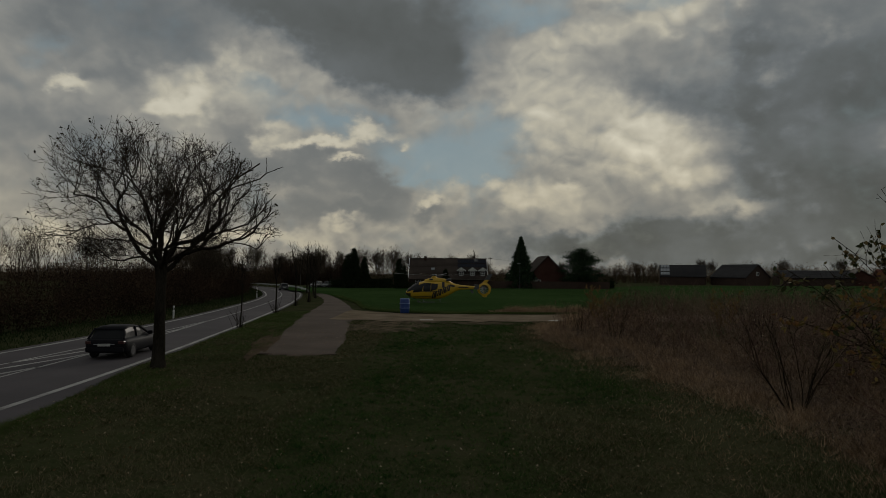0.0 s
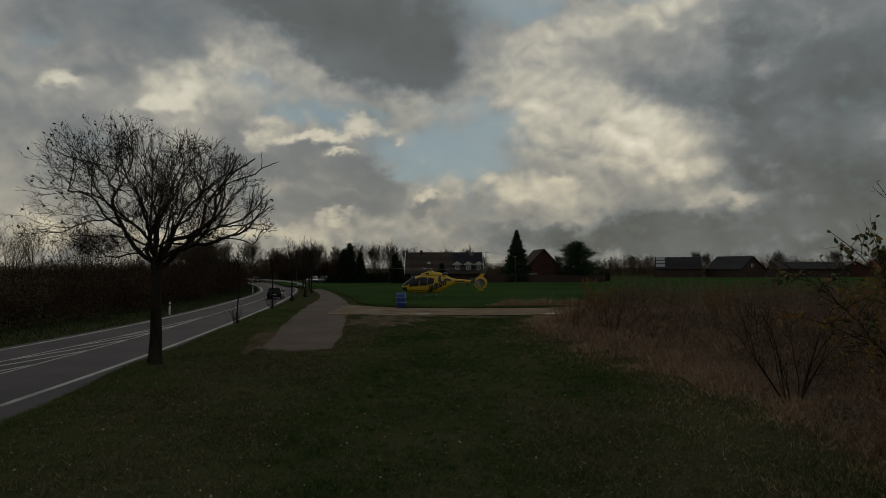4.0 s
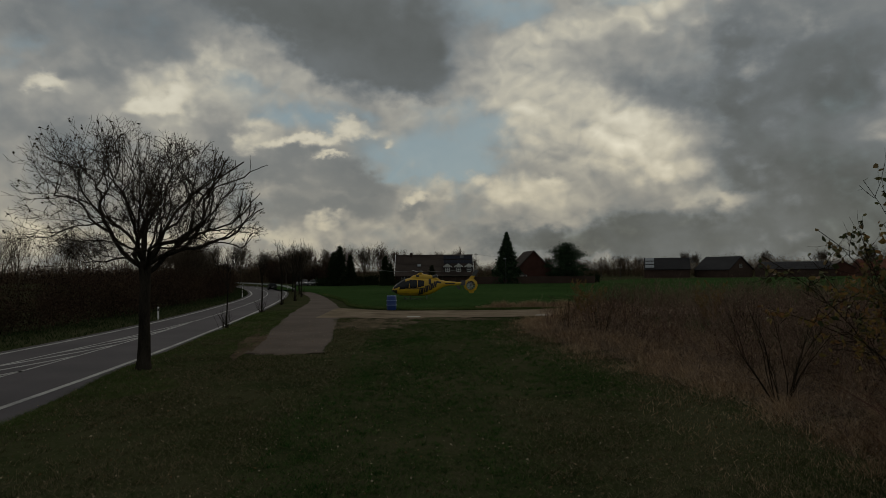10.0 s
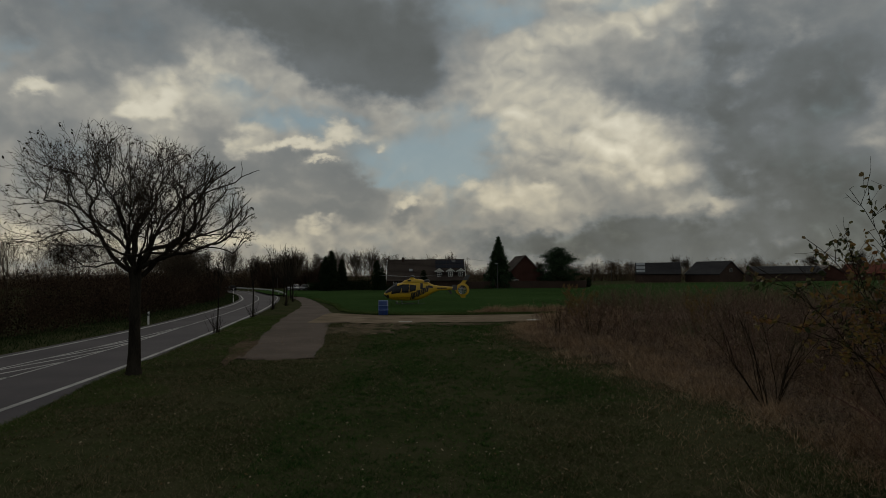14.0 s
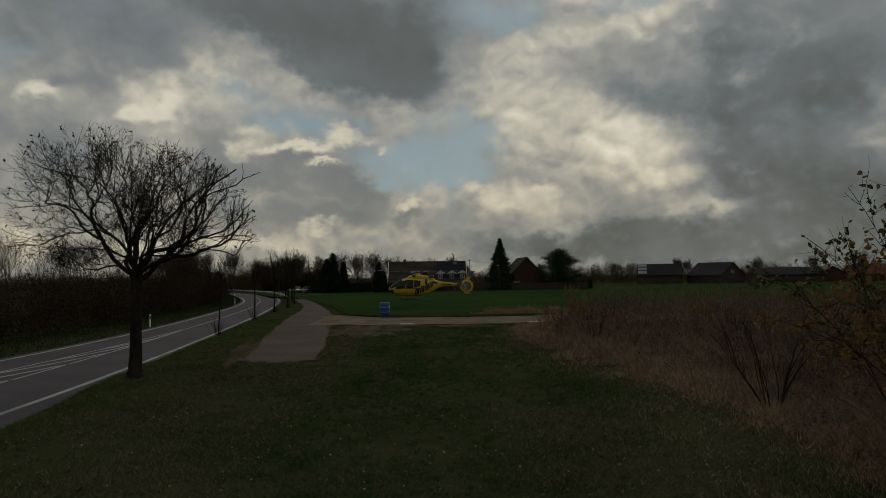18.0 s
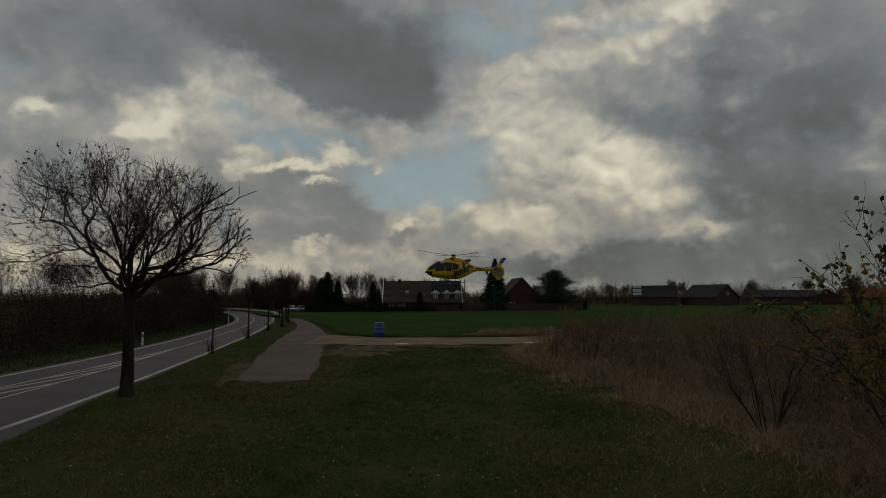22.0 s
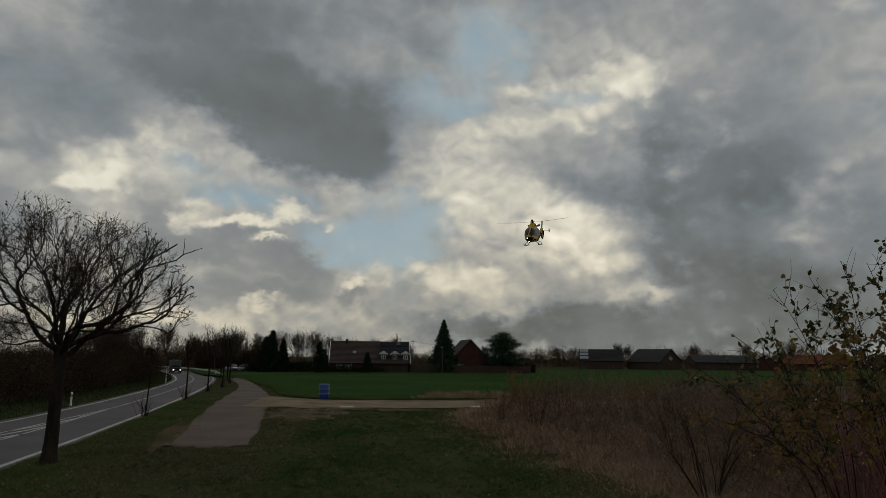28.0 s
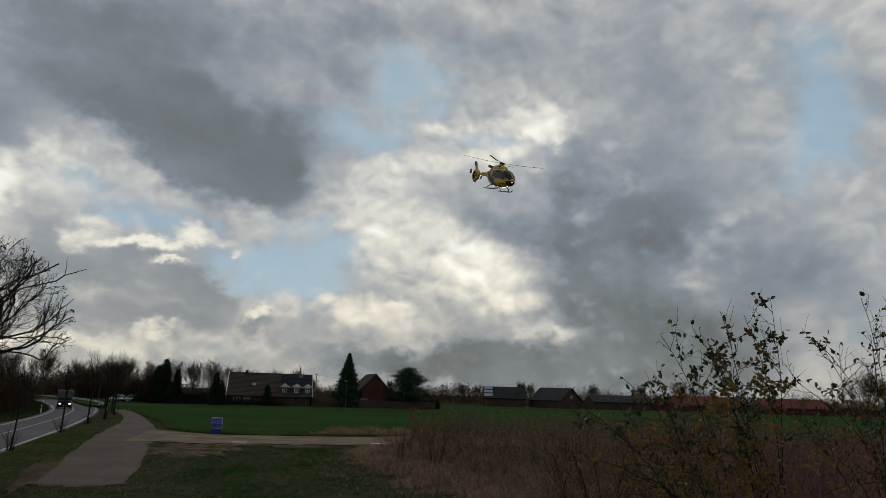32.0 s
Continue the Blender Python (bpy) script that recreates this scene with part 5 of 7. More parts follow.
def lamp_post(x, y, h):
    t = thing("street_lamp", "slim grey street lamp behind the garden wall", "street lamp", pose(x, y, 0))
    part("pole", rod((0, 0, 0), (0, 0, h), 0.055, 0.04), GREYPAINT, t)
    part("head", box(-0.55, 0.15, -0.12, 0.12, h - 0.02, h + 0.12, bevel=0.03), STEEL, t)


lamp_post(17.9, 153.5, 5.9)
for n, (x, y, h) in enumerate([(14.3, 200, 8.6), (62, 236, 7.2), (-40.0, 185, 7.0), (70, 240, 6.6)]):
    t = thing("utility_pole", "weathered wooden utility pole", "pole", pose(x, y, 0), group="utility poles")
    part("pole", rod((0, 0, -0.1), (0, 0, h), 0.13, 0.09), POLE, t)
    part("crossarm", box(-0.6, 0.6, -0.05, 0.05, h - 0.5, h - 0.38), POLE, t)
wires = thing("overhead_wire", "thin overhead wires between the poles", "cable")
for dx in (-0.5, 0.5):
    a, b = Vector((14.3 + dx, 200, 8.15)), Vector((62 + dx, 236, 6.75))
    P = np.array([[a.lerp(b, k / 12) - Vector((0, 0, 1.0 * 4 * (k / 12) * (1 - k / 12))) for k in range(13)]])
    part("wire", mesh_of("wire", *tubes(P, 0.018, 0.018, 3), WIRE), WIRE, wires)


def marker_post(x, y, z):
    t = thing("delineator_post", "white roadside delineator post with black band", "road post", pose(x, y, z), group="delineator posts")
    part("post", box(-0.06, 0.06, -0.05, 0.05, 0, 1.0, bevel=0.02), WHITE, t)
    part("band", box(-0.063, 0.063, -0.053, 0.053, 0.66, 0.86), BLACK, t, "black band")
    part("reflector", box(-0.025, 0.025, -0.058, -0.053, 0.69, 0.83), PLATE, t)


for y in (52.5, 96, 140):
    marker_post(float(left_edge(y)) - 0.62, y, -0.2)
marker_post(float(right_edge(128)) + 0.9, 128, -0.2)


def guard_rail():
    t = thing("guard_rail", "galvanised steel guard rail along the outside of the bend", "guard rail")
    ys = np.arange(104, 196, 4.0)
    xs = right_edge(ys) + 1.5
    for k in range(len(ys)):
        x, y = float(xs[k]), float(ys[k])
        part("post", box(x - 0.05, x + 0.05, y - 0.05, y + 0.05, -0.35, 0.42), STEEL, t)
        if k + 1 < len(ys):
            a, b = Vector((x - 0.07, y, 0.36)), Vector((float(xs[k + 1]) - 0.07, float(ys[k + 1]), 0.36))
            d = (b - a)
            bm = loft([[p + Vector((ox, 0, oz)) for ox, oz in ((0, -0.15), (-0.05, -0.08), (0, 0.0), (-0.05, 0.08), (0, 0.15), (0.02, 0.15), (0.02, -0.15))] for p in (a, b)])
            part("rail", bm, STEEL, t)


guard_rail()


def barrel():
    t = thing("plastic_barrel", "large upright blue plastic barrel on the track edge", "barrel", pose(-3.33, 57.7, 0.03))
    prof = [(0.38, 0.0), (0.41, 0.03), (0.42, 0.38), (0.435, 0.42), (0.435, 0.46), (0.42, 0.50), (0.425, 0.78), (0.44, 0.82), (0.44, 0.86), (0.425, 0.90), (0.41, 1.16), (0.39, 1.22)]
    part("drum", lathe(prof, 28), BLUE, t, smooth=True)
    for z in (0.44, 0.84):
        part("hoop", lathe([(0.442, z - 0.028), (0.45, z - 0.02), (0.45, z + 0.02), (0.442, z + 0.028)], 28), BLUEBAND, t, "pale blue hoop")
    part("lid", lathe([(0.405, 1.20), (0.42, 1.21), (0.42, 1.255), (0.36, 1.26), (0.34, 1.24)], 28), BLUEBAND, t, "pale lid rim")
    return t


barrel()


# flat pale slabs make the whitish patches on the track
def track_slab(x, y, w, d, seed):
    t = part("track_slab", box(-w / 2, w / 2, -d / 2, d / 2, -0.05, 0.045, bevel=0.02), PALESLAB)
    t.matrix_basis = pose(x, y, float(ground_z(x, y)) + 0.012, 0, 0, seed * 3 - 5)
    return tagged(t, "pale flat slab set in the gravel track", "paving slab", group="paving slabs")


track_slab(-1.2, 49.2, 1.0, 0.5, 2), track_slab(8.6, 49.4, 1.3, 0.5, 3)

# ---------------- helicopter ----------------
STATION = [(-3.36, 1.22, 1.27, 0.03), (-3.28, 1.05, 1.42, 0.22), (-3.05, 0.82, 1.66, 0.46), (-2.6, 0.62, 2.05, 0.66), (-2.0, 0.50, 2.42, 0.77), (-1.2, 0.45, 2.62, 0.80),
           (-0.3, 0.45, 2.68, 0.80), (0.6, 0.48, 2.68, 0.80), (1.3, 0.68, 2.62, 0.70), (2.0, 1.05, 2.46, 0.50), (2.6, 1.42, 2.28, 0.30), (3.2, 1.60, 2.16, 0.21),
           (4.4, 1.66, 2.06, 0.16), (5.4, 1.68, 1.98, 0.12)]


def hull(x):
    S = np.array(STATION)
    return [float(np.interp(x, S[:, 0], S[:, k])) for k in (1, 2, 3)]


def hull_ring(x, n=28, p=2.7):
    z0, z1, w = hull(x)
    out = []
    for k in range(n):
        a = 2 * math.pi * k / n
        c, s = math.cos(a), math.sin(a)
        out.append((x, w * math.copysign(abs(c) ** (2 / p), c), (z0 + z1) / 2 + (z1 - z0) / 2 * math.copysign(abs(s) ** (2 / p), s)))
    return out


def hull_patch(x0, x1, z0, z1, side, slant=0.0, grow_=0.014, n=8, p=2.7, z0b=None, z1b=None):
    """A thin panel lying on the hull's side: x0..x1, z0..z1, its top shifted by slant; z0b, z1b are the heights at x1."""
    z0b, z1b = z0 if z0b is None else z0b, z1 if z1b is None else z1b
    bm, grid = bmesh.new(), []
    for i in range(n + 1):
        row = []
        for j in range(n + 1):
            s, t = i / n, j / n
            lo, hi = z0 + (z0b - z0) * s, z1 + (z1b - z1) * s
            z = lo + (hi - lo) * t
            x = x0 + (x1 - x0) * s + slant * t
            a, b, w = hull(x)
            q = min(0.999, abs(z - (a + b) / 2) / ((b - a) / 2))
            row.append(bm.verts.new((x, side * (w * (1 - q ** p) ** (1 / p) + grow_), z)))
        grid.append(row)
    for i in range(n):
        for j in range(n):
            bm.faces.new((grid[i][j], grid[i + 1][j], grid[i + 1][j + 1], grid[i][j + 1]))
    return bm


def helicopter():
    h = thing("rescue_helicopter", "yellow rescue helicopter with black markings and shrouded tail fan", "helicopter")
    xs = [s[0] for s in STATION]
    xs = sorted(set(xs + [(a + b) / 2 for a, b in zip(xs, xs[1:])]))
    body = part("fuselage", loft([hull_ring(x) for x in xs]), YELLOW, h, "yellow fuselage", smooth=True)
    # glazing
    front = []
    for x in (-3.18, -3.05, -2.85, -2.6, -2.3, -2.0, -1.78):
        z0, z1, w = hull(x)
        ring = []
        for k in range(15):
            a = math.radians(8 + 164 * k / 14)
            c, s = math.cos(a), math.sin(a)
            ring.append((x - 0.012, (w + 0.012) * math.copysign(abs(c) ** (2 / 2.7), c), (z0 + z1) / 2 + ((z1 - z0) / 2 + 0.012) * abs(s) ** (2 / 2.7)))
        front.append(ring)
    bm = bmesh.new()
    vs = [[bm.verts.new(p) for p in r] for r in front]
    for a, b in zip(vs, vs[1:]):
        for k in range(14):
            if k not in (7,):
                bm.faces.new((a[k], a[k + 1], b[k + 1], b[k]))
    part("windscreen", bm, COCKPIT, h, "dark tinted windscreen", smooth=True)
    part("nose_panel", hull_nose(), BLACK, h, "dark nose underside")
    for side in (-1, 1):
        part("door_window", hull_patch(-2.52, -1.42, 1.24, 2.05, side, 0.25, z0b=1.38, z1b=2.36), COCKPIT, h, "dark door window", smooth=True)
        part("cabin_window", hull_patch(-1.28, -0.42, 1.42, 2.38, side, 0.05), COCKPIT, h, "dark cabin window", smooth=True)
        part("cabin_window", hull_patch(-0.36, 0.40, 1.44, 2.36, side, 0.05, z0b=1.66, z1b=2.26), COCKPIT, h, "dark cabin window", smooth=True)
        part("window_band", hull_patch(-2.45, 0.45, 1.34, 1.40, side, 0.02, 0.01), BLACK, h)
        # bold lettering as plain slanted shapes, rising aft
        for k, (a, b) in enumerate(((-0.30, 0.26), (0.32, 0.84), (0.90, 1.38), (1.42, 1.86))):
            lo, hi = 0.56 + 0.27 * k, 1.40 + 0.26 * k
            edge = 0.16
            part("marking", hull_patch(a, a + edge, lo, hi, side, 0.20, 0.016, 6, z0b=lo + 0.03, z1b=hi + 0.03), BLACK, h, "black bold slanted block")
            part("marking", hull_patch(a + edge + 0.06, b - 0.02, lo + 0.06, hi + 0.02, side, 0.16, 0.016, 6, z0b=lo + 0.12, z1b=hi + 0.06), BLACK, h, "black bold slanted block")
        part("rear_vent", hull_patch(1.95, 2.45, 1.98, 2.25, side, 0.0, 0.016, 4, z0b=1.9, z1b=2.1), BLACK, h)
        part("cowl_vent", hull_patch(0.95, 1.25, 1.85, 2.5, side, 0.0, 0.016, 4), BLACK, h)
        part("registration_bar", hull_patch(2.9, 4.1, 1.82, 1.95, side, 0.0, 0.012, 4), BLACK, h, "dark bar of small lettering")
        part("belly_stripe", hull_patch(-2.7, -0.3, 0.78, 0.83, side, 0.0, 0.012, 6), BLACK, h)
    # engine deck, exhausts, mast
    sec = []
    for x, zt, w in ((-1.25, 2.62, 0.30), (-0.95, 2.86, 0.46), (-0.3, 3.0, 0.55), (0.5, 3.02, 0.56), (1.2, 2.92, 0.5), (1.8, 2.66, 0.4), (2.2, 2.44, 0.25)):
        sec.append([(x, w * c, 2.3 + (zt - 2.3) * s) for c, s in ((1, 0), (0.98, 0.6), (0.8, 0.92), (0.4, 1.0), (-0.4, 1.0), (-0.8, 0.92), (-0.98, 0.6), (-1, 0))])
    part("engine_cowling", loft(sec), YELLOW, h, "yellow engine cowling", smooth=True)
    for sy in (-1, 1):
        part("exhaust", rod((1.45, sy * 0.42, 2.72), (2.0, sy * 0.52, 2.82), 0.15, 0.17, 14), GREYPAINT, h, "dark exhaust pipe")
        part("air_intake", box(-0.55, -0.15, sy * 0.5 - 0.06, sy * 0.5 + 0.06, 2.72, 2.92, bevel=0.03), BLACK, h)
    part("mast_fairing", lathe([(0.42, 2.95), (0.36, 3.08), (0.22, 3.16), (0.12, 3.3)], 16), YELLOW, h, smooth=True)
    rotor = part("main_rotor", lathe([(0.30, -0.06), (0.34, 0.0), (0.30, 0.07), (0.16, 0.12), (0.06, 0.14)], 16), GREYPAINT, h, "rotor hub with four dark blades")
    for k in range(4):
        bm = loft([[(x, w * c, z + 0.02 * s * w / 0.14) for c, s in ((-1, 0), (-0.3, 1), (0.6, 0.8), (1, 0), (0.6, -0.6), (-0.3, -0.8))]
                   for x, w, z in ((0.25, 0.07, 0.0), (0.8, 0.08, 0.0), (1.1, 0.145, 0.01), (2.5, 0.145, 0.05), (4.2, 0.14, 0.15), (4.95, 0.12, 0.21), (5.1, 0.05, 0.22))])
        part("blade", bm, GREYPAINT, rotor, m=pose(0, 0, 0, 0, 0, 90 * k))
    # tail: shroud, fan, fins, stabiliser
    cx, cz = 5.95, 1.66
    outer = [(-0.86, 0.02), (-0.70, 0.52), (-0.20, 0.78), (0.40, 0.76), (0.78, 0.40), (0.86, -0.05), (0.66, -0.55), (0.15, -0.78), (-0.40, -0.62), (-0.74, -0.32)]
    n = 40
    ring_o, ring_i = [], []
    P = outer + outer[:1]
    per = np.cumsum([0] + [math.dist(a, b) for a, b in zip(P, P[1:])])
    for k in range(n):
        s = per[-1] * k / n
        x, z = np.interp(s, per, [p[0] for p in P]), np.interp(s, per, [p[1] for p in P])
        a = math.atan2(z, x)
        ring_o.append((cx + x, cz + z)), ring_i.append((cx + 0.52 * math.cos(a), cz + 0.52 * math.sin(a)))
    bm = bmesh.new()
    R = [[bm.verts.new((x, y, z)) for x, z in ring] for ring, y in ((ring_i, -0.19), (ring_i, 0.19))]
    O = [[bm.verts.new((x * 0.985 + cx * 0.015, y, z * 0.985 + cz * 0.015)) for x, z in ring_o] for y in (-0.13, 0.13)]
    for k in range(n):
        j = (k + 1) % n
        bm.faces.new((R[0][k], R[0][j], R[1][j], R[1][k])), bm.faces.new((O[0][k], O[1][k], O[1][j], O[0][j]))
        bm.faces.new((R[0][k], O[0][k], O[0][j], R[0][j])), bm.faces.new((R[1][k], R[1][j], O[1][j], O[1][k]))
    part("fan_shroud", bm, YELLOW, h, "yellow tail fan shroud", smooth=False)
    part("shroud_lip", torus_ring(cx, cz, 0.53, 0.035), BLACK, h, "black ring round the fan")
    fan = part("tail_fan", rod((0, -0.09, 0), (0, 0.09, 0), 0.13, 0.1, 14), GREYPAINT, h, "tail fan with ten blades", m=pose(cx, 0, cz))
    for k in range(10):
        part("fan_blade", box(-0.045, 0.045, -0.015, 0.015, 0.11, 0.50, m=pose(0, 0, 0, 0, 0, 20)), STEEL, fan, m=pose(0, 0, 0, 0, 36 * k, 0))
    for a in (20, 140, 260):
        part("fan_strut", rod((cx, 0.12, cz), (cx + 0.53 * math.cos(radians(a)), 0.12, cz + 0.53 * math.sin(radians(a))), 0.03), YELLOW, h)
    fin = lambda pts, t: loft([[(x, -t, z) for x, z in pts], [(x, t, z) for x, z in pts]])
    part("fin", fin([(5.50, 2.12), (6.25, 2.36), (6.52, 2.78), (6.02, 2.78)], 0.06), YELLOW, h, "yellow fin root")
    part("fin_tip", fin([(6.025, 2.785), (6.525, 2.785), (6.98, 3.46), (6.46, 3.46)], 0.055), GREYPAINT, h, "dark grey fin tip")
    part("lower_fin", fin([(5.62, 1.02), (6.35, 1.05), (6.30, 0.72), (5.85, 0.72)], 0.06), YELLOW, h)
    part("stabiliser", box(4.72, 5.12, -1.30, 1.30, 1.92, 1.97, bevel=0.015), YELLOW, h, "horizontal stabiliser")
    for sy in (-1, 1):
        part("end_plate", fin([(4.66, 1.72), (5.24, 1.66), (5.30, 2.22), (4.86, 2.26)], 0.022), GREYPAINT, h, m=pose(0, sy * 1.31, 0))
    part("tail_skid", rod((5.35, 0, 1.7), (5.0, 0, 1.25), 0.025), GREYPAINT, h)
    part("underboom_strake", fin([(4.2, 1.62), (4.6, 1.62), (4.72, 1.18), (4.5, 1.18)], 0.02), GREYPAINT, h)
    # undercarriage
    for sy in (-1, 1):
        P = np.array([[(-1.95, sy * 1.0, 0.30), (-1.8, sy * 1.0, 0.12), (-1.5, sy * 1.0, 0.055), (0.0, sy * 1.0, 0.05), (1.2, sy * 1.0, 0.055), (1.42, sy * 1.0, 0.07)]], float)
        part("skid", mesh_of("skid", *tubes(P, 0.055, 0.05, 10), GREYPAINT, True), GREYPAINT, h, "landing skid tube")
        part("step", box(-1.35, 0.1, sy * 1.0 - 0.1, sy * 1.0 + 0.1, 0.10, 0.125), GREYPAINT, h)
    for x in (-1.25, 0.72):
        P = np.array([[(x, -1.0, 0.06), (x, -0.86, 0.36), (x, -0.55, 0.55), (x, 0.0, 0.60), (x, 0.55, 0.55), (x, 0.86, 0.36), (x, 1.0, 0.06)]], float)
        part("cross_tube", mesh_of("cross_tube", *tubes(P, 0.05, 0.05, 8), GREYPAINT, True), GREYPAINT, h)
    part("landing_light", lathe([(0.09, 0), (0.10, 0.05), (0.07, 0.10)], 12, m=pose(-2.35, 0.1, 0.62, 0, -100, 0)), BEAM, h, "lit landing light")
    part("nose_light", lathe([(0.06, 0), (0.07, 0.04), (0.04, 0.07)], 12, m=pose(-3.26, 0.12, 1.08, 0, -95, 0)), BEAM, h, "lit nose light")
    for nm, x, y, z, a, r in (("landing_light_housing", -2.35, 0.1, 0.62, -100, 0.115), ("nose_light_housing", -3.26, 0.12, 1.08, -95, 0.082)):
        part(nm, lathe([(r - 0.012, -0.04), (r + 0.01, -0.04), (r + 0.01, 0.17), (r - 0.008, 0.17), (r - 0.008, 0.0)], 14, m=pose(x, y, z, 0, a, 0)), GREYPAINT, h)
    part("wire_cutter", rod((-2.35, 0, 2.32), (-2.05, 0, 2.62), 0.02), BLACK, h)
    part("antenna", rod((-1.0, 0, 0.46), (-0.9, 0, 0.16), 0.012), BLACK, h)
    return h, rotor, fan


def hull_nose():
    """The dark lower nose, a cap just proud of the skin."""
    bm, rows = bmesh.new(), []
    for x in (-3.35, -3.28, -3.15, -3.0, -2.75):
        z0, z1, w = hull(x)
        row = []
        for k in range(11):
            a = math.radians(185 + 170 * k / 10)
            c, s = math.cos(a), math.sin(a)
            row.append(bm.verts.new((x - 0.012, (w + 0.012) * math.copysign(abs(c) ** (2 / 2.7), c), (z0 + z1) / 2 - ((z1 - z0) / 2 + 0.012) * abs(s) ** (2 / 2.7))))
        rows.append(row)
    for a, b in zip(rows, rows[1:]):
        for k in range(10):
            bm.faces.new((a[k], a[k + 1], b[k + 1], b[k]))
    return bm


def torus_ring(cx, cz, r, t, n=32):
    P = [(cx + r * math.cos(2 * math.pi * k / n), 0, cz + r * math.sin(2 * math.pi * k / n)) for k in range(n)]
    bm = bmesh.new()
    rings = []
    for k in range(n):
        a = 2 * math.pi * k / n
        rings.append([bm.verts.new((cx + (r + t * math.cos(b)) * math.cos(a), 0.2 * math.sin(b) * 1.02, cz + (r + t * math.cos(b)) * math.sin(a))) for b in (0, 0.8, 1.57, 2.36, 3.14, 3.93, 4.71, 5.5)])
    for k in range(n):
        a, b = rings[k], rings[(k + 1) % n]
        for j in range(8):
            bm.faces.new((a[j], a[(j + 1) % 8], b[(j + 1) % 8], b[j]))
    return bm


heli, main_rotor, tail_fan = helicopter()

# ---------------- cars ----------------


def car(name, label, category, paint, length, width, height, bonnet=0.95, cab=(0.28, 0.95), lights=False, box_top=None, group=""):
    """A car facing +y, its middle over the origin."""
    t = thing(name, label, category, group=group)
    L, W = length / 2, width / 2

    def ring(y, w, z0, z1, r=0.12):
        return [(w * c, y, z0 + (z1 - z0) * s) for c, s in ((0.92, 0.0), (1.0, 0.18), (1.0, 0.7), (0.93, 0.96), (0.7, 1.0), (-0.7, 1.0), (-0.93, 0.96), (-1.0, 0.7), (-1.0, 0.18), (-0.92, 0.0))]

    belt = height * 0.62
    S = [(-L, 0.84, 0.42, belt * 0.92), (-L + 0.06, 0.92, 0.30, belt), (-L + 0.35, 0.98, 0.24, belt * 1.03), (-0.8, 1.0, 0.22, belt * 1.02), (0.6, 1.0, 0.22, belt), (L * 0.52, 0.99, 0.22, bonnet * belt * 1.04),
         (L - 0.4, 0.95, 0.22, bonnet * belt * 0.94), (L - 0.08, 0.86, 0.28, bonnet * belt * 0.84), (L, 0.74, 0.38, bonnet * belt * 0.7)]
    part("body", loft([ring(y, W * w, a, b) for y, w, a, b in S]), paint, t, smooth=True)
    y0, y1 = -L + cab[0] * 0.35, -L + length * cab[1] * 0.72
    G = [(y0 + 0.02, 0.80, belt - 0.04, belt + 0.02), (y0 + 0.45, 0.80, belt - 0.04, height - 0.10), (y0 + 0.8, 0.79, belt - 0.04, height - 0.035), ((y0 + y1) / 2, 0.79, belt - 0.04, height - 0.03),
         (y1 - 0.85, 0.78, belt - 0.04, height - 0.09), (y1, 0.80, belt - 0.06, belt + 0.02)]
    part("glasshouse", loft([[(W * w * c, y, a + (b - a) * s) for c, s in ((1.06, 0), (0.98, 0.55), (0.86, 0.96), (0.6, 1), (-0.6, 1), (-0.86, 0.96), (-0.98, 0.55), (-1.06, 0))] for y, w, a, b in G]), CARGLASS, t, "dark windows")
    part("roof", loft([[(W * 0.80 * c, y, z + s) for c, s in ((0.9, -0.06), (0.84, 0.0), (0.55, 0.035), (-0.55, 0.035), (-0.84, 0.0), (-0.9, -0.06))] for y, z in
                       ((y0 + 0.36, height - 0.11), (y0 + 0.8, height - 0.03), ((y0 + y1) / 2, height - 0.025), (y1 - 0.85, height - 0.085))]), paint, t, smooth=True)
    for sx in (-1, 1):
        for ya, yb in ((y0 + 0.38, y0 + 0.05), (y1 - 0.86, y1 + 0.02)):
            part("pillar", rod((sx * W * 0.70, ya, height - 0.1), (sx * W * 0.86, yb, belt), 0.045, 0.05, 6), paint, t)
        part("pillar", rod((sx * W * 0.74, (y0 + y1) / 2, height - 0.08), (sx * W * 0.85, (y0 + y1) / 2 - 0.03, belt), 0.04, 0.045, 6), paint, t)
        part("mirror", box(sx * W * 1.02 - 0.1, sx * W * 1.02 + 0.1, y1 - 0.28, y1 - 0.12, belt, belt + 0.16, bevel=0.04), paint, t)
        part("tail_lamp", box(sx * W * 0.78 - 0.13, sx * W * 0.78 + 0.13, -L - 0.015, -L + 0.22, belt * 0.76, belt * 0.92, bevel=0.03), REDLAMP, t, "red tail lamp")
        part("headlight", box(sx * W * 0.66 - 0.13, sx * W * 0.66 + 0.13, L - 0.10, L + 0.025, belt * 0.55, belt * 0.68, bevel=0.03), BEAM if lights else PALESOLAR, t, "lit headlight" if lights else "headlight")
        for y in (-L + 0.82, L - 0.85):
            wheel = part("wheel", rod((sx * (W - 0.11) - 0.11, y, 0.315), (sx * (W - 0.11) + 0.112, y, 0.315), 0.20, n=16), ALLOY, t)
            bm = lathe([(0.20, -0.10), (0.30, -0.11), (0.318, -0.07), (0.318, 0.07), (0.30, 0.11), (0.20, 0.10)], 22, m=pose(sx * (W - 0.11), y, 0.318, 0, 90, 0))
            part("tyre", bm, RUBBER, wheel, smooth=True)
    part("bumper", box(-W * 0.9, W * 0.9, -L - 0.05, -L + 0.12, 0.30, 0.52, bevel=0.05), BLACK if lights else paint, t)
    part("number_plate", box(-0.26, 0.26, -L - 0.06, -L - 0.045, 0.56, 0.67), PLATE, t, "white plate")
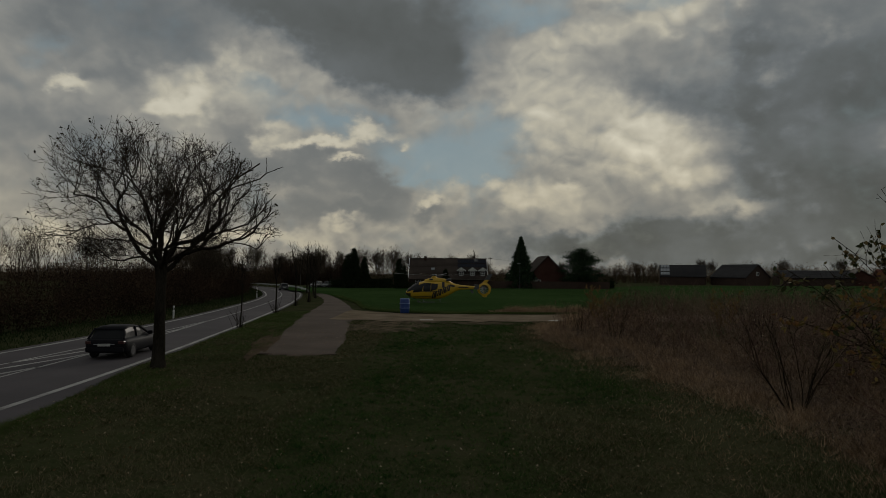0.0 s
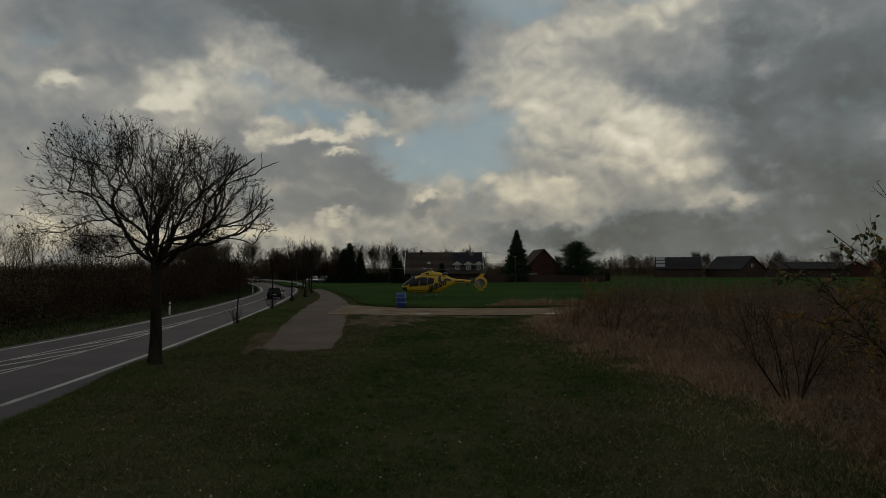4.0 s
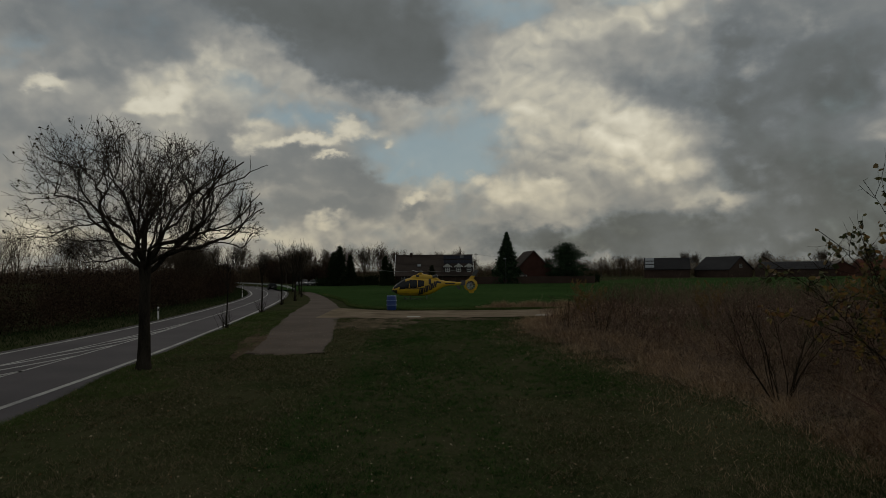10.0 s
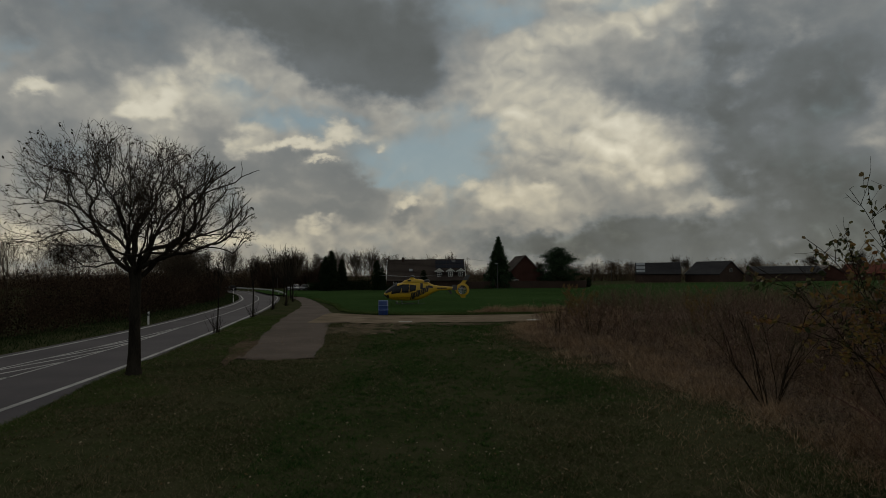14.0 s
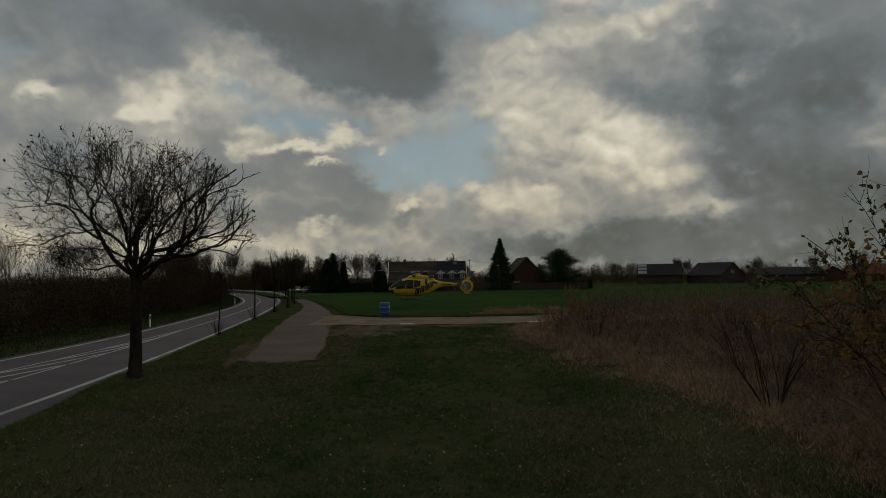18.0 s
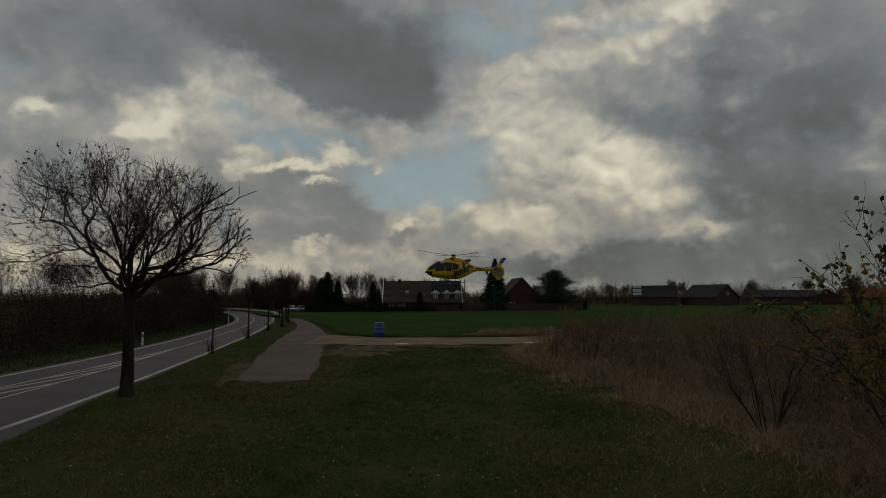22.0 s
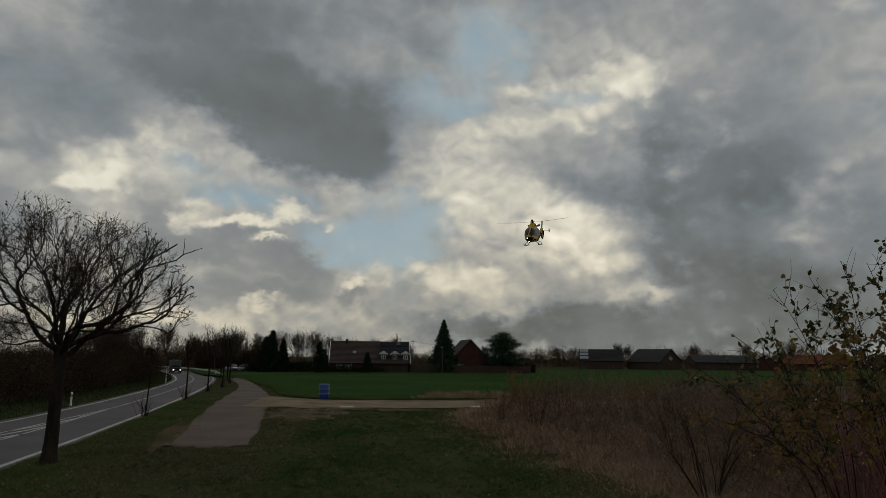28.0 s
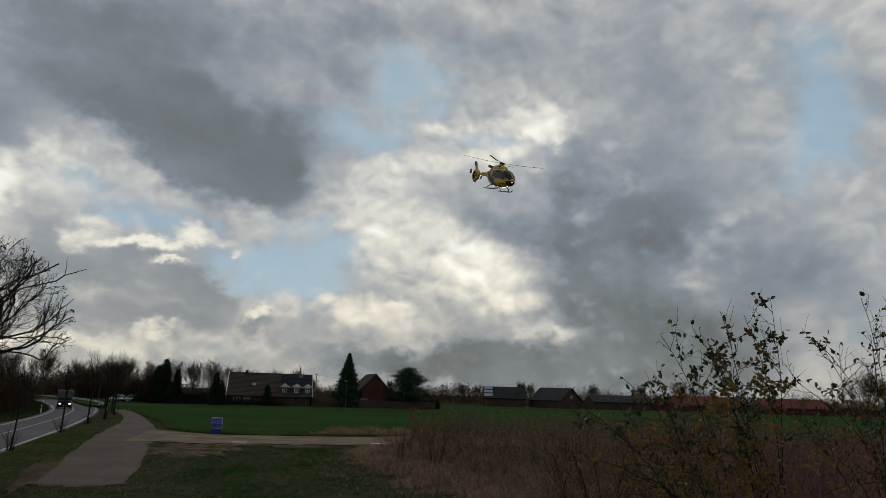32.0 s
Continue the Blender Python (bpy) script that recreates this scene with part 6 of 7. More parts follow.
    part("trim_strip", box(-W * 0.5, W * 0.5, -L - 0.035, -L - 0.01, belt * 0.74, belt * 0.77), STEEL, t, "chrome strip")
    part("grille", box(-W * 0.45, W * 0.45, L - 0.03, L + 0.015, 0.42, 0.60, bevel=0.02), BLACK, t)
    part("number_plate", box(-0.26, 0.26, L + 0.016, L + 0.03, 0.36, 0.47), PLATE, t, "white plate")
    if box_top:
        part("camper_box", box(-W * 1.02, W * 1.02, -L + 0.05, L - 2.2, height * 0.6, box_top, bevel=0.08), GREYPAINT, t, "high grey box body")
    return t


hatchback = car("hatchback", "black hatchback driving away along the road", "car", CARBLACK, 4.25, 1.75, 1.38)
leading_car = car("hatchback", "dark car ahead on the bend", "car", CARGREY, 4.3, 1.75, 1.5)
van = car("box_van", "dark van with grey box body and lit headlights", "van", CARBLACK, 5.4, 2.0, 1.95, bonnet=1.0, lights=True, box_top=2.75)
far_car = car("hatchback", "pale car far off on the road", "car", CARSILVER, 4.2, 1.75, 1.5)
parked = car("estate_car", "grey car parked at the far end of the lane", "car", CARGREY, 4.5, 1.78, 1.55, group="parked cars")
parked.matrix_basis = pose(-29.3, 152, 0.0, 0, 0, 165)
copy_thing(parked, pose(-27.0, 154, 0.0, 0, 0, 172))

# ---------------- thicket beside the meadow ----------------


def thicket_edge(y):
    return np.interp(y, [8, 13, 17, 25, 36, 44, 50, 62], [7.4, 8.3, 8.3, 7.2, 5.6, 6.6, 9.6, 12])


def scatter(rng, n, y0, y1, x0, x1, bias=1.0):
    """Points between two depths, denser near the viewer."""
    u = rng.random(n)
    y = y0 * (y1 / y0) ** (u ** bias)
    lo, hi = x0(y), x1(y)
    return lo + (hi - lo) * rng.random(n), y


def brush():
    rng = np.random.default_rng(41)
    # dense red-brown stems
    n = 7600
    x, y = scatter(rng, n, 9, 60, lambda y: thicket_edge(y) + 2.2, lambda y: np.minimum(thicket_edge(y) + 34, y * 1.25 + 8), 0.9)
    deep, side = x - thicket_edge(y), x / y
    lump = np.sin(x * 1.35 + 1.7 * np.sin(y * 0.42)) * np.sin(y * 0.8 + 1.3 * np.sin(x * 0.6))
    keep = rng.random(n) < 0.75 + 0.5 * lump
    x, y, deep, side, lump = x[keep], y[keep], deep[keep], side[keep], lump[keep]
    n = len(x)
    h = np.interp(deep, [0, 2.2, 5, 9], [0.6, 1.0, 1.8, 2.3]) * np.interp(side, [0.16, 0.24, 0.40, 0.55, 1.0], [0.9, 1.6, 1.9, 1.85, 1.8]) * rng.uniform(0.5, 1.2, n) * (1 + 0.28 * lump)
    h = np.minimum(h, 2.35 + 0.5 * lump + rng.normal(0, 0.12, n))
    p = grow(rng, np.stack([x, y, np.full(n, -0.05)], 1), rng.normal(0, 0.42, (n, 3)) + [0, 0, 1], h, 5, 0.16, 0.03)
    s, w, t = fork(rng, p, 8, 0.2, 1.0, (25, 70))
    q = grow(rng, s, w, rng.uniform(0.2, 0.8, len(s)) * np.repeat(np.clip(h, 0.5, 1.6), 8) * 0.75, 4, 0.20, 0.05)
    V, F = joined([tubes(p, 0.011, 0.004, 3), tubes(q, 0.005, 0.0026, 3)])
    ob = tagged(new("thicket", mesh_of("thicket", V, F, REDSTEM)), "dense thicket of red-brown bare stems", "bushes", kind="stuff")
    a = q[rng.integers(0, len(q), 9000), -1]
    part("foliage", mesh_of("foliage", *leaves(rng, a, 0.07), DEADLEAF), DEADLEAF, ob, "scattered withered leaves")
    b = s[rng.integers(0, len(s), 70000)] + rng.normal(0, 0.25, (70000, 3))
    b[:, 2] *= 0.85
    part("undergrowth", mesh_of("undergrowth", *leaves(rng, b, 0.12, 0.2, narrow=0.4), BROWNTWIG), BROWNTWIG, ob, "dark dead undergrowth")


def dogwood():
    """A stand of fine dark red shoots close by."""
    rng = np.random.default_rng(47)
    n = 1500
    y = rng.uniform(9.5, 22, n)
    x = y * rng.uniform(0.74, 1.35, n)
    p = grow(rng, np.stack([x, y, np.full(n, -0.05)], 1), rng.normal(0, 0.3, (n, 3)) + [0, 0, 1], rng.uniform(1.2, 2.7, n) * np.interp(x / y, [0.74, 0.95], [0.7, 1.0]), 6, 0.09, 0.02)
    s, w, t = fork(rng, p, 9, 0.2, 1.0, (18, 48))
    q = grow(rng, s, w, rng.uniform(0.3, 0.95, len(s)), 4, 0.12, 0.07)
    V, F = joined([tubes(p, 0.010, 0.004, 3), tubes(q, 0.0045, 0.0024, 3)])
    tagged(new("dogwood", mesh_of("dogwood", V, F, DARKRED)), "dense stand of dark red leafless shoots", "bushes", kind="stuff")


def scrub():
    """Low tangled brown scrub along the front of the thicket."""
    rng = np.random.default_rng(49)
    n = 5200
    x, y = scatter(rng, n, 8.2, 40, lambda y: thicket_edge(y) - 0.5, lambda y: thicket_edge(y) + 6.5, 0.8)
    deep = x - thicket_edge(y)
    keep = rng.random(n) < np.interp(deep, [-0.5, 1.2], [0.15, 1.0])
    x, y, deep = x[keep], y[keep], deep[keep]
    n = len(x)
    h = np.interp(deep, [-0.5, 1.0, 4.0], [0.18, 0.5, 0.85]) * rng.uniform(0.5, 1.25, n)
    p = grow(rng, np.stack([x, y, ground_z(x, y) - 0.03], 1), rng.normal(0, 0.6, (n, 3)) + [0, 0, 1], h, 5, 0.25, -0.02)
    s, w, t = fork(rng, p, 9, 0.1, 1.0, (25, 80))
    q = grow(rng, s, w, rng.uniform(0.12, 0.5, len(s)), 4, 0.3, 0.0)
    V, F = joined([tubes(p, 0.006, 0.003, 3), tubes(q, 0.0035, 0.002, 3)])
    ob = tagged(new("scrub", mesh_of("scrub", V, F, DRYSTEM)), "low tangled brown scrub and dry stalks", "bushes", kind="stuff")
    a = q[rng.integers(0, len(q), 26000), -1] * [1, 1, 0.8]
    part("foliage", mesh_of("foliage", *leaves(rng, a, 0.055, 0.3), DRYSTEM), DRYSTEM, ob, "curled brown leaves")


def straw():
    rng = np.random.default_rng(42)
    n = 190000
    x, y = scatter(rng, n, 9, 62, lambda y: thicket_edge(y) - 3.2, lambda y: thicket_edge(y) + 6.5, 0.9)
    deep = x - thicket_edge(y)
    clump = np.sin(x * 1.7 + 3 * np.sin(y * 0.6)) * np.sin(y * 1.1 + x * 0.4)
    keep = rng.random(n) < np.interp(deep + 0.8 * clump, [-3.2, -1.2, 0.2, 2.0], [0.03, 0.14, 0.5, 1.0])
    x, y, deep, clump = x[keep], y[keep], deep[keep], clump[keep]
    h = np.interp(deep, [-1.2, 0.6, 2.5, 6.5], [0.14, 0.42, 0.66, 0.70]) * (0.68 + 0.5 * clump)
    V, F = blades(rng, np.stack([x, y, ground_z(x, y) - 0.02], 1), np.maximum(h, 0.08), np.interp(y, [9, 60], [0.011, 0.036]), 0.75)
    tagged(new("dry_grass", mesh_of("dry_grass", V, F, STRAW)), "tall tan dry grass at the foot of the thicket", "grass", kind="stuff")
    # tan strip along the field side of the track
    n = 14000
    x = rng.uniform(4.2, 13, n)
    y = 58.6 + rng.random(n) * 2.6
    V, F = blades(rng, np.stack([x, y, np.full(n, 0.0)], 1), 0.7 * (0.75 + 0.16 * np.sin(x * 2.2) + 0.2 * np.sin(x * 7.3 + 2)) * np.interp(x, [4.2, 6.5], [0.25, 1]) * rng.uniform(0.5, 1.25, n), 0.024, 0.5)
    tagged(new("dry_grass", mesh_of("dry_grass", V, F, STRAW)), "strip of tan dry grass at the field edge", "grass", kind="stuff")


def shrub(name, label, seed, stems, height, spread, mat, leaf_mat=None, leaf_n=0, leaf_size=0.06, r=0.016, twigs=7, top_leaves=True, sway=0.12):
    """A shrub of several stems from one foot, each stem a part."""
    rng = np.random.default_rng(seed)
    t = thing(name, label, "shrub")
    a = np.arange(stems) * 2.4 + rng.uniform(0, 0.6, stems)
    way = np.stack([np.cos(a) * spread * rng.uniform(0.3, 1, stems), np.sin(a) * spread * rng.uniform(0.3, 1, stems), np.ones(stems)], 1)
    base = np.stack([np.cos(a) * 0.12, np.sin(a) * 0.12, np.full(stems, -0.06)], 1)
    p = grow(rng, base, way, height * rng.uniform(0.75, 1.1, stems), 8, sway * 0.6, 0.03)
    s, w, u = fork(rng, p, twigs, 0.25, 0.98, (20, 50))
    q = grow(rng, s, w, height * 0.22 * rng.uniform(0.5, 1.3, len(s)) * (1.2 - 0.6 * u), 5, 0.13, 0.08)
    s2, w2, u2 = fork(rng, q, 3, 0.2, 1.0, (20, 50))
    q2 = grow(rng, s2, w2, height * 0.07 * rng.uniform(0.5, 1.4, len(s2)), 3, 0.15, 0.06)
    for k in range(stems):
        part("stem", mesh_of("stem", *tubes(p[k:k + 1], r, r * 0.3, 6), mat, True), mat, t)
    tagged(part("twig", mesh_of("twig", *joined([tubes(q, r * 0.38, r * 0.16, 4), tubes(q2, r * 0.2, r * 0.12, 3)]), mat), mat, t), kind="stuff")
    if leaf_mat:
        pool = np.concatenate([q[:, 1:].reshape(-1, 3), q2[:, 1:].reshape(-1, 3), p[:, 5:].reshape(-1, 3)])
        if top_leaves:
            pool = pool[pool[:, 2] > height * 0.3]
        at = pool[rng.integers(0, len(pool), leaf_n)]
        V, F = leaves(rng, at, leaf_size, 0.25, narrow=0.68)
        tagged(part("foliage", mesh_of("foliage", V, F, leaf_mat), leaf_mat, t, "sparse autumn leaves"), kind="stuff")
    return t


def field_grass():
    rng = np.random.default_rng(43)
    left = lambda y: right_edge(y) + shoulder(y) + 0.42
    n = 460000
    x, y = scatter(rng, n, 7.5, 60, left, lambda y: thicket_edge(y) + 1.5, 0.85)
    on_lane = (x > smooth_at(LANE_L, y) + rng.exponential(0.12, n)) & (x < smooth_at(LANE_R, y) - rng.exponential(0.12, n)) & (y > 27.95 + 0.35 * np.sin(x * 2.3) + 0.25 * np.sin(x * 5.1 + 1) + rng.exponential(0.25, n))
    on_track = (y > 48.2) & (x > -8.4) & (y < 62)
    bare = ((x + 3.5) / 2.9) ** 2 + ((y - 44.0) / 5.2) ** 2 < rng.uniform(-0.25, 1.25, n)
    patch = np.sin(x * 0.9 + 1.5 * np.sin(y * 0.31)) * np.sin(y * 0.55 + 0.8 * np.sin(x * 0.7))
    keep = ~(on_lane | on_track | bare) & (rng.random(n) < 0.66 + 0.42 * patch)
    x, y, patch = x[keep], y[keep], patch[keep]
    h = (0.046 + 0.034 * patch + 0.05 * np.clip(1 - (x - right_edge(y) - 1.2) / 2.0, 0, 1)) * np.interp(y, [7, 50], [0.9, 1.25])
    w = np.interp(y, [7, 20, 60], [0.010, 0.015, 0.036])
    V, F = blades(rng, np.stack([x, y, ground_z(x, y) - 0.015], 1), h, w, 1.25)
    near_road = (x - right_edge(y) < 3.6 + 0.8 * np.sin(y)) | ((y > 27) & (x < smooth_at(LANE_L, y) + 0.3))
    tri = F
    fade = lambda q, a, b: np.clip((q - a) / (b - a), 0, 1)
    lush = fade(x + 0.5 * np.sin(y * 0.5), -3.8, -2.7) * np.maximum(1 - fade(x, 1.2, 2.8), fade(y, 15, 22) * (1 - fade(x - thicket_edge(y), -2.4, -0.8)))
    lush = np.maximum(lush, 0.12) * np.where(np.abs(np.abs(x + 0.6) - 0.95) < 0.22 + 0.1 * np.sin(y * 1.7), 0.55, 1.0)
    lush = rng.random(len(x)) < lush * (0.75 + 0.3 * patch)
    for nm, m, sel, lab in (("meadow_grass", BLADE, ~near_road & ~lush, "short dull meadow grass with worn patches"), ("meadow_grass", LUSH, ~near_road & lush, "greener strip of short meadow grass"), ("verge_grass", VERGE, near_road, "fresher green grass of the road verge")):
        f = tri[sel]
        tagged(new(nm, mesh_of(nm, V[f.ravel()], np.arange(f.size).reshape(-1, 3), m)), lab, "grass", kind="stuff")
    # taller tufts
    n = 5200
    cx, cy = scatter(rng, n, 8, 47, left, lambda y: thicket_edge(y) + 0.5, 0.9)
    free = ~((cy > 27.6) & (cx > smooth_at(LANE_L, cy) - 0.2) & (cx < smooth_at(LANE_R, cy) + 0.2))
    cx, cy = np.repeat(cx[free], 16), np.repeat(cy[free], 16)
    x, y = cx + rng.normal(0, 0.06, len(cx)), cy + rng.normal(0, 0.06, len(cx))
    V, F = blades(rng, np.stack([x, y, ground_z(x, y) - 0.015], 1), 0.095, np.interp(y, [7, 20, 60], [0.010, 0.016, 0.036]), 0.9)
    mid = (x > -3.2) & (x < np.where(y < 18, 1.6, thicket_edge(y) - 1.8))
    for m, sel, lab in ((BLADE, ~mid, "coarse taller tufts in the meadow grass"), (LUSH, mid, "fresh green tufts in the meadow grass")):
        f = F[sel]
        tagged(new("grass_tufts", mesh_of("grass_tufts", V[f.ravel()], np.arange(f.size).reshape(-1, 3), m)), lab, "grass", kind="stuff")
    # far verge across the road
    n = 26000
    y = rng.uniform(14, 150, n)
    x = left_edge(y) - 0.6 - rng.random(n) * 4.4
    V, F = blades(rng, np.stack([x, y, ground_z(x, y) - 0.02], 1), 0.20, 0.05, 0.5)
    tagged(new("verge_grass", mesh_of("verge_grass", V, F, FARGRASS)), "rough grass of the far road verge", "grass", kind="stuff")
    # edges of lane and field
    n = 30000
    x = rng.uniform(-16, 12, n)
    near = np.interp(x, [-16, -10, -8, -6, -3, 0, 9, 12], [98, 76, 65, 60.3, 57.8, 56.8, 57.0, 57.4])
    y = near + rng.exponential(1.0, n)
    V, F = blades(rng, np.stack([x, y, np.full(n, 0.0)], 1), 0.16, 0.045, 0.4)
    tagged(new("field_margin_grass", mesh_of("field_margin_grass", V, F, VERGE)), "grassy margin between track and field", "grass", kind="stuff")
    n = 70000
    y = 60 + 95 * rng.random(n) ** 1.4
    lo = np.interp(y, [60, 65, 76, 93, 108, 150], [-6, -8, -10, -15, -19, -22])
    x = lo + (np.interp(y, [60, 150], [24, 45]) - lo) * rng.random(n)
    V, F = blades(rng, np.stack([x, y, np.full(n, 0.02)], 1), 0.13, np.interp(y, [60, 150], [0.05, 0.14]), 0.35)
    tagged(new("young_crop", mesh_of("young_crop", V, F, CROPBLADE)), "rows of young green crop leaves", "crop", kind="stuff")
    # fallen leaves
    n = 5500
    x, y = scatter(rng, n, 8, 46, left, lambda y: thicket_edge(y), 0.9)
    at = np.stack([x, y, ground_z(x, y) + 0.035], 1)
    d = rng.normal(0, 1, (n, 3))
    d[:, 2] *= 0.15
    V, F = leaves(rng, at, rng.uniform(0.02, 0.065, n), 0.0, d, 0.7)
    tagged(new("fallen_leaves", mesh_of("fallen_leaves", V, F, DEADLEAF)), "pale fallen leaves strewn over the grass", "leaves", kind="stuff")


field_grass()
brush()
dogwood()
scrub()
straw()
put(shrub("bare_shrub", "leafless dark shrub fanning out from one foot", 61, 14, 2.5, 0.95, TWIG, DEADLEAF, 40, 0.07, 0.014, 8), 8.9, 16.7, 0)
for n, (x, y, h) in enumerate([(6.9, 38, 1.9), (7.6, 37, 2.2), (9.9, 41, 2.7), (8.6, 33, 1.9), (11, 30, 2.2), (12.5, 26, 2.3), (10.3, 21, 2.0), (13.0, 19.0, 2.4), (14.5, 34, 2.6), (17, 28, 2.6)]):
    gold = n in (2, 8)
    put(shrub("bare_shrub", "thin shrub with yellow leaves" if gold else "thin leafless shrub among dry grass", 62 + n, 11, h, 0.42, TWIG if n % 2 else REDSTEM, GOLDLEAF if gold else DEADLEAF, 2000 if gold else 40,
              0.085, 0.012, 6), x, y, 0, n * 50)
# tall leafy shoots of sallows close by, bending to the left
def sallow(seed, base, tips, leaf_n, size=0.09):
    rng = np.random.default_rng(seed)
    t = thing("sallow_shrub", "tall sallow shoots with sparse olive and yellow leaves", "shrub", pose(*base))
    B = np.array(base)
    pool = []
    more = [tuple(np.array(tips[k % len(tips)]) + rng.normal(0, 1, 3) * [0.35, 0.3, 0.22] - [0, 0, 0.45]) for k in range(len(tips))]
    for k, tip in enumerate(list(tips) + more):
        T = np.array(tip) - B
        u = np.linspace(0, 1, 12)[:, None]
        bend = np.array([T[0] * rng.uniform(0.05, 0.45), T[1] * 0.4, T[2] * 0.7])
        P = (2 * u * (1 - u) * bend + u * u * T + np.cumsum(rng.normal(0, 0.012, (12, 3)), 0) * u)[None] + [[[rng.normal(0, 0.05), rng.normal(0, 0.05), -0.05]]]
        part("stem", mesh_of("stem", *tubes(P, 0.009, 0.0035, 6), TWIG, True), TWIG, t)
        s, w, f = fork(rng, P, 13, 0.5, 0.97, (25, 62))
        w[:, 0] += 0.25
        q = grow(rng, s, w, rng.uniform(0.3, 1.1, len(s)) * (1.25 - 0.8 * f), 6, 0.13, 0.07)
        s2, w2, f2 = fork(rng, q, 2, 0.2, 0.9, (20, 60))
        q2 = grow(rng, s2, w2, rng.uniform(0.1, 0.4, len(s2)), 3, 0.14, 0.06)
        tagged(part("twig", mesh_of("twig", *joined([tubes(q, 0.0048, 0.0026, 4), tubes(q2, 0.003, 0.002, 3)]), TWIG), TWIG, t), kind="stuff")
        pick = rng.random(len(q)) < 0.5
        pool += [q[pick][:, 2:].reshape(-1, 3), q2[::3, 1:].reshape(-1, 3), P[:, 8:].reshape(-1, 3)]
    pool = np.concatenate(pool)
    pool = pool[(pool[:, 2] > np.interp(pool[:, 0] + B[0], [4.2, 5.1, 5.9, 7.6], [3.35, 3.2, 2.6, 2.1])) | (rng.random(len(pool)) < 0.03)]
    at = pool[rng.integers(0, len(pool), leaf_n)]
    for m, share, lab in ((OLIVELEAF, 0.86, "olive autumn leaves"), (GOLDLEAF, 0.14, "yellow autumn leaves")):
        k = int(len(at) * share)
        V, F = round_leaves(rng, at[:k] if m is OLIVELEAF else at[k:] * [1, 1, 0.85], size)
        tagged(part("foliage", mesh_of("foliage", V, F, m), m, t, lab), kind="stuff")
    return t, B


SALLOW = [sallow(81, (8.4, 11.0, 0), [(4.1, 8.0, 3.72), (4.75, 8.0, 4.05), (5.35, 8.1, 4.66), (5.6, 8.6, 3.9), (4.9, 8.8, 3.2)], 800),
          sallow(82, (9.4, 11.0, 0), [(5.95, 8.1, 4.72), (6.3, 8.0, 4.98), (7.2, 8.0, 5.22), (6.7, 8.5, 4.4), (6.2, 9.0, 3.5)], 1250),
          sallow(83, (11.6, 10.6, 0), [(7.95, 8.2, 4.6), (8.9, 8.0, 5.38), (8.4, 8.5, 4.8), (9.7, 8.3, 5.2), (7.6, 8.9, 3.9)], 520),
          sallow(85, (11.8, 9.6, 0), [(8.2, 7.9, 3.0), (8.8, 7.8, 3.3), (9.6, 7.9, 3.2), (10.2, 8.2, 3.4)], 120, 0.085)]

# ---------------- what moves ----------------


def on_road(y, share):
    """A place on the road at depth y and its heading; share 0 is the near edge line, 1 the far one."""
    f = lambda q: float(right_edge(q) + (left_edge(q) - right_edge(q)) * share)
    x, dx = f(y), (f(y + 1.5) - f(y - 1.5)) / 3
    return x, math.degrees(math.atan2(-dx, 1.0))


def drive(ob, rows, share, back=False, ahead=0.0):
    out = []
    for t, y in rows:
        x, turn = on_road(y, share)
        c, s = math.cos(radians(turn)), math.sin(radians(turn))
        out.append((t, pose(x - s * ahead, y + c * ahead, -0.25, 0, 0, turn + (180 if back else 0))))
    walk(ob, out)


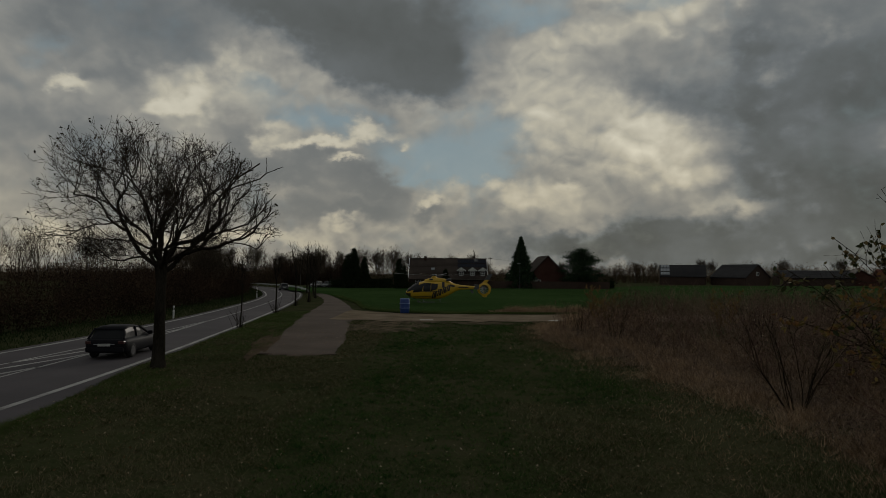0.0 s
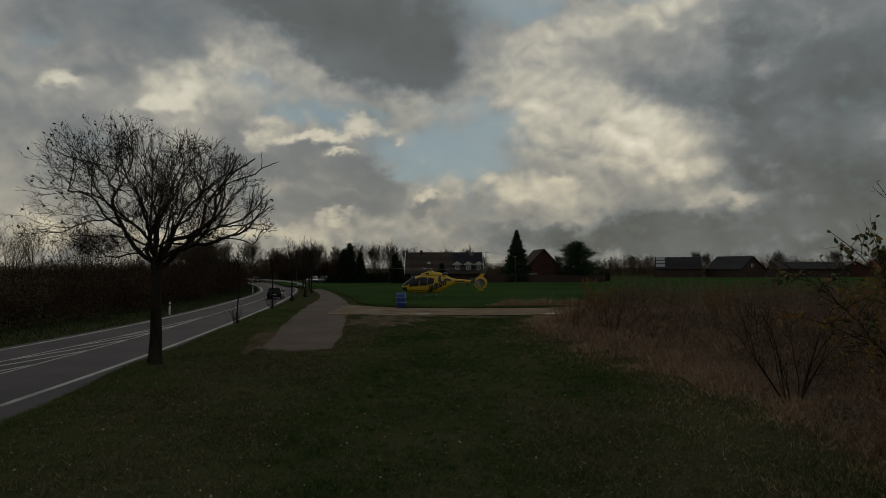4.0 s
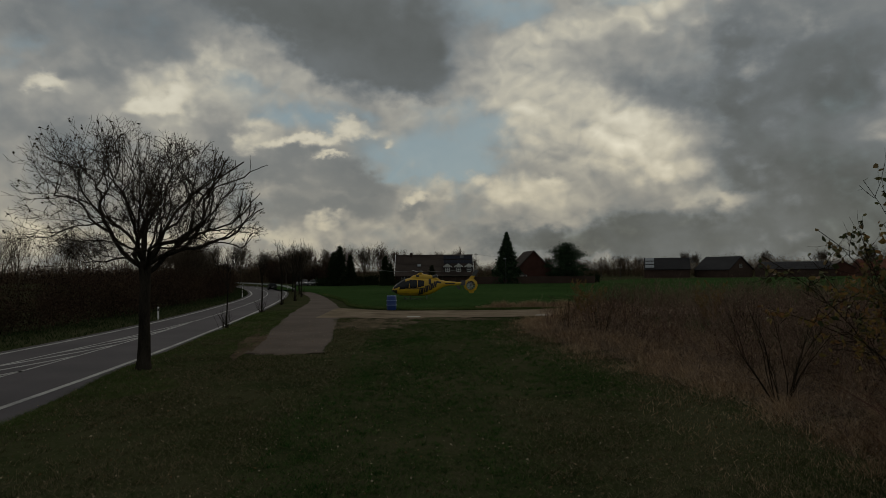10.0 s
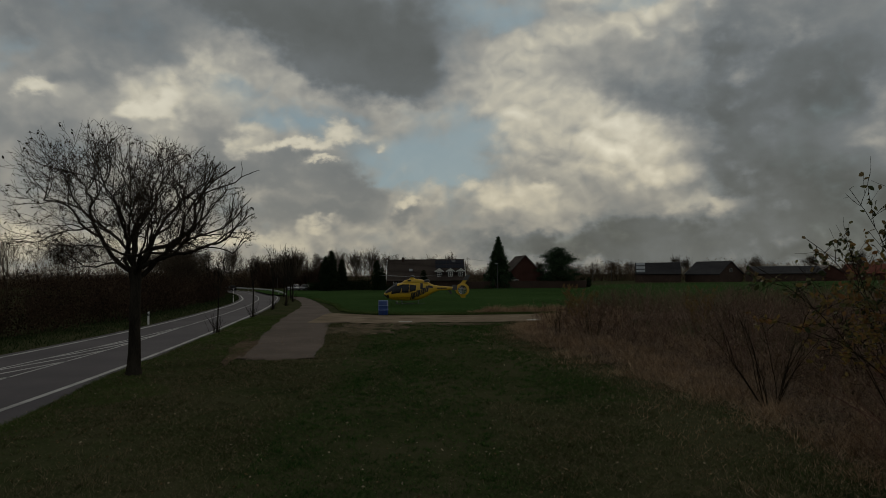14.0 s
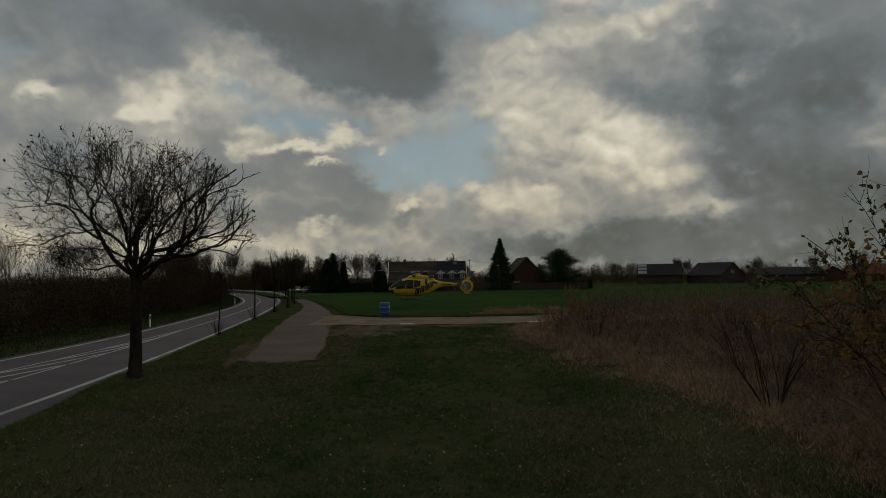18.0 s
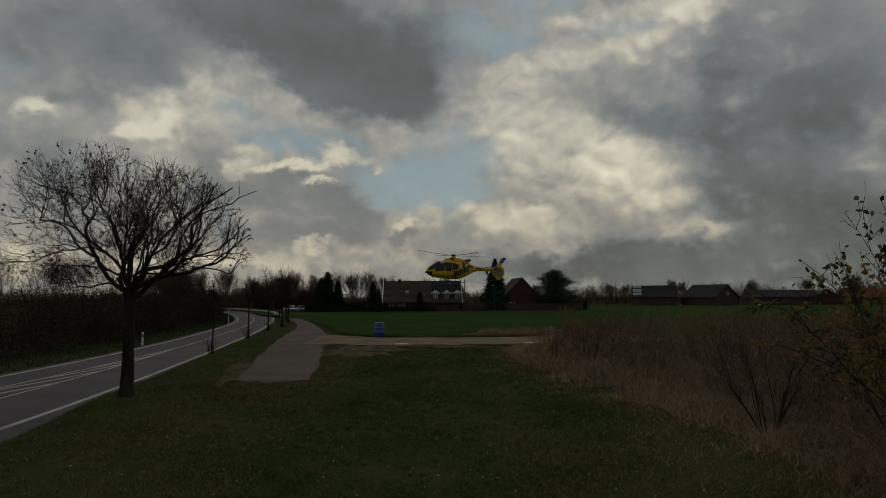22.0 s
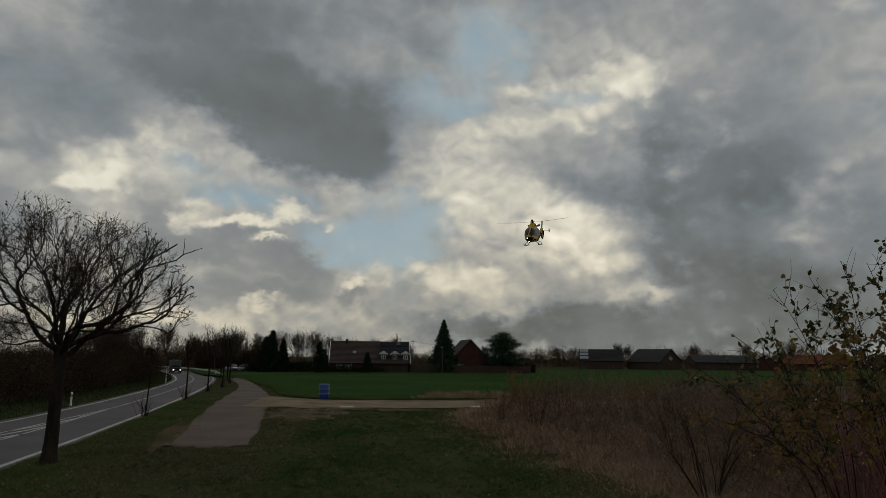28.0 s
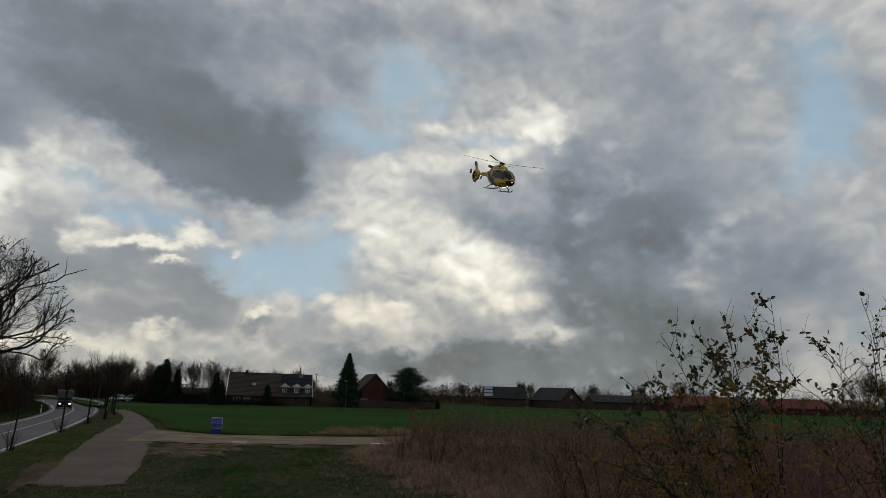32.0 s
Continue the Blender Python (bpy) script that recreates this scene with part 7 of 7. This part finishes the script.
def motions():
    drive(hatchback, [(0, 28.2), (0.3, 32.3), (0.6, 36.9), (1.0, 42.6), (1.5, 49.2), (2.0, 55.8), (2.5, 61.4), (3.0, 66.8), (3.5, 72.6), (4.5, 83), (5.5, 91.6), (6.0, 95.6), (7.0, 104.4), (8.0, 114),
                      (9.0, 123.6), (10.0, 134), (11.0, 144.5), (13.0, 164), (16.0, 188), (20.0, 215), (26.0, 245), (32.0, 266)], 0.24, ahead=2.1)
    drive(leading_car, [(0, 141), (1.5, 152), (3.0, 163), (6.0, 184), (10.0, 206), (18.0, 238), (32.0, 272)], 0.26)
    drive(far_car, [(0, 196), (3.5, 210), (10.0, 228), (20.0, 250), (32.0, 276)], 0.26)
    drive(van, [(0, 276), (8.0, 252), (14.0, 228), (18.0, 208), (20.0, 196), (22.0, 183), (23.0, 177), (24.0, 172), (25.0, 166), (25.5, 162.5), (28.0, 146), (29.0, 139.5), (30.0, 133), (30.5, 129.5),
                (31.0, 126), (31.5, 121.5), (32.0, 117)], 0.76, back=True)
    ground_stand = [(t, -1.05, 78.5, z, 0, 0, 0) for t, z in ((0, -0.02), (8, -0.02), (14.5, 0.0), (15.5, 0.12), (16.5, 0.35), (17.0, 0.5), (17.6, 0.6))]
    flight = FLIGHT_A + FLIGHT_B
    walk(heli, [(t, pose(x, y, z, rx, ry, rz)) for t, x, y, z, rx, ry, rz in ground_stand + flight])
    # shoots that sway in the wind
    for n, (ob, B) in enumerate(SALLOW):
        rng = np.random.default_rng(300 + n)
        ts = np.arange(0, 32.01, 0.8)
        a = 0.35 * np.sin(ts * 1.9 + n) + 0.2 * rng.normal(0, 1, len(ts))
        c = 0.25 * np.sin(ts * 1.3 + 2 * n) + 0.15 * rng.normal(0, 1, len(ts))
        walk(ob, [(float(t), pose(*B, float(p), float(q), 0)) for t, p, q in zip(ts, a, c)])
    turns = range(0, 32 * FPS + 1)
    walk(main_rotor, [(k / FPS, pose(0, 0, 3.30, 0, 0, (72.4 + 79 * k) % 360)) for k in turns])
    walk(tail_fan, [(k / FPS, pose(5.95, 0, 1.66, 0, (80 * k) % 360, 0)) for k in turns])


FLIGHT_A = [(18.0, -0.72, 78.97, 0.75, 0, 1, 0.5), (18.5, -0.62, 78.97, 1.00, 0, 1, 1.4), (19.0, -0.27, 78.98, 1.35, 0, 1.5, 1.1), (19.5, 0.25, 78.98, 1.75, 0, 2, 0.7),
            (20.0, 0.53, 78.97, 2.25, 0, 3, 1.5), (20.5, 0.99, 78.93, 2.93, 0, 3, 2.1), (21.0, 1.77, 78.93, 3.69, 1, 4, 6.5), (21.5, 2.77, 78.82, 4.51, 1, 4, 12.5),
            (22.0, 4.15, 78.74, 5.12, 1, 3, 18.0), (22.5, 5.55, 78.60, 5.87, 1, 3, 21.8), (23.0, 6.94, 78.88, 6.87, 1, 3.5, 22.8), (23.5, 9.00, 80.68, 7.76, 1, 1, 24.6),
            (24.0, 10.99, 83.95, 8.81, 1, -1, 26.6)]
FLIGHT_B = [(24.5, 13.47, 86.50, 10.30, 0, -3, 29.3), (25.0, 16.00, 88.04, 11.15, 0, -4, 33.8), (25.5, 18.13, 90.54, 12.72, 0, -5, 36.8), (27.5, 23.21, 90.81, 18.28, 0, -9, 55.8),
            (28.0, 23.46, 90.08, 19.48, -1, -11, 62.6), (28.6, 23.74, 88.72, 20.91, -3, -12, 70.2), (29.0, 23.55, 88.07, 21.95, -1, -13, 75.1), (29.6, 23.25, 86.77, 23.35, 5, -14, 84.5),
            (30.0, 23.32, 85.95, 24.45, 7, -15, 91.0), (30.6, 23.50, 82.42, 25.36, 6, -16, 97.0), (31.0, 23.54, 79.60, 25.98, 4, -17, 99.2), (31.6, 24.55, 75.74, 27.09, 2, -18, 101.7),
            (32.0, 25.03, 71.95, 27.83, 2, -18, 102.5)]
motions()
